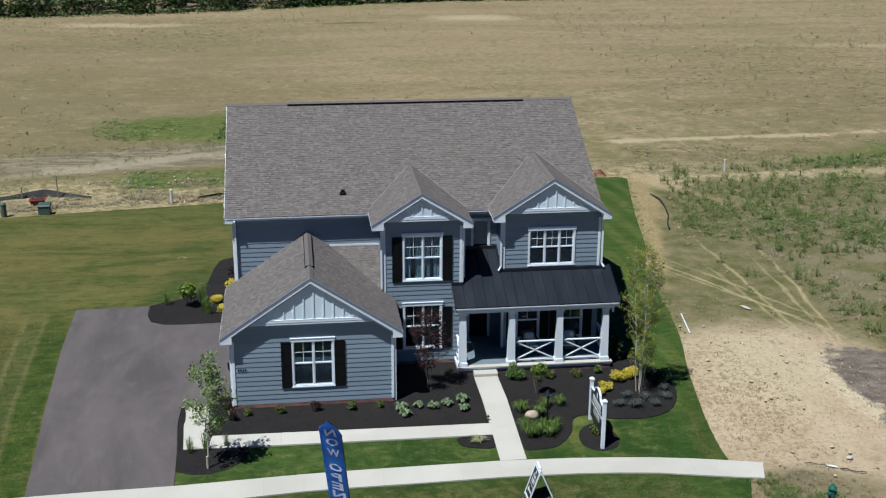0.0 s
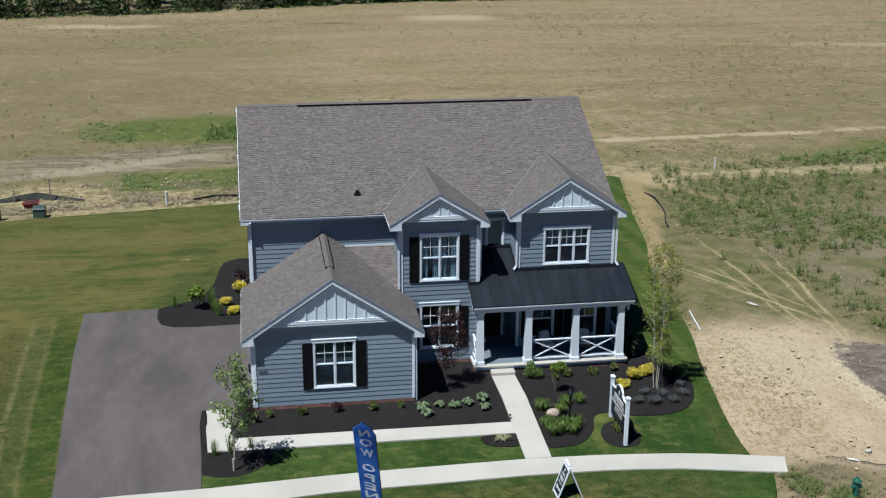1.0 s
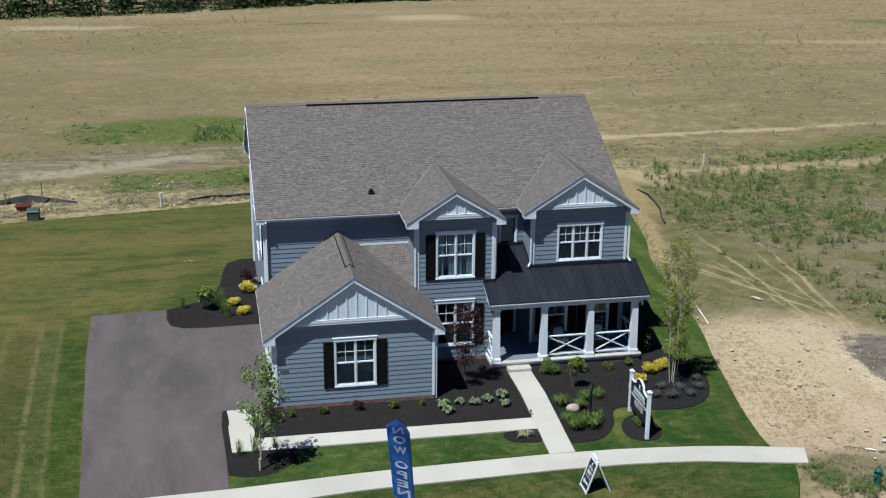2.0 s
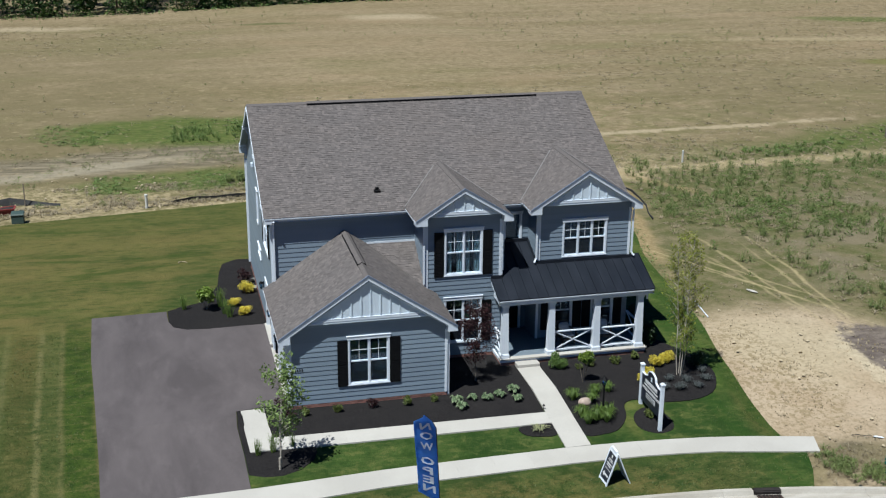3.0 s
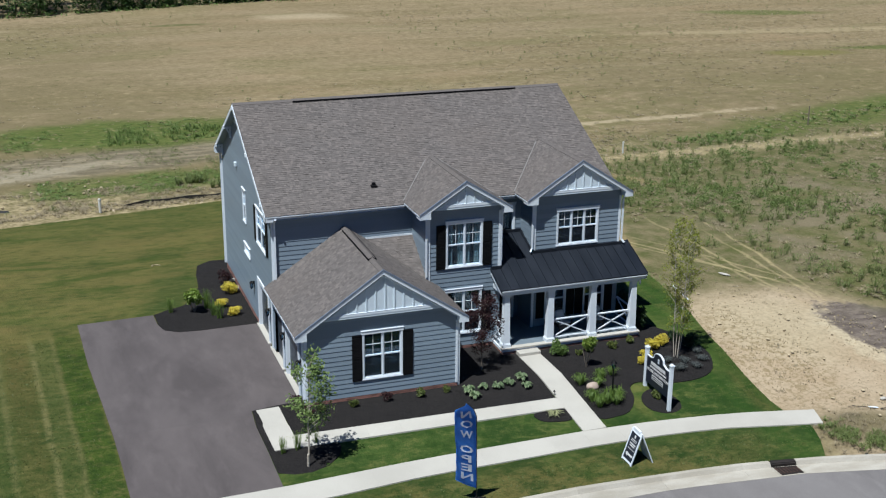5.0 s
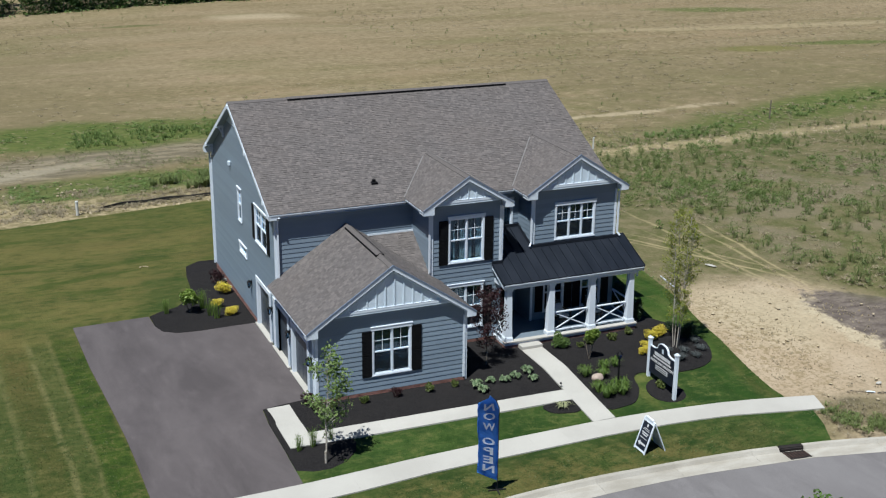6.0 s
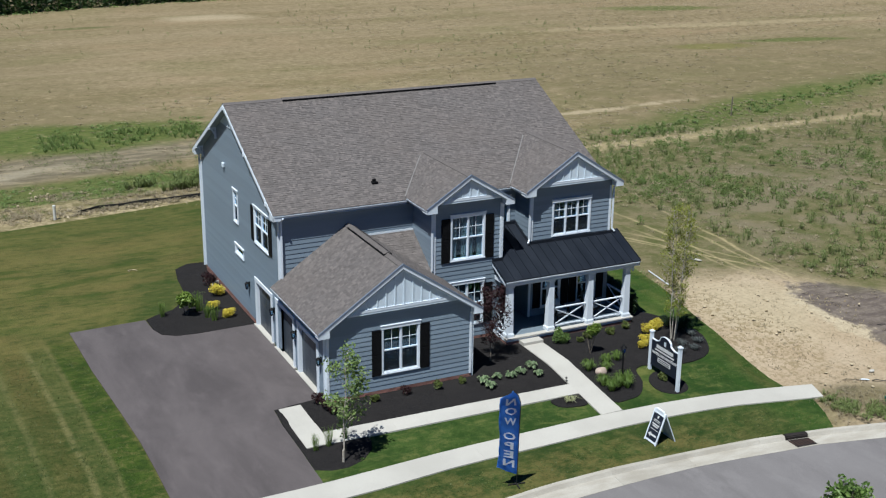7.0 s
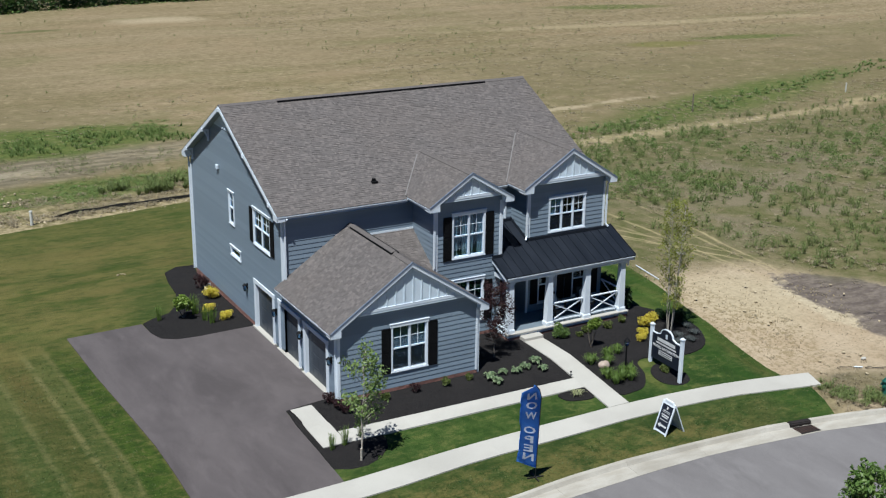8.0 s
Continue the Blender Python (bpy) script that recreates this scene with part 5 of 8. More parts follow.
# pale panel in the tip of the side gable, and brackets with hanging legs along its rakes
TIP_Z = 8.06
tip_a, tip_b = EAVE_F + (TIP_Z + 0.22 - EAVE_Z) / SLOPE_F, EAVE_B - (TIP_Z + 0.22 - EAVE_Z) / SLOPE_B
bm = bmesh.new()
prism(bm, [(LEFT - 0.030, tip_a, TIP_Z), (LEFT - 0.030, tip_b, TIP_Z), (LEFT - 0.030, RIDGE_Y, RIDGE_Z - 0.225)], (0.028, 0, 0))
tip = part("gable_tip", bm, BATTEN, house, "pale grey panel in the gable tip")
bm = bmesh.new()
box(bm, LEFT - 0.045, LEFT - 0.001, tip_a, tip_b, TIP_Z - 0.06, TIP_Z)
part("band", bm, BATTEN, tip)
for y in (46.4, 49.15, RIDGE_Y, 54.3, 56.75):
    bm = bmesh.new()
    z = roof_under(y)
    box(bm, X0 - 0.05, LEFT + 0.02, y - 0.06, y + 0.06, z - 0.05, z + 0.09)
    box(bm, LEFT - 0.09, LEFT + 0.02, y - 0.05, y + 0.05, z - 0.50, z - 0.05)
    prism(bm, [(X0 + 0.06, y - 0.04, z - 0.05), (X0 + 0.14, y - 0.04, z - 0.05), (LEFT - 0.05, y - 0.04, z - 0.32), (LEFT - 0.05, y - 0.04, z - 0.42)], (0, 0.08, 0))
    part("rake_bracket", bm, TRIM, house, "white timber bracket under the rake")

# rainwater pipes
downspout([(-2.58, EAVE_F - 0.04, 5.80), (-2.58, FRONT - 0.10, 5.62), (-2.58, FRONT - 0.10, 3.20), (-2.58, FRONT - 0.22, 3.10)])
downspout([(-2.72, BACK + 0.25, 5.75), (-2.72, BACK + 0.10, 5.55), (-2.72, BACK + 0.10, 0.1)])
downspout([(MID["x0"] - 0.10, 44.02, 5.80), (MID["x0"] - 0.07, 43.82, 5.70), (MID["x0"] - 0.07, 43.82, 3.35)])
downspout([(MID["x1"] + 0.10, 43.98, 5.82), (MID["x1"] + 0.08, 43.98, 5.6), (MID["x1"] + 0.08, 43.98, 3.65)])
downspout([(BAY["x0"] - 0.14, 44.42, 5.80), (BAY["x0"] - 0.07, 44.44, 5.66), (BAY["x0"] - 0.07, 44.44, 3.85), (BAY["x0"] - 0.17, 44.36, 3.72)])
downspout([(RIGHT + 0.14, 44.42, 5.80), (RIGHT + 0.07, 44.46, 5.66), (RIGHT + 0.07, 44.46, 3.85), (RIGHT + 0.16, 44.36, 3.72)])
downspout([(GAR_R + 0.27, 40.62, 2.74), (GAR_R + 0.08, 40.66, 2.60), (GAR_R + 0.08, 40.66, 0.02)])
downspout([(LEFT - 0.30, 40.62, 2.74), (LEFT - 0.08, 40.70, 2.58), (LEFT - 0.08, 40.70, 0.08)])
downspout([(12.33, 42.78, 2.70), (12.24, 42.86, 2.58), (12.24, 42.86, 2.35)])


# ---- garage doors ----
def garage_door(y0, y1):
    a, b = y0 + 0.20, y1 - 0.20
    bm = bmesh.new()
    slabs(bm, f_left, y0, a, -0.14, 0.05, 0.0, 2.02)
    slabs(bm, f_left, b, y1, -0.14, 0.05, 0.0, 2.02)
    slabs(bm, f_left, y0 - 0.02, y1 + 0.02, -0.14, 0.06, 2.02, 2.20)
    door = part("garage_door", bevel(bm, 0.005), TRIM, house, "dark slate panelled garage door in a white frame")
    for k in range(4):
        z0 = 0.02 + k * 0.5
        bm = bmesh.new()
        slabs(bm, f_left, a, b, -0.13, -0.095, z0, z0 + 0.492)
        n = 4
        for i in range(n):
            u0 = a + (b - a) * i / n + 0.06
            u1 = a + (b - a) * (i + 1) / n - 0.06
            slabs(bm, f_left, u0, u1, -0.096, -0.089, z0 + 0.08, z0 + 0.41)
        part("door_panel", bevel(bm, 0.006), DOOR_DARK, door)
    bm = bmesh.new()
    slabs(bm, f_left, y0 - 0.05, y1 + 0.05, -0.14, 0.13, -0.1, 0.045)
    part("threshold", bm, CONCRETE, door, "pale concrete threshold")


for d in DOORS:
    garage_door(*d)

# ---- porch ----
PF, PZ = 42.70, 0.30
bm = bmesh.new()
box(bm, 6.02, 12.22, PF, 45.80, PZ - 0.16, PZ - 0.03)
porch = part("porch_base", bm, TRIM, house, "white porch edge")
bm = bmesh.new()
box(bm, 6.08, 12.16, PF + 0.12, 45.82, PZ - 0.10, PZ)
part("porch_floor", bm, SHADED_DECK, porch, "porch floor with its blue-grey shade put into the colour")
# Pale edge board; its colour also paints the sunlit front strip of the floor.
bm = bmesh.new()
box(bm, 5.98, 12.26, PF - 0.05, PF + 0.20, PZ - 0.045, PZ + 0.005)
part("edge_board", bm, CONCRETE, porch)
# metal roof of the porch
RX0, RX1, RY, RZ = 5.88, 12.47, 42.66, 2.86
KP = 0.435


def porch_z(y):
    return RZ + KP * (y - RY)


bm = bmesh.new()
prism(bm, [(RX0, RY, RZ), (RX1, RY, RZ), (RX1, BAY["front"] + 0.12, porch_z(BAY["front"] + 0.12)), (BAY["x0"] - 0.02, BAY["front"] + 0.12, porch_z(BAY["front"] + 0.12)),
           (BAY["x0"] - 0.02, FRONT, porch_z(FRONT)), (MID["x1"] + 0.02, FRONT, porch_z(FRONT)), (MID["x1"] + 0.02, MID["front"], porch_z(MID["front"])), (RX0, MID["front"], porch_z(MID["front"]))], (0, 0, -0.10))
proof = part("porch_roof", bm, METAL_ROOF, house, "dark standing-seam metal porch roof")
x = RX0 + 0.02
while x < RX1 + 0.01:
    y1 = MID["front"] - 0.03 if x < MID["x1"] + 0.02 else (FRONT - 0.03 if x < BAY["x0"] - 0.05 else BAY["front"] - 0.03)
    if x > RIGHT + 0.05:
        y1 = BAY["front"] + 0.1
    bm = bmesh.new()
    solid(bm, [(x + s * w, y, porch_z(y) + h) for h, w in ((-0.005, 0.016), (0.042, 0.009)) for s, y in ((-1, RY), (1, RY), (1, y1), (-1, y1))])
    part("seam", bm, METAL_ROOF, proof)
    x += 0.411
bm = bmesh.new()
for x0, x1, y in ((BAY["x0"], RIGHT + 0.1, BAY["front"] - 0.035), (MID["x1"], BAY["x0"], FRONT - 0.035), (RX0, MID["x1"] + 0.02, MID["front"] - 0.035)):
    box(bm, x0, x1, y - 0.07, y + 0.03, porch_z(y) - 0.02, porch_z(y) + 0.10)
bar(bm, (MID["x1"] + 0.035, MID["front"] - 0.05, porch_z(MID["front"]) + 0.03), (MID["x1"] + 0.035, FRONT, porch_z(FRONT) + 0.03), 0.05, 0.12)
bar(bm, (BAY["x0"] - 0.035, BAY["front"] - 0.05, porch_z(BAY["front"]) + 0.03), (BAY["x0"] - 0.035, FRONT, porch_z(FRONT) + 0.03), 0.05, 0.12)
part("roof_flashing", bm, METAL_ROOF, proof)
bm = bmesh.new()
box(bm, RX0 + 0.02, RX1 - 0.02, RY + 0.02, RY + 0.06, RZ - 0.22, RZ - 0.06)
for x in (RX0 + 0.02, RX1 - 0.06):
    prism(bm, [(x, RY + 0.02, RZ - 0.08), (x, MID["front"], porch_z(MID["front"]) - 0.08), (x, MID["front"], porch_z(MID["front"]) - 0.24), (x, RY + 0.02, RZ - 0.24)], (0.04, 0, 0))
part("porch_fascia", bm, TRIM, proof)
gutter((RX0 + 0.03, RY, RZ - 0.03), (RX1 - 0.03, RY, RZ - 0.03), (0, -1, 0))
bm = bmesh.new()
box(bm, 6.02, 12.18, 42.76, 43.02, 2.56, 2.72)
box(bm, 6.02, 6.20, 43.02, 43.88, 2.56, 2.72)
box(bm, 12.0, 12.18, 43.02, 44.5, 2.56, 2.72)
part("porch_beam", bm, TRIM, house)
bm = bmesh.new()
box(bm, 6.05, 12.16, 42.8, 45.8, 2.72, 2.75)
part("porch_ceiling", bm, SOFFIT_SHADED, house)


def column(x, y):
    bm = bmesh.new()

    def ring(w, z):
        return [(x + a * w, y + b * w, z) for a, b in ((-1, -1), (1, -1), (1, 1), (-1, 1))]

    solid(bm, ring(0.148, PZ + 0.18) + ring(0.115, 2.50))
    col = part("porch_column", bm, TRIM, house, "white tapered square column")
    bm = bmesh.new()
    solid(bm, ring(0.185, PZ - 0.02) + ring(0.185, PZ + 0.15))
    solid(bm, ring(0.175, PZ + 0.15) + ring(0.152, PZ + 0.19))
    part("column_base", bevel(bm, 0.01), TRIM, col)
    bm = bmesh.new()
    solid(bm, ring(0.14, 2.47) + ring(0.155, 2.57))
    part("column_cap", bm, TRIM, col)


COLS = (6.22, 8.17, 10.10, 11.96)
for x in COLS:
    column(x, 42.92)


def rail(a, b):
    """A porch rail with two level bars and a saltire."""
    a, b = Vector(a), Vector(b)
    bm = bmesh.new()
    up = Vector((0, 0, 1))
    bar(bm, a + up * 0.92, b + up * 0.92, 0.08, 0.042)
    r = part("porch_rail", bm, TRIM, house, "white rail with crossed braces")
    bm = bmesh.new()
    bar(bm, a + up * 0.13, b + up * 0.13, 0.06, 0.045)
    part("bottom_bar", bm, TRIM, r)
    for p, q in ((a + up * 0.15, b + up * 0.90), (a + up * 0.90, b + up * 0.15)):
        bm = bmesh.new()
        bar(bm, p, q, 0.04, 0.042)
        part("brace", bm, TRIM, r)


rail((8.36, 42.92, PZ), (9.92, 42.92, PZ))
rail((10.29, 42.92, PZ), (11.78, 42.92, PZ))
rail((6.12, 43.08, PZ), (6.12, 43.86, PZ))
rail((12.06, 43.10, PZ), (12.06, 44.48, PZ))
# entrance
bm = bmesh.new()
box(bm, 6.80, 6.90, FRONT - 0.06, FRONT + 0.1, PZ, 2.50)
box(bm, 7.66, 7.76, FRONT - 0.06, FRONT + 0.1, PZ, 2.50)
box(bm, 6.80, 7.76, FRONT - 0.06, FRONT + 0.1, 2.40, 2.52)
edoor = part("front_door", bm, TRIM, house, "dark front door in a white frame")
bm = bmesh.new()
box(bm, 6.90, 7.66, FRONT + 0.0, FRONT + 0.05, PZ + 0.01, 2.40)
for z0, z1 in ((PZ + 0.15, 1.1), (1.25, 2.25)):
    for x0 in (6.98, 7.32):
        box(bm, x0, x0 + 0.26, FRONT - 0.015, FRONT, z0, z1)
part("door_leaf", bevel(bm, 0.006), BLACK, edoor)
bm = bmesh.new()
rod(bm, (7.58, FRONT - 0.06, 1.28), (7.58, FRONT - 0.06, 1.50), 0.012)
part("door_handle", bm, STEEL, edoor)
# step up to the porch
bm = bmesh.new()
box(bm, 6.62, 7.56, 42.30, 42.72, -0.1, 0.17)
tagged(part("porch_step", bevel(bm, 0.015), CONCRETE), "single pale concrete step before the porch", "step")


# ---- brick plinth ----
def brick_run(at, u0, u1, z0=-0.20, z1=0.155, seed=3):
    """Courses of brick on a mortar core, joined as one piece."""
    bm = bmesh.new()
    slabs(bm, at, u0, u1, -0.05, 0.006, z0, z1)
    core = part("plinth", bm, MORTAR, house, "low red brick plinth")
    rng = random.Random(seed)
    verts, faces = [], []
    z, k = z1 - 0.067, 0
    while z > z0:
        u = u0 - (0.105 if k % 2 else 0)
        while u < u1:
            a, b = max(u, u0) + 0.005, min(u + 0.203, u1) - 0.005
            if b - a > 0.02:
                d = 0.016 + rng.uniform(-0.003, 0.003)
                i = len(verts)
                verts += [at(p, q, r) for r in (z, z + 0.057) for p, q in ((a, 0), (b, 0), (b, d), (a, d))]
                faces += [(i + 3, i + 2, i + 6, i + 7), (i + 7, i + 6, i + 5, i + 4), (i, i + 3, i + 7, i + 4), (i + 2, i + 1, i + 5, i + 6), (i, i + 1, i + 2, i + 3)]
            u += 0.21
        z -= 0.068
        k += 1
    mesh_part("bricks", verts, faces, BRICK, core, kind="stuff")


brick_run(face_front(GAR_F - 0.005), LEFT - 0.02, GAR_R + 0.02)
brick_run(face_left(LEFT - 0.005), 49.22, BACK, seed=4)
brick_run(face_right(GAR_R + 0.005), GAR_F, 43.9, seed=5)
brick_run(f_mid, GAR_R + 0.03, 6.02, seed=6)
brick_run(face_front(PF + 0.03), 6.04, 12.20, -0.20, 0.14, seed=7)
brick_run(face_right(12.19), PF + 0.04, 45.8, -0.20, 0.14, seed=8)
brick_run(face_left(6.05), PF + 0.04, 43.86, -0.20, 0.14, seed=9)

# ---- things round the house ----
def letters(text, size, m, material, parent, name="lettering", depth=0.004, bold=0.0):
    """Built-in lettering as a mesh, standing in the plane of m."""
    cu = bpy.data.curves.new(name, "FONT")
    cu.body, cu.size, cu.align_x, cu.align_y, cu.extrude, cu.offset, cu.resolution_u = text, size, "CENTER", "CENTER", depth, bold, 2
    tmp = bpy.data.objects.new(name, cu)
    scene.collection.objects.link(tmp)
    bpy.context.view_layer.update()
    me = bpy.data.meshes.new_from_object(tmp.evaluated_get(bpy.context.evaluated_depsgraph_get()))
    bpy.data.objects.remove(tmp)
    bpy.data.curves.remove(cu)
    me.transform(Matrix.Translation(-ORIGIN.get(parent, Vector((0, 0, 0)))) @ m)
    me.materials.clear()
    me.materials.append(material)
    ob = new(name, me)
    ob.parent = parent
    ORIGIN[ob] = ORIGIN.get(parent, Vector((0, 0, 0)))
    return ob


def axes(o, u, v):
    """A frame of axes: x along u, y along v, z their cross."""
    u, v = Vector(u).normalized(), Vector(v).normalized()
    w = u.cross(v)
    return Matrix(((u.x, v.x, w.x, o[0]), (u.y, v.y, w.y, o[1]), (u.z, v.z, w.z, o[2]), (0, 0, 0, 1)))


def plate(m, x0, x1, y0, y1, z0, z1):
    bm = bmesh.new()
    box(bm, x0, x1, y0, y1, z0, z1)
    bm.transform(m)
    return bm


def wall_lantern(y, z, x=LEFT):
    t = thing("wall_lantern", (x, y, z), "black metal lantern fixed to the clapboard beside a garage door", "wall lamp", "wall lanterns")
    bm = bmesh.new()
    box(bm, x - 0.05, x - 0.02, y - 0.06, y + 0.06, z - 0.10, z + 0.16)
    rod(bm, (x - 0.04, y, z + 0.12), (x - 0.15, y, z + 0.16), 0.012)
    part("bracket", bm, BLACK, t)
    bm = bmesh.new()
    rod(bm, (x - 0.15, y, z - 0.14), (x - 0.15, y, z + 0.08), 0.05, 0.08, 6)
    part("glass", bm, GLASS, t)
    bm = bmesh.new()
    rod(bm, (x - 0.15, y, z + 0.08), (x - 0.15, y, z + 0.18), 0.11, 0.015, 6)
    rod(bm, (x - 0.15, y, z - 0.19), (x - 0.15, y, z - 0.14), 0.02, 0.055, 6)
    for k in range(6):
        c, s = math.cos(k * math.pi / 3), math.sin(k * math.pi / 3)
        bar(bm, (x - 0.15 + 0.052 * c, y + 0.052 * s, z - 0.15), (x - 0.15 + 0.085 * c, y + 0.085 * s, z + 0.09), 0.012, 0.012)
    part("cage", bm, BLACK, t)


for y in (50.02, 46.65, 43.98, 41.16):
    wall_lantern(y, 1.52)

# small wall fittings on the gable end
bm = bmesh.new()
box(bm, LEFT - 0.13, LEFT - 0.02, 53.10, 53.30, 6.02, 6.22)
tagged(part("wall_vent", bevel(bm, 0.02), BATTEN), "pale hooded vent on the gable wall", "vent")
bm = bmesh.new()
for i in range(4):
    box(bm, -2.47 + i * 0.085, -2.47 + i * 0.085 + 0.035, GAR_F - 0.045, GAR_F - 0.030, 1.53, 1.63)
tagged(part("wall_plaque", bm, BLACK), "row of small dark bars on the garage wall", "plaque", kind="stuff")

# window well at the gable end
bm = bmesh.new()
n = 12
for i in range(n):
    a, b = math.pi * i / n, math.pi * (i + 1) / n
    p = [(LEFT - 0.03 - 0.45 * math.sin(k), 54.55 + 0.55 * math.cos(k)) for k in (a, b)]
    q = [(LEFT - 0.03 - 0.41 * math.sin(k), 54.55 + 0.51 * math.cos(k)) for k in (a, b)]
    solid(bm, [(*p[0], -0.3), (*p[1], -0.3), (*q[1], -0.3), (*q[0], -0.3), (*p[0], 0.04), (*p[1], 0.04), (*q[1], 0.04), (*q[0], 0.04)])
bmesh.ops.remove_doubles(bm, verts=bm.verts, dist=0.001)
tagged(part("window_well", bm, GALV), "pale half-round basement window well", "window well")


# ---- site sign on two white posts ----
def site_sign():
    sx, ya, yb = 10.43, 36.86, 38.74
    t = thing("site_sign", (sx, 37.8, -0.35), "navy information board between two white posts in a mulch ring", "sign")
    for y in (ya, yb):
        z0 = terr(sx, y) - 0.05
        bm = bmesh.new()
        box(bm, sx - 0.065, sx + 0.065, y - 0.065, y + 0.065, z0, 1.40)
        p = part("post", bevel(bm, 0.008), TRIM, t, "white square post")
        bm = bmesh.new()
        box(bm, sx - 0.085, sx + 0.085, y - 0.085, y + 0.085, 1.40, 1.44)
        solid(bm, [(sx + a * w, y + b * w, z) for z, w in ((1.44, 0.075), (1.50, 0.02)) for a, b in ((-1, -1), (1, -1), (1, 1), (-1, 1))])
        part("post_cap", bm, TRIM, p)
    a, b, mid = ya + 0.066, yb - 0.066, (ya + yb) / 2

    def outline(grow=0.0):
        pts = [(b, 0.02 - grow), (a, 0.02 - grow), (a, 1.12 + grow)]
        pts += [(a + 0.30, 1.12 + grow)]
        for i in range(9):
            k = math.pi * i / 8
            pts.append((mid - 0.36 * math.cos(k) * (1 + grow), 1.20 + grow + 0.26 * math.sin(k) ** 0.8))
        pts += [(b - 0.30, 1.12 + grow), (b, 1.12 + grow)]
        return pts

    bm = bmesh.new()
    prism(bm, [(sx - 0.025, y, z) for y, z in outline()], (0.05, 0, 0))
    panel = part("board", bm, SIGN_NAVY, t, "dark navy board with an arched top")
    bm = bmesh.new()
    pts = outline()[2:]
    for p, q in zip(pts, pts[1:]):
        bar(bm, (sx, p[0], p[1] + 0.012), (sx, q[0], q[1] + 0.012), 0.075, 0.03)
    part("edge_strip", bm, TRIM, panel)
    m = axes((sx - 0.026, mid, 0.6), (0, -1, 0), (0, 0, 1))
    for name, x0, x1, y0, y1, mat in (("emblem", -0.06, 0.06, 0.50, 0.68, FLAG_WHITE), ("name_bar", -0.55, 0.55, 0.27, 0.41, CLOTH), ("rule", -0.62, 0.62, 0.15, 0.21, CLOTH), ("plaque", -0.42, 0.42, -0.30, -0.11, CLOTH)):
        part(name, plate(m, x0, x1, y0, y1, 0, 0.006), mat, panel)
    letters("MODEL INFORMATION", 0.155, m @ Matrix.Translation((0, 0.01, 0.002)), CLOTH, panel, bold=0.004)
    for y0 in (-0.185, -0.265):
        part("small_print", plate(m, -0.36, 0.36, y0, y0 + 0.035, 0.006, 0.009), SIGN_NAVY, panel)


site_sign()


# ---- folding pavement sign ----
def a_board():
    t = thing("folding_sign", (7.55, 33.95, -0.52), "white folding board with a navy panel standing on the verge", "sign")
    top = Vector((7.50, 33.95, 0.62))
    for s, foot in ((1, Vector((7.12, 33.95, -0.53))), (-1, Vector((7.98, 33.95, -0.53)))):
        v = (top - foot).normalized()
        u = Vector((0, -1, 0)) if s > 0 else Vector((0, 1, 0))
        m = axes(foot, u, v)
        ln = (top - foot).length
        bm = bmesh.new()
        w = 0.34
        for x0, x1, y0, y1 in ((-w, -w + 0.05, 0, ln), (w - 0.05, w, 0, ln), (-w + 0.05, w - 0.05, 0.03, 0.10), (-w + 0.05, w - 0.05, ln - 0.12, ln)):
            box(bm, x0, x1, y0, y1, -0.02, 0.02)
        bm.transform(m)
        f = part("board_frame", bm, TRIM, t, "white plastic frame")
        part("panel", plate(m, -w + 0.05, w - 0.05, 0.10, ln - 0.12, -0.008, 0.008), SIGN_NAVY if s > 0 else BATTEN, f)
        if s > 0:
            for y0, hw, hh in ((0.84, 0.17, 0.025), (0.79, 0.20, 0.018), (0.67, 0.20, 0.045), (0.60, 0.16, 0.045), (0.49, 0.22, 0.022)):
                part("print_bar", plate(m, -hw, hw, y0, y0 + hh, 0.008, 0.012), CLOTH, f)
            part("emblem", plate(m, -0.04, 0.04, 0.93, 1.03, 0.008, 0.012), CLOTH, f)
            bm = bmesh.new()
            prism(bm, [(-0.24, 0.29, 0.008), (-0.10, 0.20, 0.008), (-0.10, 0.26, 0.008), (0.22, 0.26, 0.008), (0.22, 0.33, 0.008), (-0.10, 0.33, 0.008), (-0.10, 0.39, 0.008)], (0, 0, 0.004))
            bm.transform(m)
            part("arrow", bm, CLOTH, f)
    bm = bmesh.new()
    box(bm, 7.46, 7.54, 33.72, 34.18, 0.58, 0.70)
    part("handle", bevel(bm, 0.02), TRIM, t)


a_board()


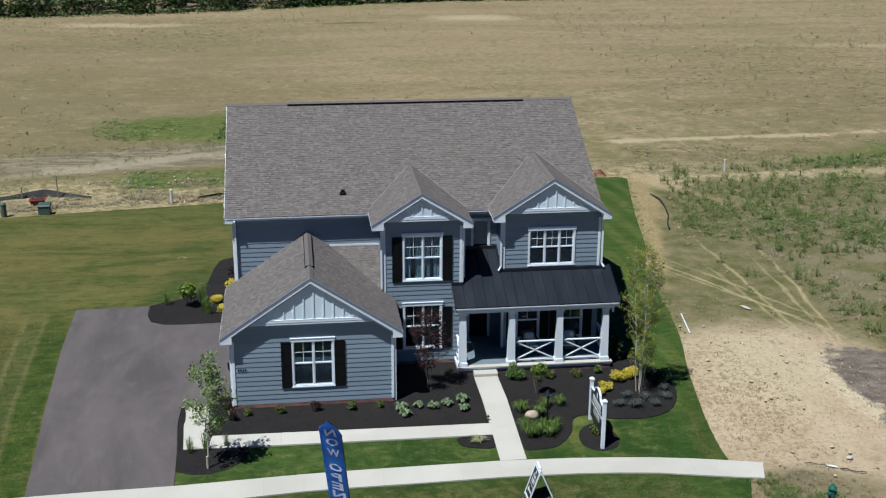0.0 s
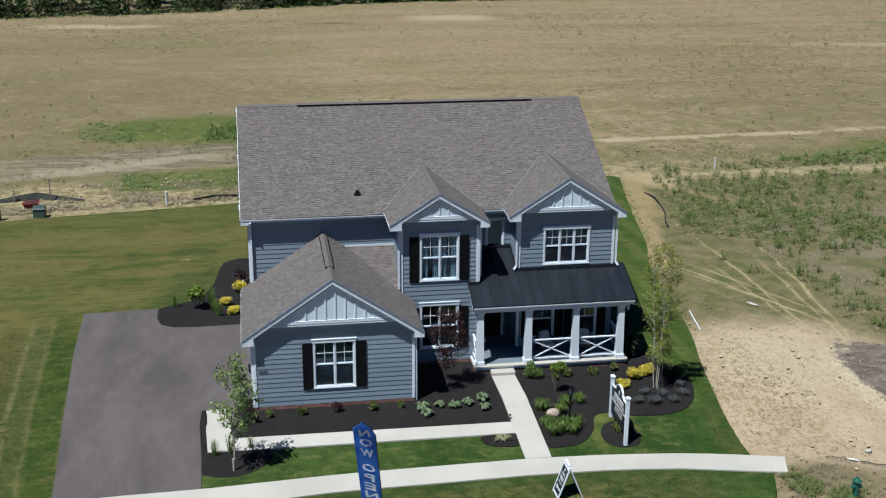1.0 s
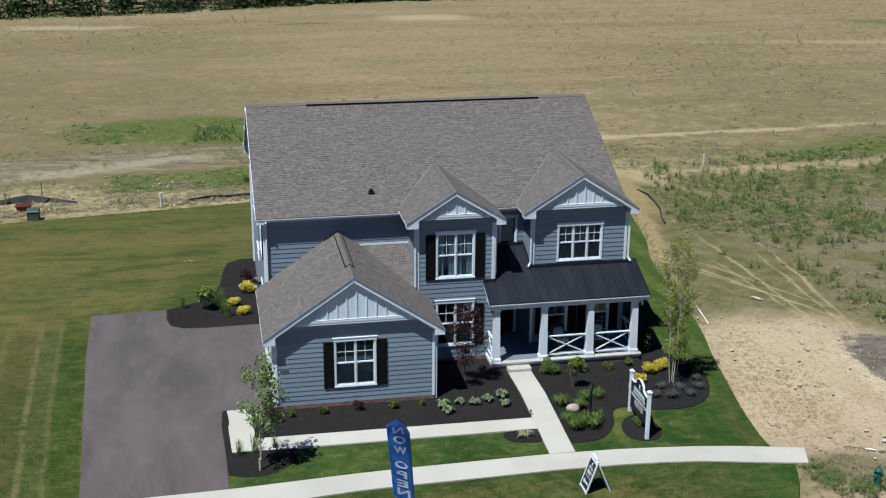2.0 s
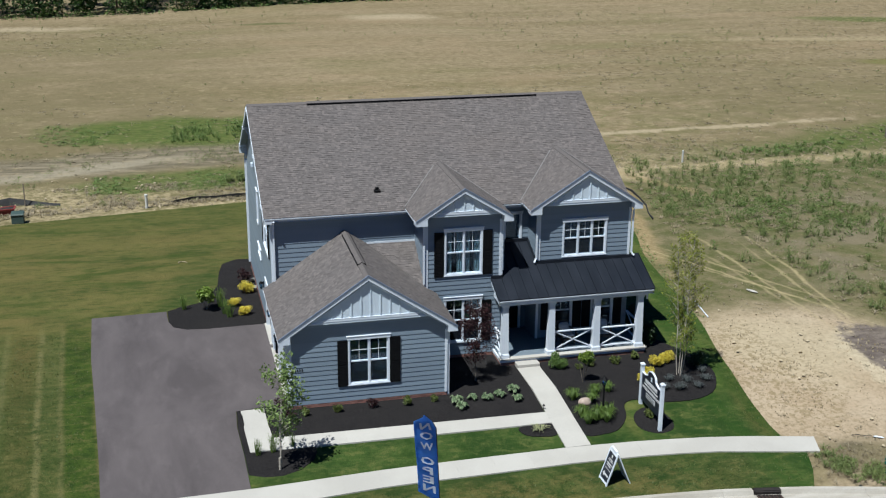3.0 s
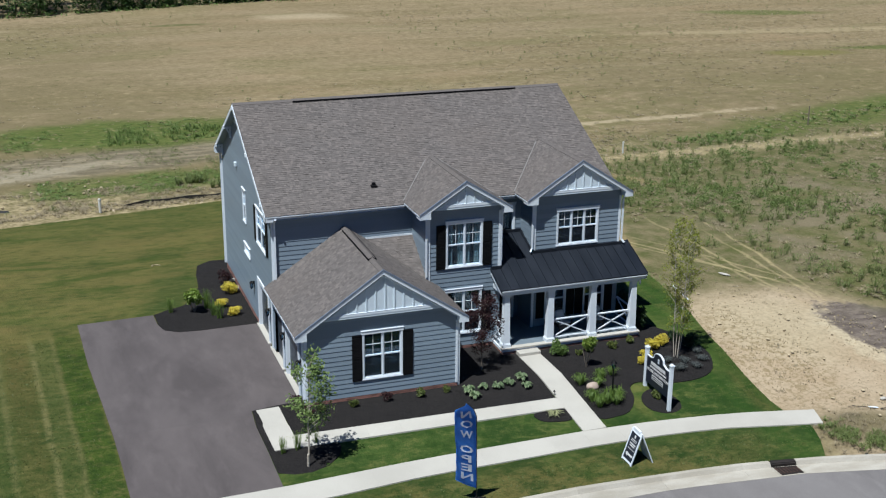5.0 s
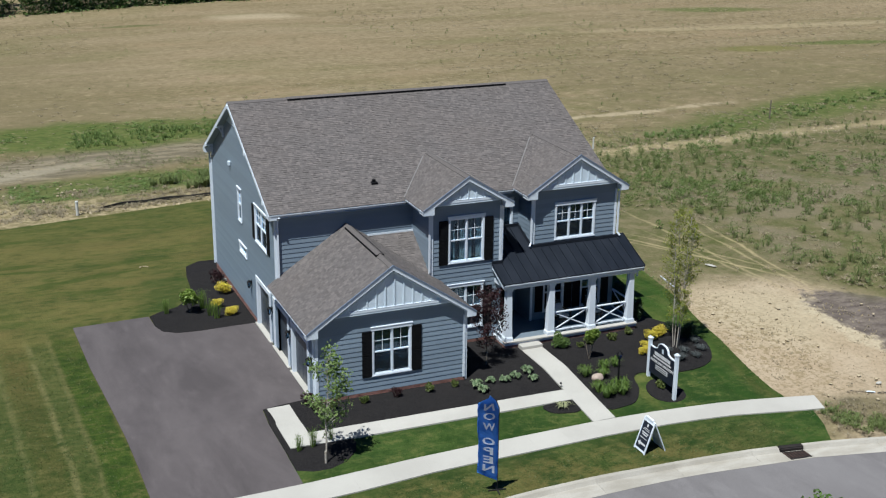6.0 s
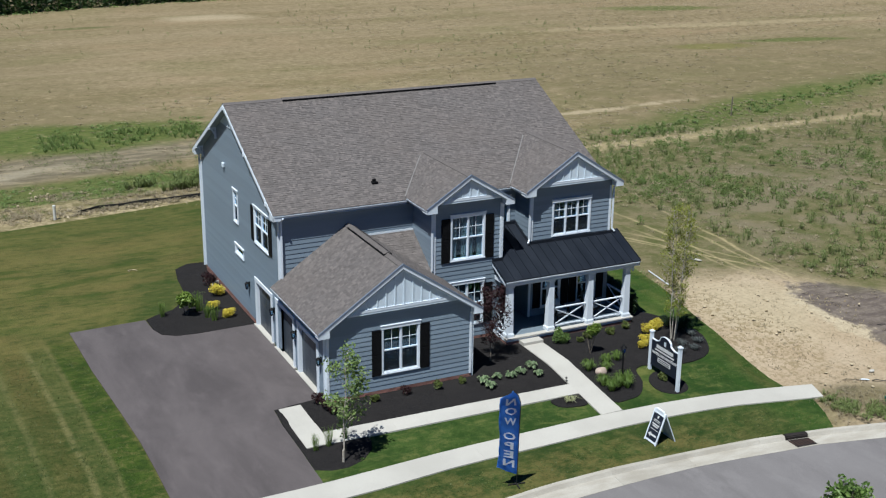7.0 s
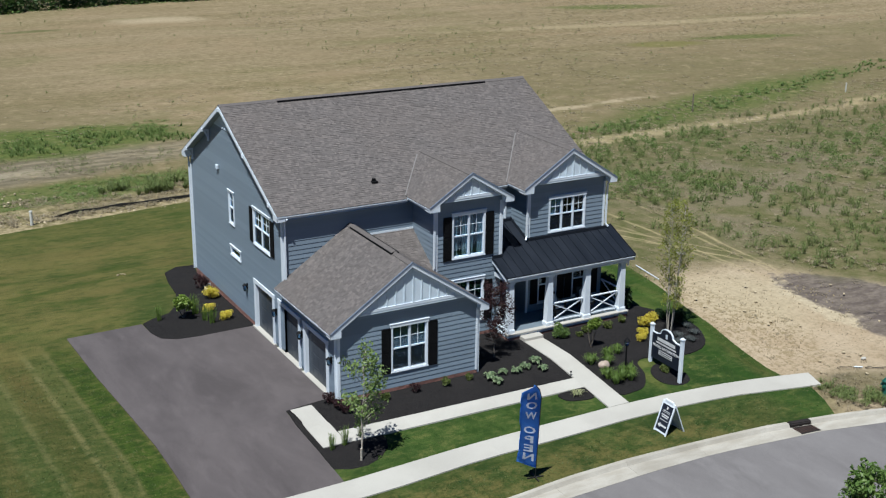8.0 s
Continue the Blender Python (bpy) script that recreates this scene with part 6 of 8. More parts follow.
# ---- feather flag ----
def feather_flag():
    base = Vector((1.30, 33.32, -0.53))
    t = thing("feather_flag", base, "blue feather flag lettered in white on a leaning pole", "flag")
    pole = [base, Vector((1.22, 33.15, 0.4)), Vector((1.11, 32.93, 1.6)), Vector((1.00, 32.70, 2.80)), Vector((0.82, 32.56, 3.18)), Vector((0.55, 32.43, 3.46))]
    bm = bmesh.new()
    for a, b in zip(pole, pole[1:]):
        rod(bm, a, b, 0.016, 0.014, 6)
    part("pole", bm, STEEL, t)
    bm = bmesh.new()
    bar(bm, base + Vector((-0.30, 0.05, 0.03)), base + Vector((0.30, -0.05, 0.03)), 0.04, 0.03)
    bar(bm, base + Vector((-0.05, -0.30, 0.03)), base + Vector((0.05, 0.30, 0.03)), 0.04, 0.03)
    part("foot", bm, STEEL, t)

    def edge(z):
        zs = [p.z for p in pole]
        return Vector([np.interp(z, zs, [p[i] for p in pole]) for i in range(3)])

    def left(z):
        if z > 3.10:
            k = (3.46 - z) / 0.36
            return edge(3.46).lerp(Vector((0.30, 32.80, 3.08)), k)
        k = (3.08 - z) / 2.9
        return Vector((0.30, 32.80, 3.08)).lerp(Vector((0.60, 33.38, 0.20)), k)

    rows, cols = 34, 8
    grid = []
    for i in range(rows + 1):
        k = i / rows
        row = []
        for j in range(cols + 1):
            f = j / cols
            zr, zl = 3.45 - k * 3.55, 3.45 - k * 3.25
            p = edge(max(zr, -0.1)).lerp(left(max(zl, 0.2)), f)
            p.y += 0.05 * math.sin(f * 5 + k * 9) * f + 0.022 * math.sin(k * 23 + f * 4) * f + 0.010 * math.sin(k * 47 - f * 9) * f
            row.append(p)
        grid.append(row)
    bm = bmesh.new()
    vs = [[bm.verts.new(p) for p in row] for row in grid]
    for a, b in zip(vs, vs[1:]):
        for j in range(cols):
            if (a[j].co - a[j + 1].co).length > 1e-4:
                bm.faces.new((a[j], a[j + 1], b[j + 1], b[j]))
            else:
                bm.faces.new((a[j], b[j + 1], b[j]))
    bmesh.ops.solidify(bm, geom=list(bm.faces), thickness=0.006)
    cloth = part("cloth", bm, FLAG_BLUE, t, "sky-blue printed cloth", smooth=True)

    def surface(f, k):
        """A point of the cloth: f across from the pole, k down from the top."""
        k, f = min(max(k, 0), 0.999) * rows, min(max(f, 0), 0.999) * cols
        i, j = int(k), int(f)
        a = grid[i][j].lerp(grid[i][j + 1], f - j)
        b = grid[i + 1][j].lerp(grid[i + 1][j + 1], f - j)
        return a.lerp(b, k - i)

    for ch, k, wide in zip("NOW OPEN", (0.165, 0.275, 0.395, None, 0.575, 0.685, 0.790, 0.895), (0.9, 1.0, 1.0, 0, 1.05, 1.0, 1.0, 1.05)):
        if k is None:
            continue
        ob = letters(ch, 0.40, Matrix.Identity(4), FLAG_WHITE, cloth, "letter", depth=0.0, bold=0.010)
        co = [v.co + ORIGIN[cloth] for v in ob.data.vertices]
        w, h = max(abs(c.x) for c in co), max(abs(c.y) for c in co)
        for v, c in zip(ob.data.vertices, co):
            p = surface(0.48 + 0.29 * wide * c.x / w, k - 0.047 * c.y / h)
            v.co = p + Vector((0, -0.016, 0)) - ORIGIN[cloth]


feather_flag()

# ---- garden lamp, boulder, drain, hydrant ----
lp = thing("garden_lamp", (8.66, 38.10, -0.27), "black post lamp among day lilies in the mulch bed", "lamp post")
bm = bmesh.new()
rod(bm, (8.66, 38.10, -0.30), (8.66, 38.10, 1.05), 0.040, 0.035, 10)
rod(bm, (8.66, 38.10, -0.28), (8.66, 38.10, -0.10), 0.065, 0.05, 10)
part("post", bm, BLACK, lp)
bm = bmesh.new()
rod(bm, (8.66, 38.10, 1.05), (8.66, 38.10, 1.25), 0.06, 0.10, 6)
part("lantern_glass", bm, GLASS, lp)
bm = bmesh.new()
rod(bm, (8.66, 38.10, 1.25), (8.66, 38.10, 1.38), 0.14, 0.02, 6)
rod(bm, (8.66, 38.10, 1.38), (8.66, 38.10, 1.44), 0.015, 0.008, 6)
for k in range(6):
    c, s = math.cos(k * math.pi / 3), math.sin(k * math.pi / 3)
    bar(bm, (8.66 + 0.062 * c, 38.10 + 0.062 * s, 1.04), (8.66 + 0.102 * c, 38.10 + 0.102 * s, 1.26), 0.014, 0.014)
part("lantern_cage", bm, BLACK, lp)

bm = bmesh.new()
bmesh.ops.create_icosphere(bm, subdivisions=3, radius=1)
for v in bm.verts:
    k = 1 + 0.16 * noise.noise(v.co * 1.4) + 0.05 * noise.noise(v.co * 4)
    v.co = Vector((v.co.x * 0.27 * k, v.co.y * 0.19 * k, max(v.co.z * 0.18 * k, -0.10)))
bm.transform(pose(8.28, 38.98, -0.05, 0, 0, 10))
tagged(part("boulder", bm, ROCK, smooth=True), "smooth pinkish boulder lying in the mulch", "boulder")

dr = thing("storm_drain", (12.3, 31.95, -0.62), "rust-brown iron storm drain set into the kerb", "storm drain")
bm = bmesh.new()
y0 = curve_y(CURB_BACK, 12.3)
bm2 = bmesh.new()
for i in range(7):
    x = 11.93 + i * 0.125
    ya, yb = curve_y(CURB_BACK, x) - 0.32, curve_y(GUTTER, x) + 0.12
    box(bm2, x - 0.022, x + 0.022, yb, ya, -0.645, -0.622)
part("grate", bm2, RUST, dr, "iron grate", kind="stuff")
# Solid plate; the darkness below the grate is put into its colour.
bm = bmesh.new()
solid(bm, [(x, curve_y(CURB_BACK, x) - 0.24 if far else curve_y(GUTTER, x) + 0.06, z) for z in (-0.70, -0.638) for x, far in ((11.90, False), (12.74, False), (12.74, True), (11.90, True))])
part("pit", bm, IRON, dr, "solid plate, dark in place of the unlit opening")
bm = bmesh.new()
prism(bm, [(11.87, curve_y(CURB_BACK, 11.87), -0.72), (11.87, curve_y(CURB_BACK, 11.87) - 0.20, -0.72), (11.87, curve_y(CURB_BACK, 11.87) - 0.20, -0.52), (11.87, curve_y(CURB_BACK, 11.87) - 0.12, -0.475), (11.87, curve_y(CURB_BACK, 11.87), -0.475)], (0.91, -0.15, 0))
part("hood", bevel(bm, 0.03, 2), IRON, dr, "dark cast hood")

hy = thing("hydrant", (17.05, 32.45, -0.55), "teal-green fire hydrant among weeds beside the kerb", "hydrant")
bm = bmesh.new()
rod(bm, (17.05, 32.45, -0.60), (17.05, 32.45, 0.02), 0.11, 0.10, 12)
rod(bm, (17.05, 32.45, 0.02), (17.05, 32.45, 0.06), 0.15, 0.15, 12)
part("barrel", bm, TEAL, hy)
bm = bmesh.new()
rod(bm, (17.05, 32.45, 0.06), (17.05, 32.45, 0.16), 0.13, 0.06, 12)
rod(bm, (17.05, 32.45, 0.16), (17.05, 32.45, 0.21), 0.025, 0.025, 6)
part("bonnet", bm, TEAL, hy)
for a in (90, 200, 340):
    c, s = math.cos(radians(a)), math.sin(radians(a))
    bm = bmesh.new()
    rod(bm, (17.05 + 0.08 * c, 32.45 + 0.08 * s, -0.14), (17.05 + 0.19 * c, 32.45 + 0.19 * s, -0.14), 0.06, 0.065, 10)
    part("outlet", bm, TEAL, hy)


# ---- utility things at the back of the lawn and in the plots ----
def stand_pipe(x, y, h, r=0.085):
    z = terr(x, y)
    t = thing("stand_pipe", (x, y, z), "pale plastic pipe standing up from the rough ground", "pipe", "stand pipes")
    bm = bmesh.new()
    rod(bm, (x, y, z - 0.2), (x, y, z + h), r, r, 10)
    part("pipe", bm, GALV, t)
    bm = bmesh.new()
    rod(bm, (x, y, z + h), (x, y, z + h + 0.07), r * 1.2, r * 1.1, 10)
    part("cap", bm, GALV, t)


stand_pipe(-7.63, 71.6, 0.72)
stand_pipe(28.74, 75.7, 0.72, 0.06)
stand_pipe(65.5, 80.4, 0.72, 0.06)

z = terr(-14.8, 69.7)
tb = thing("utility_box", (-14.8, 69.7, z), "dark green metal utility box at the lawn edge", "utility box")
bm = bmesh.new()
box(bm, -15.12, -14.44, 69.50, 70.02, z - 0.05, z + 0.48)
part("cabinet", bevel(bm, 0.03), GREEN_BOX, tb)
bm = bmesh.new()
solid(bm, [(-15.15, 69.46, z + 0.47), (-14.41, 69.46, z + 0.47), (-14.41, 70.06, z + 0.47), (-15.15, 70.06, z + 0.47), (-15.12, 69.51, z + 0.54), (-14.44, 69.51, z + 0.54), (-14.44, 70.03, z + 0.59), (-15.12, 70.03, z + 0.59)])
part("lid", bm, GREEN_BOX, tb)
z = terr(-17.0, 69.3)
ped = thing("cable_pedestal", (-17.0, 69.3, z), "teal round cable pedestal at the lawn edge", "pedestal")
bm = bmesh.new()
rod(bm, (-17.0, 69.3, z - 0.05), (-17.0, 69.3, z + 0.72), 0.17, 0.16, 12)
part("tube", bm, GREEN_BOX, ped)
bm = bmesh.new()
rod(bm, (-17.0, 69.3, z + 0.72), (-17.0, 69.3, z + 0.80), 0.19, 0.12, 12)
part("dome", bm, GREEN_BOX, ped)
# red trough and the black cloth strung on stakes behind it
z = terr(-15.6, 72.0)
tr = thing("red_trough", (-15.6, 72.0, z), "faded red plastic trough on the bare soil", "trough")
bm = bmesh.new()
solid(bm, [(-15.95, 71.85, z - 0.02), (-15.25, 71.80, z + 0.02), (-15.25, 72.2, z + 0.02), (-15.95, 72.2, z - 0.02), (-16.05, 71.78, z + 0.30), (-15.15, 71.72, z + 0.36), (-15.15, 72.28, z + 0.36), (-16.05, 72.28, z + 0.30)])
part("body", bm, RED, tr)
bm = bmesh.new()
for p, q in (((-16.08, 71.75, 0.31), (-15.12, 71.69, 0.37)), ((-15.12, 71.69, 0.37), (-15.12, 72.31, 0.37)), ((-15.12, 72.31, 0.37), (-16.08, 72.31, 0.31)), ((-16.08, 72.31, 0.31), (-16.08, 71.75, 0.31))):
    bar(bm, (p[0], p[1], z + p[2]), (q[0], q[1], z + q[2]), 0.05, 0.045)
part("rim", bm, RED, tr)
# Dark block filling the body up to the rim.
bm = bmesh.new()
solid(bm, [(-15.92, 71.86, z + 0.25), (-15.28, 71.82, z + 0.29), (-15.28, 72.2, z + 0.29), (-15.92, 72.2, z + 0.25), (-15.97, 71.83, z + 0.31), (-15.22, 71.78, z + 0.37), (-15.22, 72.22, z + 0.37), (-15.97, 72.22, z + 0.31)])
part("filling", bm, TARP, tr, "dark filling inside the trough")
fc = thing("silt_fence", (-15.6, 73.9, terr(-15.6, 73.9)), "low black silt cloth sagging between stakes", "silt fence")
pts = [(-19.5, 73.0, 0.05), (-17.9, 73.6, 0.12), (-16.6, 74.0, 0.26), (-15.7, 74.2, 0.36), (-15.0, 74.1, 0.27), (-14.2, 73.9, 0.14), (-13.3, 73.6, 0.06), (-12.7, 73.4, 0.03)]
bm = bmesh.new()
for a, b in zip(pts, pts[1:]):
    za, zb = terr(*a[:2]), terr(*b[:2])
    solid(bm, [(a[0], a[1], za - 0.1), (b[0], b[1], zb - 0.1), (b[0], b[1] + 0.3, zb - 0.1), (a[0], a[1] + 0.3, za - 0.1), (a[0], a[1] + 0.26, za + a[2]), (b[0], b[1] + 0.26, zb + b[2]), (b[0], b[1] + 0.3, zb + b[2]), (a[0], a[1] + 0.3, za + a[2])])
bmesh.ops.remove_doubles(bm, verts=bm.verts, dist=0.002)
part("cloth", bm, TARP, fc)
for x, y, hgt in ((-14.75, 73.9, 1.35), (-16.9, 73.9, 0.7)):
    bm = bmesh.new()
    zz = terr(x, y)
    bar(bm, (x, y, zz - 0.2), (x, y, zz + hgt), 0.06, 0.06)
    part("stake", bm, BARK, fc)
sf = thing("silt_fence", (20.7, 63, terr(20.7, 63)), "strip of dark silt cloth lying along bare soil", "silt fence")
pts = [(21.87, 70.0), (22.0, 68.4), (21.78, 66.6), (21.3, 64.4), (20.7, 62.6), (20.38, 61.2)]
bm = bmesh.new()
for i, (a, b) in enumerate(zip(pts, pts[1:])):
    za, zb = terr(*a), terr(*b)
    h0, h1 = 0.0 + 0.06 * (i % 2), 0.0 + 0.06 * ((i + 1) % 2)
    solid(bm, [(a[0] - 0.02, a[1], za - 0.1), (b[0] - 0.02, b[1], zb - 0.1), (b[0] + 0.02, b[1], zb - 0.1), (a[0] + 0.02, a[1], za - 0.1), (a[0], a[1], za + h0), (b[0], b[1], zb + h1), (b[0] + 0.05, b[1], zb + h1), (a[0] + 0.05, a[1], za + h0)])
part("cloth", bm, TARP, sf, kind="stuff")
sf = thing("silt_fence", (-2.6, 73.0, terr(-2.6, 73.0)), "low line of dark silt cloth behind the lawn", "silt fence")
pts = [(-6.2, 72.4), (-4.9, 72.97), (-3.5, 73.15), (-2.2, 73.2), (-0.9, 73.33), (0.9, 73.2), (2.4, 73.5)]
bm = bmesh.new()
for i, (a, b) in enumerate(zip(pts, pts[1:])):
    za, zb = terr(*a), terr(*b)
    h0, h1 = 0.10 + 0.08 * (i % 2), 0.10 + 0.08 * ((i + 1) % 2)
    solid(bm, [(a[0], a[1], za - 0.1), (b[0], b[1], zb - 0.1), (b[0], b[1] + 0.05, zb - 0.1), (a[0], a[1] + 0.05, za - 0.1), (a[0], a[1], za + h0), (b[0], b[1], zb + h1), (b[0], b[1] + 0.03, zb + h1), (a[0], a[1] + 0.03, za + h0)])
part("cloth", bm, TARP, sf, kind="stuff")
# white pipe and litter on the sand
bm = bmesh.new()
rod(bm, (16.86, 48.05, -0.02), (16.55, 45.85, -0.01), 0.026, 0.026, 8)
tagged(part("plastic_pipe", bm, TRIM), "white plastic pipe lying on the sand", "pipe")


def debris(x, y, sx, sy, sz, turn, mat, name, label):
    bm = bmesh.new()
    bmesh.ops.create_icosphere(bm, subdivisions=2, radius=1)
    for v in bm.verts:
        k = 1 + 0.35 * noise.noise(v.co * 1.7 + Vector((x, y, 0)))
        v.co = Vector((v.co.x * sx * k, v.co.y * sy * k, v.co.z * sz * k))
    bm.transform(pose(x, y, terr(x, y) + sz * 0.2, 0, 0, turn))
    tagged(part(name, bm, mat), label, "stone", "loose stones")


rng = random.Random(8)
debris(20.05, 48.5, 0.33, 0.09, 0.04, -62, CONCRETE, "stone", "pale broken slab lying on dry soil")
for _ in range(26):
    debris(rng.uniform(15.6, 23.5), rng.uniform(34, 47), rng.uniform(0.04, 0.10), rng.uniform(0.04, 0.09), rng.uniform(0.02, 0.05), rng.uniform(0, 180), CLOD, "stone", "small pale stone on the sandy ground")
for _ in range(22):
    debris(rng.uniform(-18, -6), rng.uniform(71.5, 80), rng.uniform(0.04, 0.10), rng.uniform(0.04, 0.10), rng.uniform(0.03, 0.07), rng.uniform(0, 180), CLOD, "stone", "pale stone in the rough ground behind the lawn")


# ---- porch furniture ----
def porch_chair(x, y, turn):
    t = thing("porch_chair", (0, 0, 0), "dark wicker armchair with a white cushion on the porch", "chair", "porch chairs")
    bm = bmesh.new()
    box(bm, -0.30, 0.30, -0.30, 0.28, 0.24, 0.36)
    part("seat", bevel(bm, 0.02), DARKWOOD, t)
    bm = bmesh.new()
    solid(bm, [(-0.30, 0.24, 0.34), (0.30, 0.24, 0.34), (0.30, 0.30, 0.34), (-0.30, 0.30, 0.34), (-0.28, 0.36, 0.90), (0.28, 0.36, 0.90), (0.28, 0.41, 0.90), (-0.28, 0.41, 0.90)])
    part("backrest", bevel(bm, 0.02), DARKWOOD, t)
    for s in (-1, 1):
        bm = bmesh.new()
        box(bm, s * 0.33 - 0.04, s * 0.33 + 0.04, -0.30, 0.30, 0.56, 0.61)
        box(bm, s * 0.33 - 0.03, s * 0.33 + 0.03, -0.28, -0.22, 0.30, 0.56)
        part("armrest", bm, DARKWOOD, t)
        for yy in (-0.26, 0.26):
            bm = bmesh.new()
            rod(bm, (s * 0.27, yy, 0.0), (s * 0.27, yy, 0.26), 0.025, 0.03, 8)
            part("leg", bm, DARKWOOD, t)
    bm = bmesh.new()
    box(bm, -0.26, 0.26, -0.28, 0.22, 0.36, 0.46)
    part("seat_cushion", bevel(bm, 0.03, 2), CLOTH, t)
    bm = bmesh.new()
    bmesh.ops.create_icosphere(bm, subdivisions=2, radius=1)
    for v in bm.verts:
        v.co = Vector((0.24 * math.copysign(abs(v.co.x) ** 0.6, v.co.x), 0.08 * v.co.y, 0.22 * math.copysign(abs(v.co.z) ** 0.6, v.co.z)))
    bm.transform(pose(0, 0.20, 0.64, -14, 0, 0))
    part("pillow", bm, CLOTH, t, "plump white pillow", smooth=True)
    t.matrix_basis = pose(x, y, PZ, 0, 0, turn)
    return t


ch = porch_chair(9.12, 43.75, 10)
copy_thing(ch, pose(10.70, 43.75, PZ, 0, 0, -12))
t = thing("bench", (6.75, 45.25, PZ), "low pale bench in the shade by the entrance", "bench")
bm = bmesh.new()
box(bm, 6.42, 6.74, 44.2, 45.4, 0.70, 0.76)
part("seat", bevel(bm, 0.01), CLOTH, t)
for y in (44.3, 45.3):
    bm = bmesh.new()
    box(bm, 6.45, 6.71, y - 0.03, y + 0.03, PZ, 0.70)
    part("leg", bm, DARKWOOD, t)

# ---- plants ----
def leaf_cloud(centres, size, rng, verts, faces, flat=0.35, long=1.5):
    """A small pointed leaf at each centre, turned at random; flat: how level they lie."""
    for c in centres:
        s = size * rng.uniform(0.6, 1.35)
        n = Vector((rng.gauss(0, 1), rng.gauss(0, 1), rng.gauss(0, 1) + flat * 3)).normalized()
        u = n.orthogonal().normalized()
        a = rng.uniform(0, 6.283)
        w = n.cross(u)
        u, w = u * math.cos(a) + w * math.sin(a), w * math.cos(a) - u * math.sin(a)
        i = len(verts)
        verts += [c - u * s * long / 2, c + w * s * 0.42 + n * s * 0.10, c + u * s * long / 2 - n * s * 0.12, c - w * s * 0.42 + n * s * 0.10]
        faces.append((i, i + 1, i + 2, i + 3))


def in_ball(rng, c, r, shell=0.0):
    while True:
        p = Vector((rng.uniform(-1, 1), rng.uniform(-1, 1), rng.uniform(-1, 1)))
        d = p.length
        if shell <= d <= 1:
            return Vector((c[0] + p.x * r[0], c[1] + p.y * r[1], c[2] + p.z * r[2]))


def blades(verts, faces, rng, at, n, height, spread, width=0.018, bend=0.5):
    """Arching grass blades from one crown."""
    for _ in range(n):
        a, h, s = rng.uniform(0, 6.283), height * rng.uniform(0.6, 1.1), spread * rng.uniform(0.4, 1.1)
        d = Vector((math.cos(a), math.sin(a), 0))
        side = Vector((-d.y, d.x, 0)) * width * rng.uniform(0.7, 1.3)
        b = Vector(at) + d * 0.04
        m = b + d * s * 0.45 + Vector((0, 0, h * (0.75 + 0.25 * (1 - bend))))
        e = b + d * s + Vector((0, 0, h * (1 - bend * 0.6)))
        i = len(verts)
        verts += [b - side, b + side, m + side * 0.8, m - side * 0.8, e]
        faces += [(i, i + 1, i + 2, i + 3), (i + 3, i + 2, i + 4)]


def shrub(name, label, category, group, r, h, n, size, mat, seed, stems=BARK, flat=0.3, lumps=9, open_base=0.0):
    """A leafy bush round the origin: lumpy leaf masses on a few stems."""
    rng = random.Random(seed)
    t = thing(name, (0, 0, 0), label, category, group)
    bm = bmesh.new()
    tips = []
    for k in range(5):
        a = k * 1.257 + rng.uniform(-0.4, 0.4)
        tip = (math.cos(a) * r * 0.5, math.sin(a) * r * 0.5, h * rng.uniform(0.45, 0.7))
        rod(bm, (0, 0, -0.05), tip, 0.014, 0.006, 5)
        tips.append(tip)
    part("stem", bm, stems, t)
    verts, faces = [], []
    cs = [(math.cos(a) * r * q, math.sin(a) * r * q, open_base * h + (h - open_base * h) * z) for a, q, z in ((rng.uniform(0, 6.283), rng.uniform(0.15, 0.62), rng.uniform(0.28, 0.74)) for _ in range(lumps))]
    for i in range(n):
        c = rng.choice(cs)
        q = in_ball(rng, c, (r * 0.45, r * 0.45, (h - open_base * h) * 0.28), 0.45)
        q.z = max(q.z, 0.02)
        leaf_cloud([q], size, rng, verts, faces, flat)
    mesh_part("foliage", verts, faces, mat, t, kind="stuff")
    return t


def put(src, spots, seed=0, lo=0.85, hi=1.15):
    """The first spot takes the plant itself, the others copies of it."""
    rng = random.Random(seed)
    for i, (x, y, *k) in enumerate(spots):
        s = (k[0] if k else 1.0) * rng.uniform(lo, hi)
        m = pose(x, y, terr(x, y) + 0.03, 0, 0, rng.uniform(0, 360)) @ Matrix.Diagonal((s, s, s * rng.uniform(0.92, 1.08), 1))
        if i == 0:
            first = m
        else:
            copy_thing(src, m)
    src.matrix_basis = first


def tuft(name, label, category, group, n, height, spread, mat, seed, width=0.02, bend=0.6):
    rng = random.Random(seed)
    t = thing(name, (0, 0, 0), label, category, group)
    v, f = [], []
    for _ in range(4):
        blades(v, f, rng, (rng.uniform(-0.08, 0.08), rng.uniform(-0.08, 0.08), 0), n // 4, height, spread, width, bend)
    mesh_part("foliage", v, f, mat, t, kind="stuff")
    return t


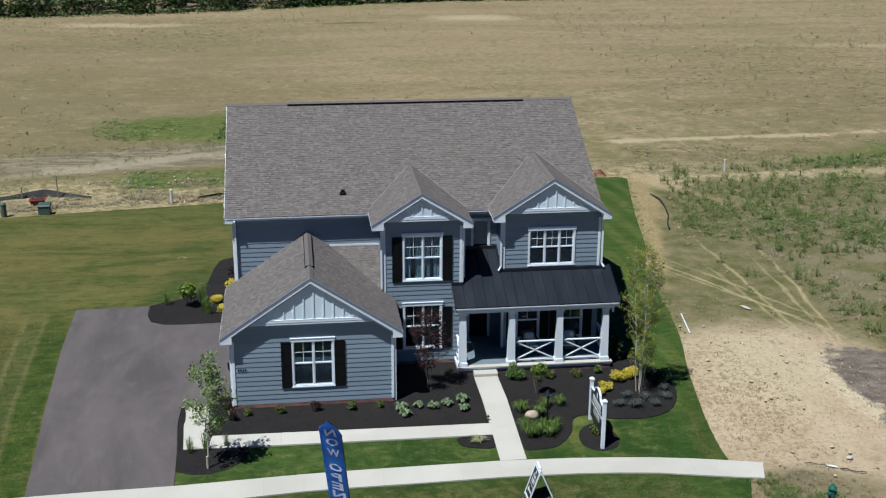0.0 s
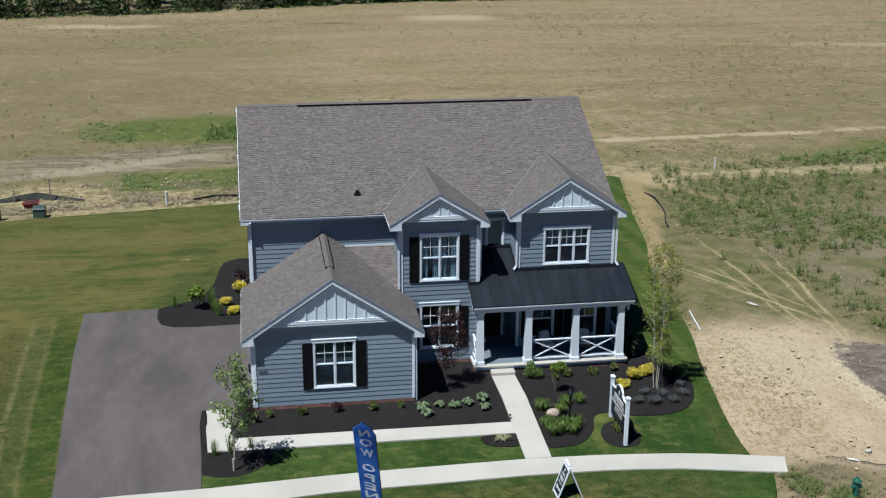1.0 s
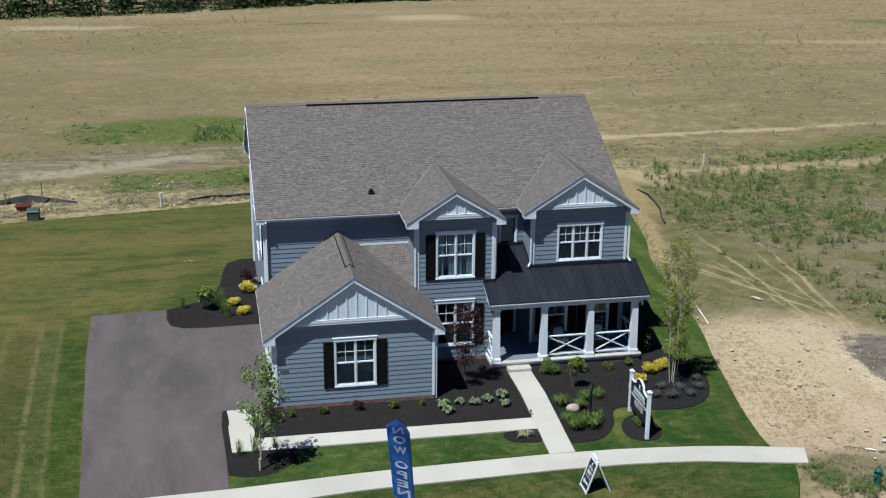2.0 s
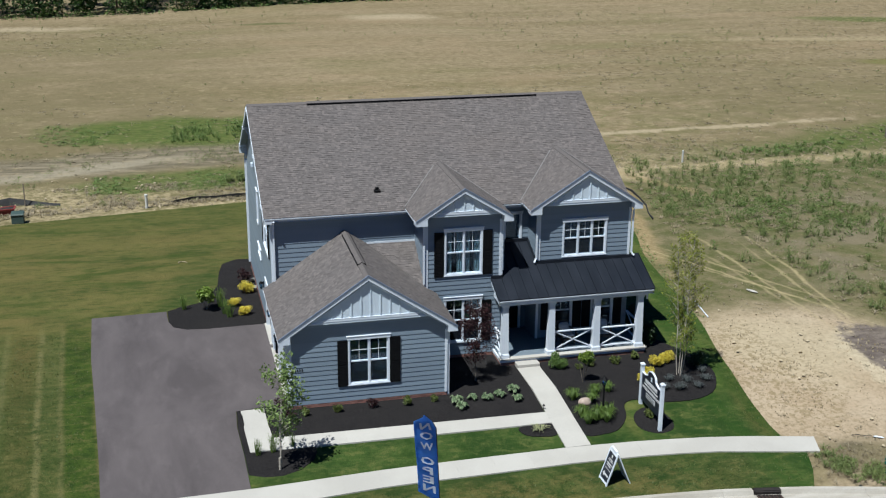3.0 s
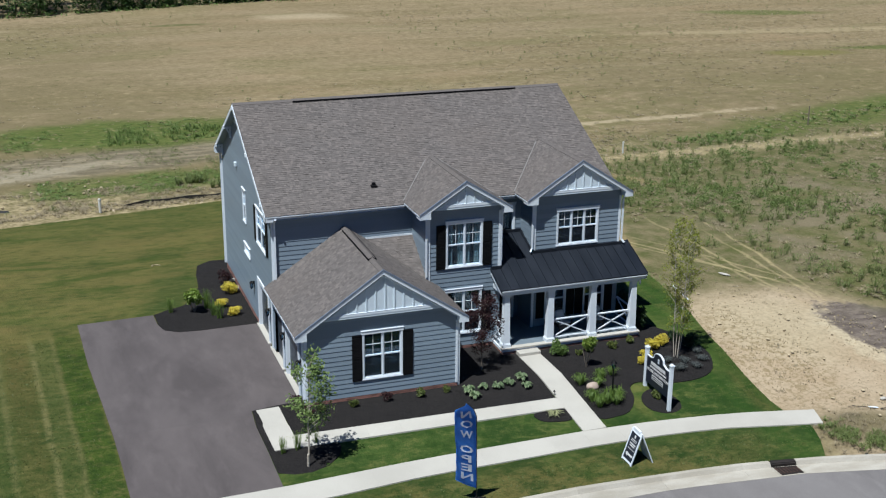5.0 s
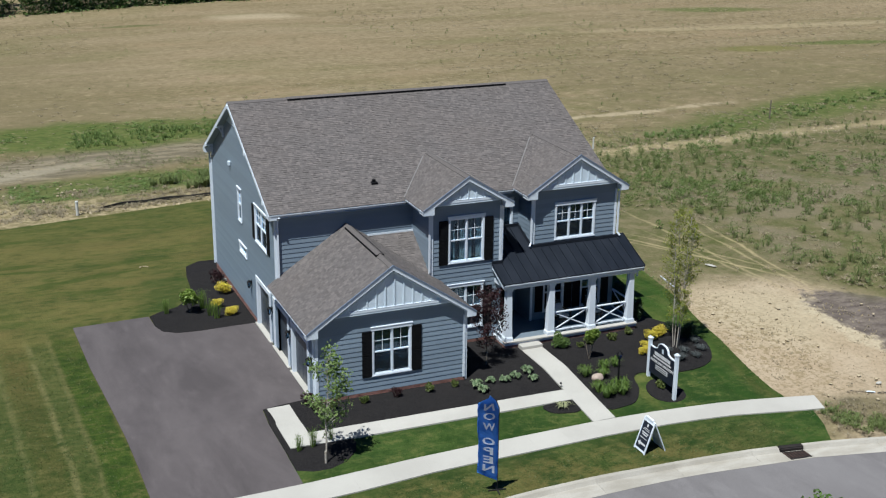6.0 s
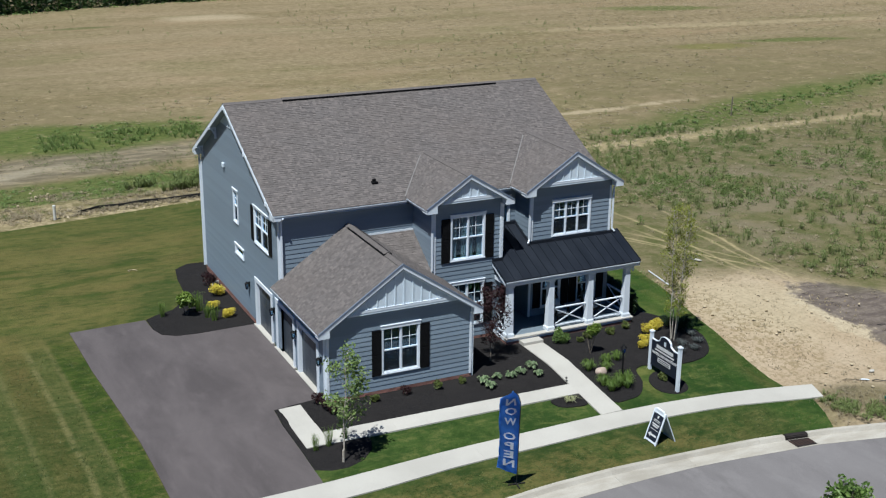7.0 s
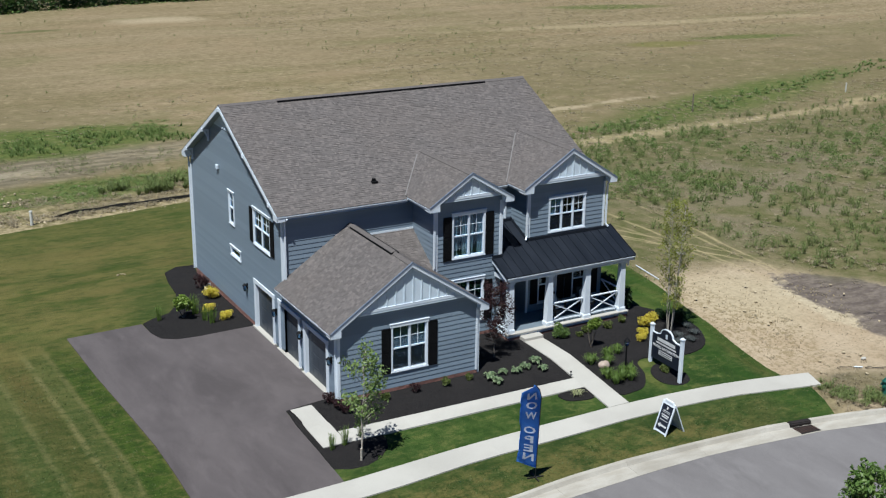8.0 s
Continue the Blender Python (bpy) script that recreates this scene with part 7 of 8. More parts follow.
def hosta(seed):
    rng = random.Random(seed)
    t = thing("hosta", (0, 0, 0), "hosta with broad pale-edged leaves in black mulch", "plant", "hostas")
    v, f = [], []
    for k in range(26):
        a, tilt = rng.uniform(0, 6.283), rng.uniform(0.1, 0.75)
        d = Vector((math.cos(a), math.sin(a), 0))
        s = Vector((-d.y, d.x, 0))
        b = d * rng.uniform(0.03, 0.10) + Vector((0, 0, 0.10 + 0.14 * tilt))
        ln, w = rng.uniform(0.20, 0.30), rng.uniform(0.075, 0.11)
        up = Vector((0, 0, 1))
        i = len(v)
        v += [b, b + d * ln * 0.45 + s * w + up * (0.06 + 0.10 * tilt), b + d * ln + up * (0.10 * tilt - 0.05), b + d * ln * 0.45 - s * w + up * (0.06 + 0.10 * tilt), b + d * ln * 0.5 + up * (0.03 + 0.10 * tilt)]
        f += [(i, i + 1, i + 4), (i + 1, i + 2, i + 4), (i + 2, i + 3, i + 4), (i + 3, i, i + 4)]
    mesh_part("foliage", v, f, LEAF_PALE, t, kind="stuff")
    return t


def small_tree(name, at, label, group, stems, limbs, leaf_n, leaf_size, bark, leaf, seed, crown, spread=0.16, stakes=False):
    """A young tree: tapering stems, side limbs, and loose leaf masses with gaps. crown: (z0, z1, r) over the ground."""
    rng = random.Random(seed)
    x, y = at
    z = terr(x, y)
    t = thing(name, (x, y, z), label, "tree", group)
    tips = []
    for k in range(stems):
        a = k * 6.283 / max(stems, 1) + rng.uniform(-0.3, 0.3)
        lean = spread if stems > 1 else 0.03
        top = Vector((x + math.cos(a) * lean * crown[1], y + math.sin(a) * lean * crown[1], z + crown[1] * rng.uniform(0.88, 1.0)))
        base = Vector((x + math.cos(a) * 0.10 * (stems > 1), y + math.sin(a) * 0.10 * (stems > 1), z - 0.05))
        bm = bmesh.new()
        prev, n = base, 7
        line = []
        for i in range(1, n + 1):
            q = base.lerp(top, i / n) + Vector((rng.uniform(-0.04, 0.04), rng.uniform(-0.04, 0.04), 0))
            r0 = 0.036 if stems == 1 else 0.024
            rod(bm, prev, q, r0 * (1 - 0.85 * (i - 1) / n), r0 * (1 - 0.85 * i / n), 7)
            line.append((prev, q))
            prev = q
        part("trunk", bm, bark, t)
        bm = bmesh.new()
        for j in range(limbs):
            h = crown[0] + (crown[1] * 0.95 - crown[0]) * (j + rng.random()) / limbs
            f = h / crown[1]
            b = base.lerp(top, f)
            a2 = rng.uniform(0, 6.283)
            taper = math.sin(math.pi * min(1, max(0.05, (h - crown[0] * 0.7) / (crown[1] - crown[0] * 0.7))) ** 0.8)
            ln = crown[2] * (0.35 + 0.65 * taper) * rng.uniform(0.7, 1.1)
            e = b + Vector((math.cos(a2) * ln, math.sin(a2) * ln, ln * rng.uniform(0.5, 1.0)))
            e.z = min(e.z, z + crown[1] * 1.02)
            rod(bm, b, e, 0.012, 0.004, 5)
            tips += [b.lerp(e, q) for q in (0.45, 0.65, 0.85, 1.0)]
        part("branchwork", bm, bark, t, kind="stuff")
    tips.append(top)
    v, f = [], []
    for i in range(leaf_n):
        c = rng.choice(tips)
        s = crown[2] * 0.26
        leaf_cloud([in_ball(rng, c, (s, s, s * 1.2))], leaf_size, rng, v, f, 0.25)
    mesh_part("crown", v, f, leaf, t, kind="stuff")
    if stakes:
        bm = bmesh.new()
        rod(bm, (x, y, z - 0.05), (x, y, z + 0.50), 0.042, 0.040, 8)
        part("trunk_guard", bm, BIRCH, t, "pale trunk guard")
    return t


small_tree("young_tree", (-3.47, 36.95), "young tree with loose light green leaves in a mulch ring", "", 1, 26, 1500, 0.084, BIRCH, LEAF_YOUNG, 5, (1.0, 4.2, 0.86), stakes=True)
small_tree("plum_tree", (4.68, 41.62), "young purple-leaved tree before the bay window", "", 1, 30, 3600, 0.052, BARK, LEAF_RED, 6, (0.85, 3.20, 0.70))
small_tree("birch_tree", (12.74, 40.42), "slender multi-stemmed birch with sparse yellow-green leaves", "", 4, 34, 6200, 0.048, BIRCH, LEAF_BIRCH, 7, (1.2, 6.15, 0.55), spread=0.085)
small_tree("street_tree", (6.65, 24.0), "young street tree with dense green leaves across the road", "", 1, 26, 2600, 0.11, BARK, LEAF, 8, (1.0, 3.4, 0.9))

put(shrub("boxwood", "small clipped green boxwood in black mulch", "shrub", "boxwoods", 0.22, 0.34, 420, 0.05, LEAF_OLIVE, 11),
    [(-2.17, 40.12), (-0.97, 40.12), (1.68, 40.2), (2.71, 40.2), (10.62, 41.95), (11.55, 42.2), (9.55, 42.0), (10.4, 37.75, 1.05), (9.02, 41.75, 0.9)], 1)
put(shrub("globe_tree", "small standard tree with a lime green globe head", "tree", "", 0.40, 1.35, 950, 0.07, LEAF_LIME, 9, open_base=0.5), [(8.76, 40.55)], 21, 1, 1)
put(shrub("round_shrub", "rounded dark green shrub beside the porch step", "shrub", "", 0.42, 0.80, 1300, 0.055, LEAF, 12), [(8.18, 42.0)], 2, 1, 1)
put(shrub("barberry", "low purple barberry in black mulch", "shrub", "barberries", 0.30, 0.50, 420, 0.05, LEAF_RED, 13),
    [(0.33, 40.15, 0.9), (-2.95, 40.75), (-2.85, 40.2, 1.1), (-2.7, 39.85, 0.9), (-3.2, 54.9, 1.25)], 3)
put(shrub("golden_shrub", "low golden-yellow shrub in black mulch", "shrub", "golden shrubs", 0.42, 0.46, 900, 0.05, LEAF_YELLOW, 14, flat=0.6),
    [(-3.46, 50.55), (-3.85, 51.75), (-3.3, 53.45, 1.05), (11.46, 40.68, 0.9), (11.15, 40.2, 0.8), (12.08, 41.32, 0.85), (12.83, 41.64, 0.9)], 4)
put(tuft("grey_perennial", "low spiky grey tuft in mulch under the birch", "plant", "grey tufts", 110, 0.26, 0.30, LEAF_GREY, 15, 0.009, 0.5),
    [(11.73, 39.5, 0.85), (12.35, 39.39, 0.9), (13.11, 39.38), (12.79, 39.89, 0.9), (12.15, 40.04, 0.85), (13.6, 39.85, 0.9), (13.72, 40.5, 0.95)], 5)
put(shrub("dark_shrub", "spreading dark green shrub at the end of the bed", "shrub", "dark shrubs", 0.75, 0.85, 900, 0.10, LEAF_DARK, 16),
    [(13.75, 41.0, 0.62), (13.45, 41.75, 0.55)], 6)
put(shrub("tall_shrub", "upright deep green shrub at the porch corner", "shrub", "tall shrubs", 0.42, 1.30, 1500, 0.09, LEAF_DARK, 17, lumps=16),
    [(12.66, 43.42, 0.85), (12.5, 44.7, 1.2)], 7)
put(shrub("leafy_shrub", "fresh green shrub on short stems beside the drive", "shrub", "", 0.55, 1.15, 800, 0.10, LEAF_LIME, 18, open_base=0.35), [(-5.12, 51.55)], 8, 1, 1)
put(tuft("tall_grass", "upright ornamental grass clump in mulch", "grass", "ornamental grasses", 64, 0.85, 0.32, BLADE, 19, 0.006, 0.25),
    [(-4.2, 50.45), (-4.5, 51.9), (-6.13, 51.85, 0.75), (-4.13, 37.95, 0.75), (-3.6, 38.02, 0.8), (-2.9, 38.25, 0.7), (-4.35, 50.9, 0.9)], 9)
put(tuft("day_lily", "arching green day lily clump in mulch", "plant", "day lilies", 150, 0.50, 0.36, BLADE, 20, 0.010, 0.6),
    [(7.98, 39.35), (8.55, 39.15), (8.85, 39.55, 0.9), (9.45, 39.65, 0.9), (8.34, 37.95), (7.95, 38.2), (8.95, 38.15), (8.65, 37.75), (7.95, 37.8, 0.9)], 10)
put(tuft("yucca", "pale variegated yucca in a small mulch bed", "plant", "", 32, 0.20, 0.40, LEAF_YUCCA, 21, 0.020, 0.75), [(6.08, 37.68)], 11, 1, 1)
put(hosta(22), [(3.50, 39.95, 0.85), (3.62, 39.55, 0.8), (4.15, 40.05, 0.7), (4.71, 39.95, 0.75), (5.24, 40.1, 0.8), (5.85, 40.3, 0.8), (5.83, 39.72, 0.75)], 12, 0.95, 1.05)


# ---- weeds, rough grass and the far wood ----
def scatter(name, label, spots, material, seed, height, spread, n, width, bend=0.5):
    rng = random.Random(seed)
    v, f = [], []
    for x, y, k in spots:
        z = terr(x, y) - 0.06
        blades(v, f, rng, (x, y, z), n, height * k, spread * k, width * k, bend)
    return tagged(mesh_part(name, v, f, material), label, name.replace("_", " "), kind="stuff")


def clumped(rng, n, x0, x1, y0, y1, scale, cut, keep=lambda x, y: True):
    out = []
    while len(out) < n:
        x, y = rng.uniform(x0, x1), rng.uniform(y0, y1)
        if noise.noise((x * scale, y * scale, 3.3)) + rng.uniform(-0.25, 0.25) > cut and keep(x, y):
            out.append((x, y, rng.uniform(0.6, 1.4)))
    return out


def lawn_right(y):
    return float(np.interp(y, (35.6, 38.4, 41.8, 45, 48, 54.3, 58.5, 65.5, 74.3), (14.68, 14.75, 15.2, 15.9, 16.35, 17.1, 18.2, 19.6, 21.6)))


def plot_side(x, y):
    """The scrubby plot: right of the lawn, off the bare sand."""
    if x < lawn_right(min(y, 74)) + 2.2:
        return False
    if x > 23 and abs(y - 74.9) < 0.5 + 0.6 * noise.noise((x * 0.3, y * 0.3, 9)):
        return False
    if y < 46.5 and x < 24:
        return False
    if y < 58 and x < 23.6 + 0.5 * noise.noise((y * 0.4, 0, 2)):
        return noise.noise((x * 1.7, y * 1.7, 6)) > 0.42
    return y > 43.6 - 0.62 * (x - 24.7)


def bushes(name, label, spots, material, seed, height, r, n, size):
    """Upright leafy weeds: each a loose column of small leaves."""
    rng = random.Random(seed)
    v, f = [], []
    for x, y, k in spots:
        z, h, w = terr(x, y) - 0.06, height * k * rng.uniform(0.6, 1.3), r * k * rng.uniform(0.7, 1.4)
        lean = (rng.uniform(-0.15, 0.15) * h, rng.uniform(-0.15, 0.15) * h)
        for _ in range(int(n * k)):
            q = rng.random() ** 0.8
            a, d = rng.uniform(0, 6.283), w * math.sqrt(rng.random()) * (0.55 + 0.6 * math.sin(math.pi * min(1, q * 0.9 + 0.1)))
            leaf_cloud([Vector((x + lean[0] * q + math.cos(a) * d, y + lean[1] * q + math.sin(a) * d, z + h * q))], size, rng, v, f, 0.15, 1.7)
    return tagged(mesh_part(name, v, f, material), label, name.replace("_", " "), kind="stuff")


rng = random.Random(77)
uprights = clumped(rng, 1350, 19, 72, 40, 77, 0.16, -0.06, plot_side)
bushes("green_weeds", "upright grey-green weeds standing on poor soil", uprights, WEED, 31, 0.46, 0.22, 46, 0.050)
scatter("weed_stalks", "tall narrow weed stalks on poor soil", uprights, WEED, 47, 0.40, 0.24, 12, 0.009, 0.35)
bushes("lush_weeds", "fresh green bushy weeds in drifts on poor soil", clumped(rng, 420, 21, 66, 54, 73, 0.13, 0.12, plot_side), REED, 46, 0.45, 0.30, 80, 0.06)
bushes("low_weeds", "low dull green weeds on poor soil", clumped(rng, 4200, 17, 75, 38, 82, 0.09, -0.2, plot_side), WEED, 32, 0.09, 0.34, 16, 0.036)
scatter("dry_weeds", "thin dry grass between the weeds", clumped(rng, 4500, 17, 75, 40, 84, 0.2, -0.3, plot_side), WEED_DRY, 39, 0.10, 0.32, 8, 0.018, 0.8)
bushes("field_weeds", "dark weeds standing in the cut field", clumped(rng, 300, -75, 120, 84, 158, 0.05, 0.05), WEED, 33, 0.36, 0.12, 22, 0.06)
scatter("stubble", "short dry stubble and straw over the field", clumped(rng, 9000, -60, 110, 75, 150, 0.06, -0.3), WEED_DRY, 34, 0.05, 0.34, 5, 0.024, 0.9)
scatter("field_tufts", "low green tufts among the stubble", clumped(rng, 600, -60, 110, 76, 150, 0.07, -0.2), WEED, 40, 0.06, 0.22, 4, 0.022, 0.8)
scatter("hollow_grass", "low green grass in wet hollows beside the track", clumped(rng, 520, -15, 7.5, 88.8, 95.6, 0.3, 0.02) + clumped(rng, 460, -11, 4, 75.4, 80.4, 0.35, 0.04), REED, 48, 0.11, 0.36, 14, 0.010, 0.9)
scatter("swale_grass", "lush green grass in a wet hollow of the field", clumped(rng, 320, 33, 82, 76, 92, 0.1, 0.0, lambda x, y: abs(y - (82.0 + 0.28 * (x - 53))) < 1.3 + 1.6 * noise.noise((x * 0.25, y * 0.25, 5))), REED, 35, 0.24, 0.34, 20, 0.012, 0.7)
scatter("reeds", "upright green reeds in the wet hollow", clumped(rng, 260, -6, 8, 88.4, 93.0, 0.3, 0.1), REED, 43, 0.36, 0.28, 12, 0.012, 0.6)
scatter("tall_weeds", "dense dark green weeds behind the lawn", clumped(rng, 120, -2.5, 5, 75.4, 77.6, 0.5, -0.1), WEED, 44, 0.60, 0.40, 34, 0.014, 0.5)
bushes("track_weeds", "scattered low weeds along the gravel track", clumped(rng, 620, -28, 6, 72.6, 88, 0.25, 0.0), WEED, 45, 0.24, 0.20, 30, 0.036)
scatter("rough_grass", "ragged dry grass along the lawn edge", clumped(rng, 1500, -30, 22, 70, 77.5, 0.3, -0.1, lambda x, y: y > 72.3 + 0.13 * x + 0.3), WEED_DRY, 36, 0.14, 0.34, 12, 0.014, 0.8)
scatter("verge_weeds", "dry and green weeds at the end of the pavement", [(rng.gauss(15.75, 0.28), rng.gauss(33.35, 0.5), rng.uniform(0.5, 1.2)) for _ in range(80)] + [(rng.gauss(16.6, 0.55), rng.gauss(32.55, 0.35), rng.uniform(0.5, 1.3)) for _ in range(60)], WEED, 37, 0.20, 0.22, 16, 0.010)
scatter("verge_straw", "bleached straw at the end of the pavement", [(rng.gauss(16.4, 1.0), rng.gauss(33.4, 0.7), rng.uniform(0.4, 1.0)) for _ in range(260)], WEED_DRY, 41, 0.12, 0.20, 14, 0.006)
scatter("sand_tufts", "thin dry tufts on the sand", [(x, y, k) for x, y, k in clumped(rng, 420, 15.2, 25, 33.5, 50, 0.5, -0.05) if x > lawn_right(y) + 0.3], WEED_DRY, 38, 0.05, 0.12, 7, 0.008)


scatter("edge_tufts", "ragged tufts along the edge of lawn and sand", [(lawn_right(y) + rng.gauss(0.1, 0.22), y, rng.uniform(0.5, 1.2)) for y in (rng.uniform(46, 74) for _ in range(260))], WEED, 42, 0.08, 0.16, 6, 0.014, 0.7)


def clods(name, label, spots, seed, material=CLOD):
    """Small broken lumps of pale earth and stone."""
    rng = random.Random(seed)
    v, f = [], []
    for x, y, k in spots:
        i, r, a = len(v), 0.10 * k, rng.uniform(0, 6.283)
        z = terr(x, y) - 0.09
        for q in range(5):
            b, w = a + q * 1.257, r * rng.uniform(0.7, 1.3)
            v.append((x + math.cos(b) * w, y + math.sin(b) * w, z))
        v.append((x + rng.uniform(-0.3, 0.3) * r, y + rng.uniform(-0.3, 0.3) * r, z + 0.06 + r * rng.uniform(0.5, 0.9)))
        f += [(i + q, i + (q + 1) % 5, i + 5) for q in range(5)]
    return tagged(mesh_part(name, v, f, material), label, "earth clods", kind="stuff")


clods("earth_clods", "pale clods of earth and stone along the bare strip", [(rng.uniform(23, 62), 74.9 + rng.gauss(0, 0.6), rng.uniform(0.5, 1.3)) for _ in range(300)] + [(rng.uniform(-20, 4), rng.gauss(72.2, 0.5), rng.uniform(0.4, 1.2)) for _ in range(200)] + [(rng.uniform(15.4, 22), rng.uniform(34.5, 46), rng.uniform(0.2, 0.6)) for _ in range(260)], 61)

clods("soil_crumbs", "brown crumbs of turned soil scattered on the sand", [(rng.gauss(16.9, 1.1), rng.uniform(35.8, 44.5), rng.uniform(0.15, 0.5)) for _ in range(380)] + [(rng.uniform(17, 23), rng.uniform(34.5, 46), rng.uniform(0.15, 0.5)) for _ in range(160)], 62, BROWN_SOIL)
# litter and small fittings out in the open
bm = bmesh.new()
curl = [(-5.95 + 0.20 * math.cos(k * 0.55), 58.62 + 0.15 * math.sin(k * 0.55) + 0.015 * k, terr(-6, 58.6) + 0.035) for k in range(8)]
for a, b in zip(curl, curl[1:]):
    rod(bm, a, b, 0.020, 0.020, 6)
tagged(part("plastic_strip", bm, CLOD), "curled pale plastic strip lying on the lawn", "litter")
bm = bmesh.new()
for k in range(3):
    a = [(19.6 + 0.75 * q / 6, 75.0 + 0.22 * k, terr(20, 75) + 0.05 + (0.20 + 0.05 * k) * math.sin(math.pi * q / 6)) for q in range(7)]
    for p, q in zip(a, a[1:]):
        rod(bm, p, q, 0.035, 0.035, 6)
tagged(part("hose_coil", bm, RED), "faded red hose bent into loops on bare soil", "hose")
for x0, y0, x1, y1, r in ((18.35, 34.62, 19.15, 34.22, 0.022), (22.45, 38.55, 23.05, 38.25, 0.02), (17.3, 35.15, 17.95, 34.9, 0.015)):
    bm = bmesh.new()
    p = Vector((x0, y0, terr(x0, y0)))
    for k in range(1, 5):
        q = Vector((x0 + (x1 - x0) * k / 4, y0 + (y1 - y0) * k / 4 + 0.05 * math.sin(k * 2.1 + x0), terr(x0, y0) + 0.02 * (k % 2)))
        rod(bm, p, q, r, r * 0.8, 6)
        p = q
    tagged(part("stick", bm, DARKWOOD), "dark bent stick lying on the sand", "stick", "sticks")
debris(18.15, 34.8, 0.20, 0.045, 0.03, -30, TRIM, "stone", "sliver of white stone on the sand")
debris(19.0, 35.3, 0.13, 0.09, 0.06, 10, CONCRETE, "stone", "pale lump of rubble on the sand")
pl = thing("path_light", (6.62, 38.92, terr(6.62, 38.92)), "small grey path light at the corner of two paths", "garden light")
z = terr(6.62, 38.92)
bm = bmesh.new()
rod(bm, (6.62, 38.92, z), (6.62, 38.92, z + 0.20), 0.012, 0.012, 6)
part("stem", bm, STEEL, pl)
bm = bmesh.new()
rod(bm, (6.62, 38.92, z + 0.20), (6.62, 38.92, z + 0.26), 0.055, 0.02, 8)
part("cap", bm, STEEL, pl)
bm = bmesh.new()
bar(bm, (47.3, 79.9, terr(47.3, 79.9) - 0.2), (47.3, 79.9, terr(47.3, 79.9) + 1.5), 0.07, 0.07)
tagged(part("survey_stake", bm, BARK), "weathered wooden stake standing in rough ground", "stake")


def lawn_blades():
    """Short grass standing out of the lawn, thickest along its edges."""
    rng = random.Random(5)
    v, f = [], []
    while len(f) < 30000:
        x, y = rng.uniform(-22, 21), rng.uniform(32.6, 50)
        if -10.1 < x < -2.6 and 31 < y < 51.8 or -4.9 < x < 14.4 and 38 < y < 45 or -2.7 < x < 12.3 and 40 < y < 57.4:
            continue
        if x > lawn_right(max(35.6, y)) or y > 71 + 0.13 * x or 34.6 < y < 36.5 or (y < 34.6 and x > 14) or -7 < x < -2.6 and 49 < y < 58.5:
            continue
        if y < curve_y(CURB_BACK, x) + 0.1 or (6.5 < x < 7.7 and y > 36) or (y < 38.95 and y > 36.6 and -4.7 < x < 11.3):
            continue
        z = terr(x, y)
        for _ in range(3):
            a, h, w = rng.uniform(0, 6.283), rng.uniform(0.02, 0.045), rng.uniform(0.008, 0.016)
            dx, dy = math.cos(a) * w, math.sin(a) * w
            px, py = x + rng.uniform(-0.05, 0.05), y + rng.uniform(-0.05, 0.05)
            i = len(v)
            v += [(px - dx, py - dy, z - 0.01), (px + dx, py + dy, z - 0.01), (px + rng.uniform(-0.05, 0.05), py + rng.uniform(-0.05, 0.05), z + h)]
            f.append((i, i + 1, i + 2))
    tagged(mesh_part("grass", v, f, LAWN_BLADE), "short mown grass standing out of the lawn", "grass", kind="stuff")


lawn_blades()


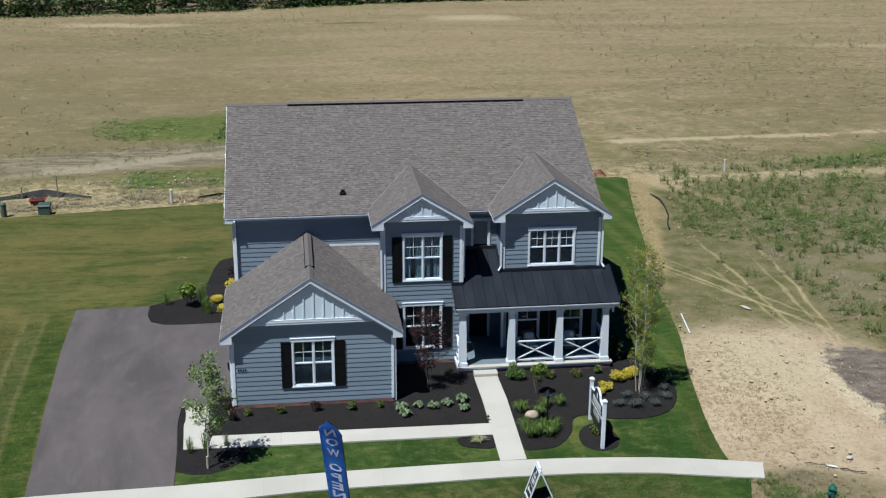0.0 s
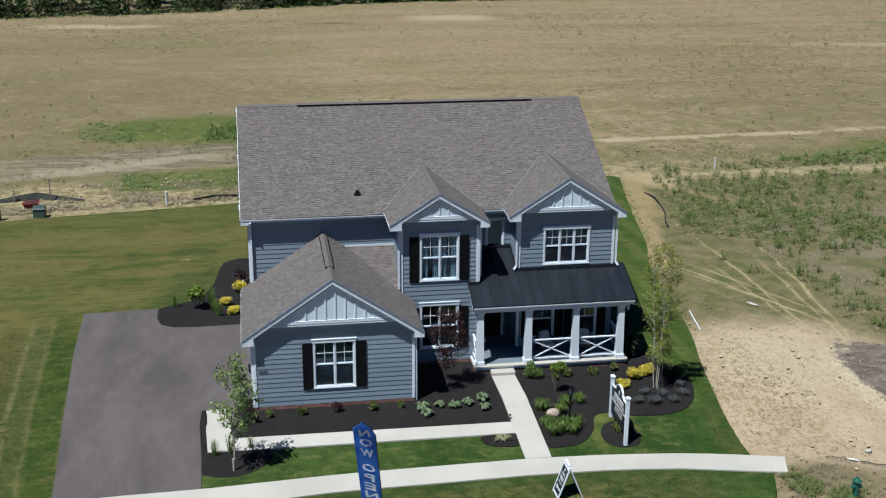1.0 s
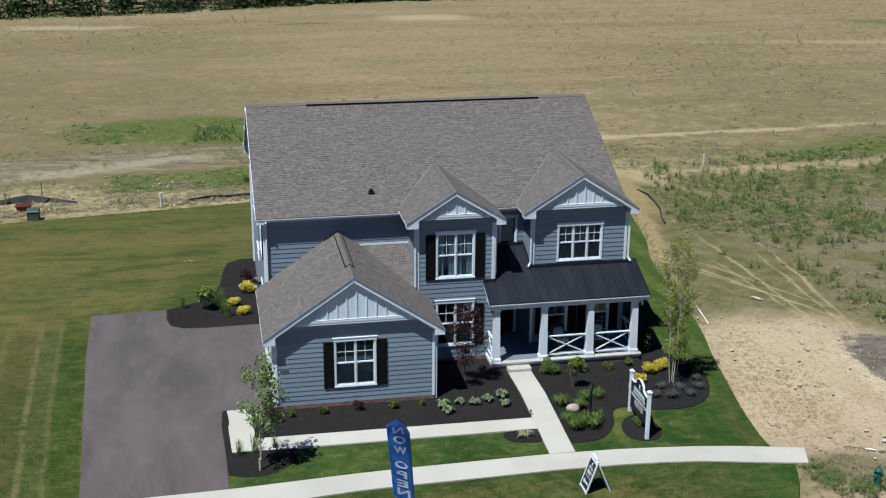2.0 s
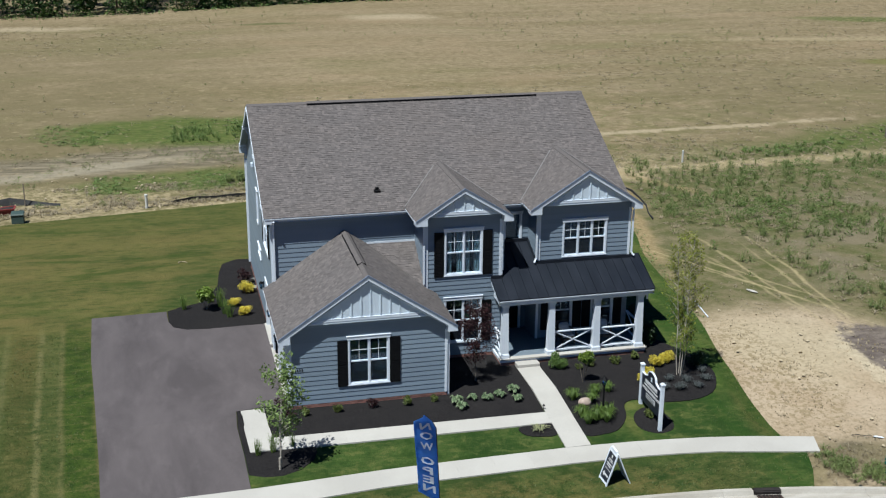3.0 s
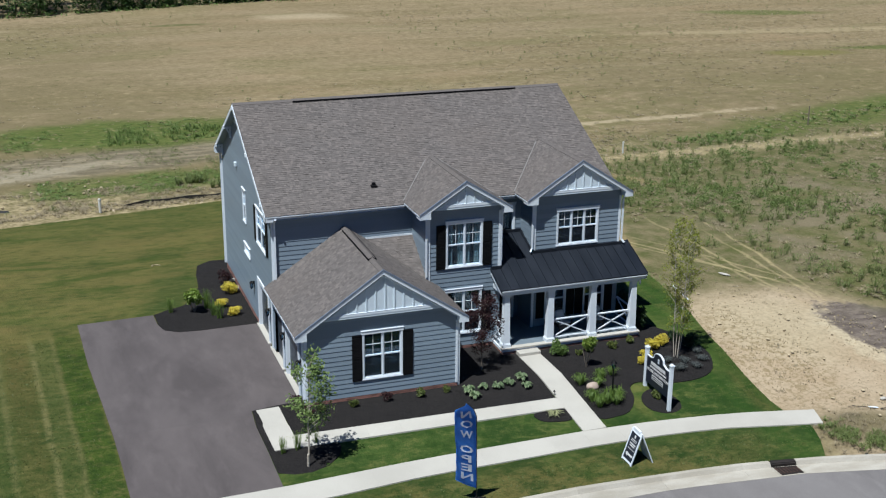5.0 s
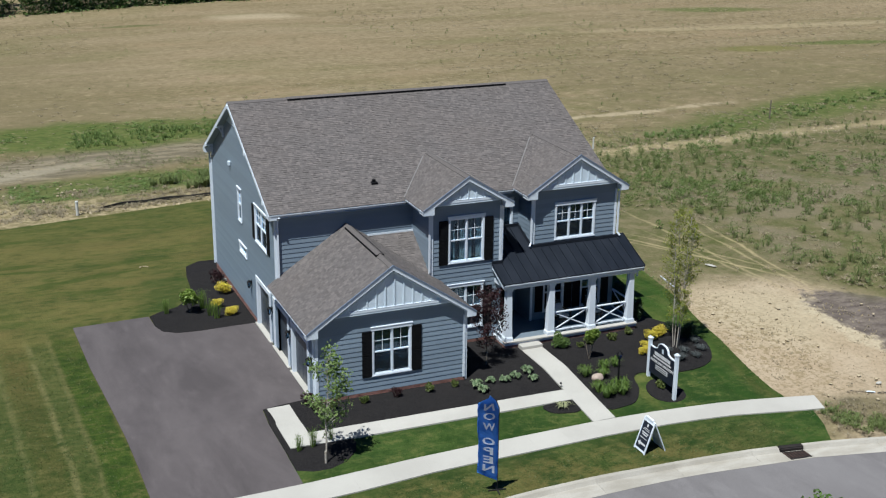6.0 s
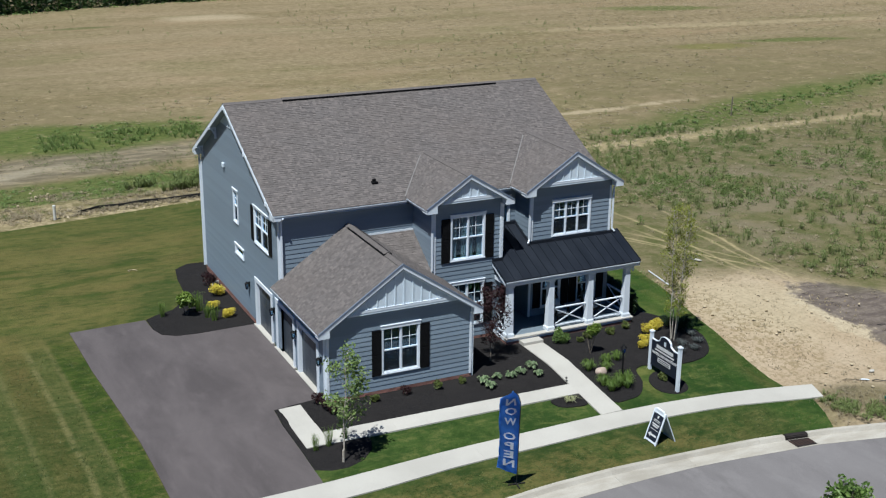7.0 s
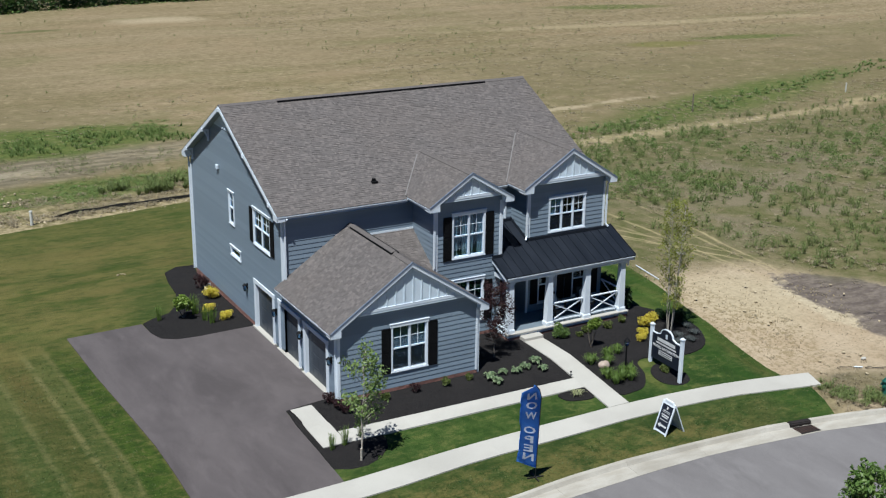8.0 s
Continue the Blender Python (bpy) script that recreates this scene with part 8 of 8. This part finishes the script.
def far_wood():
    rng = random.Random(90)
    v, f, fv, ff = [], [], [], []
    tv = bmesh.new()

    def line(x):
        return 160.3 + 0.17 * x

    def mound(cx, cy, z, rx, ry, rz, count, size, verts, faces):
        """A rounded mass of leaves, thickest on its upper shell."""
        for _ in range(count):
            q = in_ball(rng, (cx, cy, z + rz * 0.75), (rx, ry, rz), 0.7)
            q.z = max(q.z, z + 0.05)
            leaf_cloud([q], size, rng, verts, faces, 0.6, 1.3)

    x = -130.0
    while x < 190:
        for row, (dy, hgt) in enumerate(((1.6, 6.5), (5.0, 10.0), (10.0, 12.0))):
            cx, cy = x + rng.uniform(-1.5, 1.5), line(x) + dy + rng.uniform(-0.8, 0.8)
            z, hh, r = terr(cx, cy), hgt * rng.uniform(0.8, 1.2), rng.uniform(1.7, 2.8)
            if row:
                rod(tv, (cx, cy, z - 0.2), (cx, cy, z + hh * 0.8), 0.13, 0.05, 5)
            for k in range(7):
                mound(cx + rng.uniform(-r, r) * 0.7, cy + rng.uniform(-r, r) * 0.6, z + hh * (0.02 + 0.12 * k), r * 0.75, r * 0.6, 1.0, 46, 0.42, v, f)
        x += 3.1
    # brambles and saplings along the foot of the wood, in uneven mounds with dark gaps
    x = -130.0
    while x < 190:
        w = rng.uniform(0.8, 2.2)
        if rng.random() < 0.86:
            cy = line(x) + rng.uniform(-0.2, 0.9)
            mound(x, cy, terr(x, cy), w, 0.8, rng.uniform(0.7, 2.6), int(150 * w), 0.27, v, f)
        x += w * rng.uniform(0.7, 1.3)
    # rough grass before it
    x = -130.0
    while x < 190:
        cy = line(x) - rng.uniform(0.5, 1.6)
        mound(x, cy, terr(x, cy) - 0.2, rng.uniform(0.5, 1.4), 0.7, rng.uniform(0.25, 0.6), 18, 0.20, fv, ff)
        x += rng.uniform(0.5, 1.3)
    w = thing("far_wood", (0, 165, -1.3), "dense dark green edge of a wood across the field", "wood", kind="stuff")
    part("trunks", tv, BARK, w, kind="stuff")
    mesh_part("leaves", v, f, WOODS, w, kind="stuff")
    mesh_part("fringe", fv, ff, LEAF, w, "lighter rough grass along the wood's foot", kind="stuff")


far_wood()
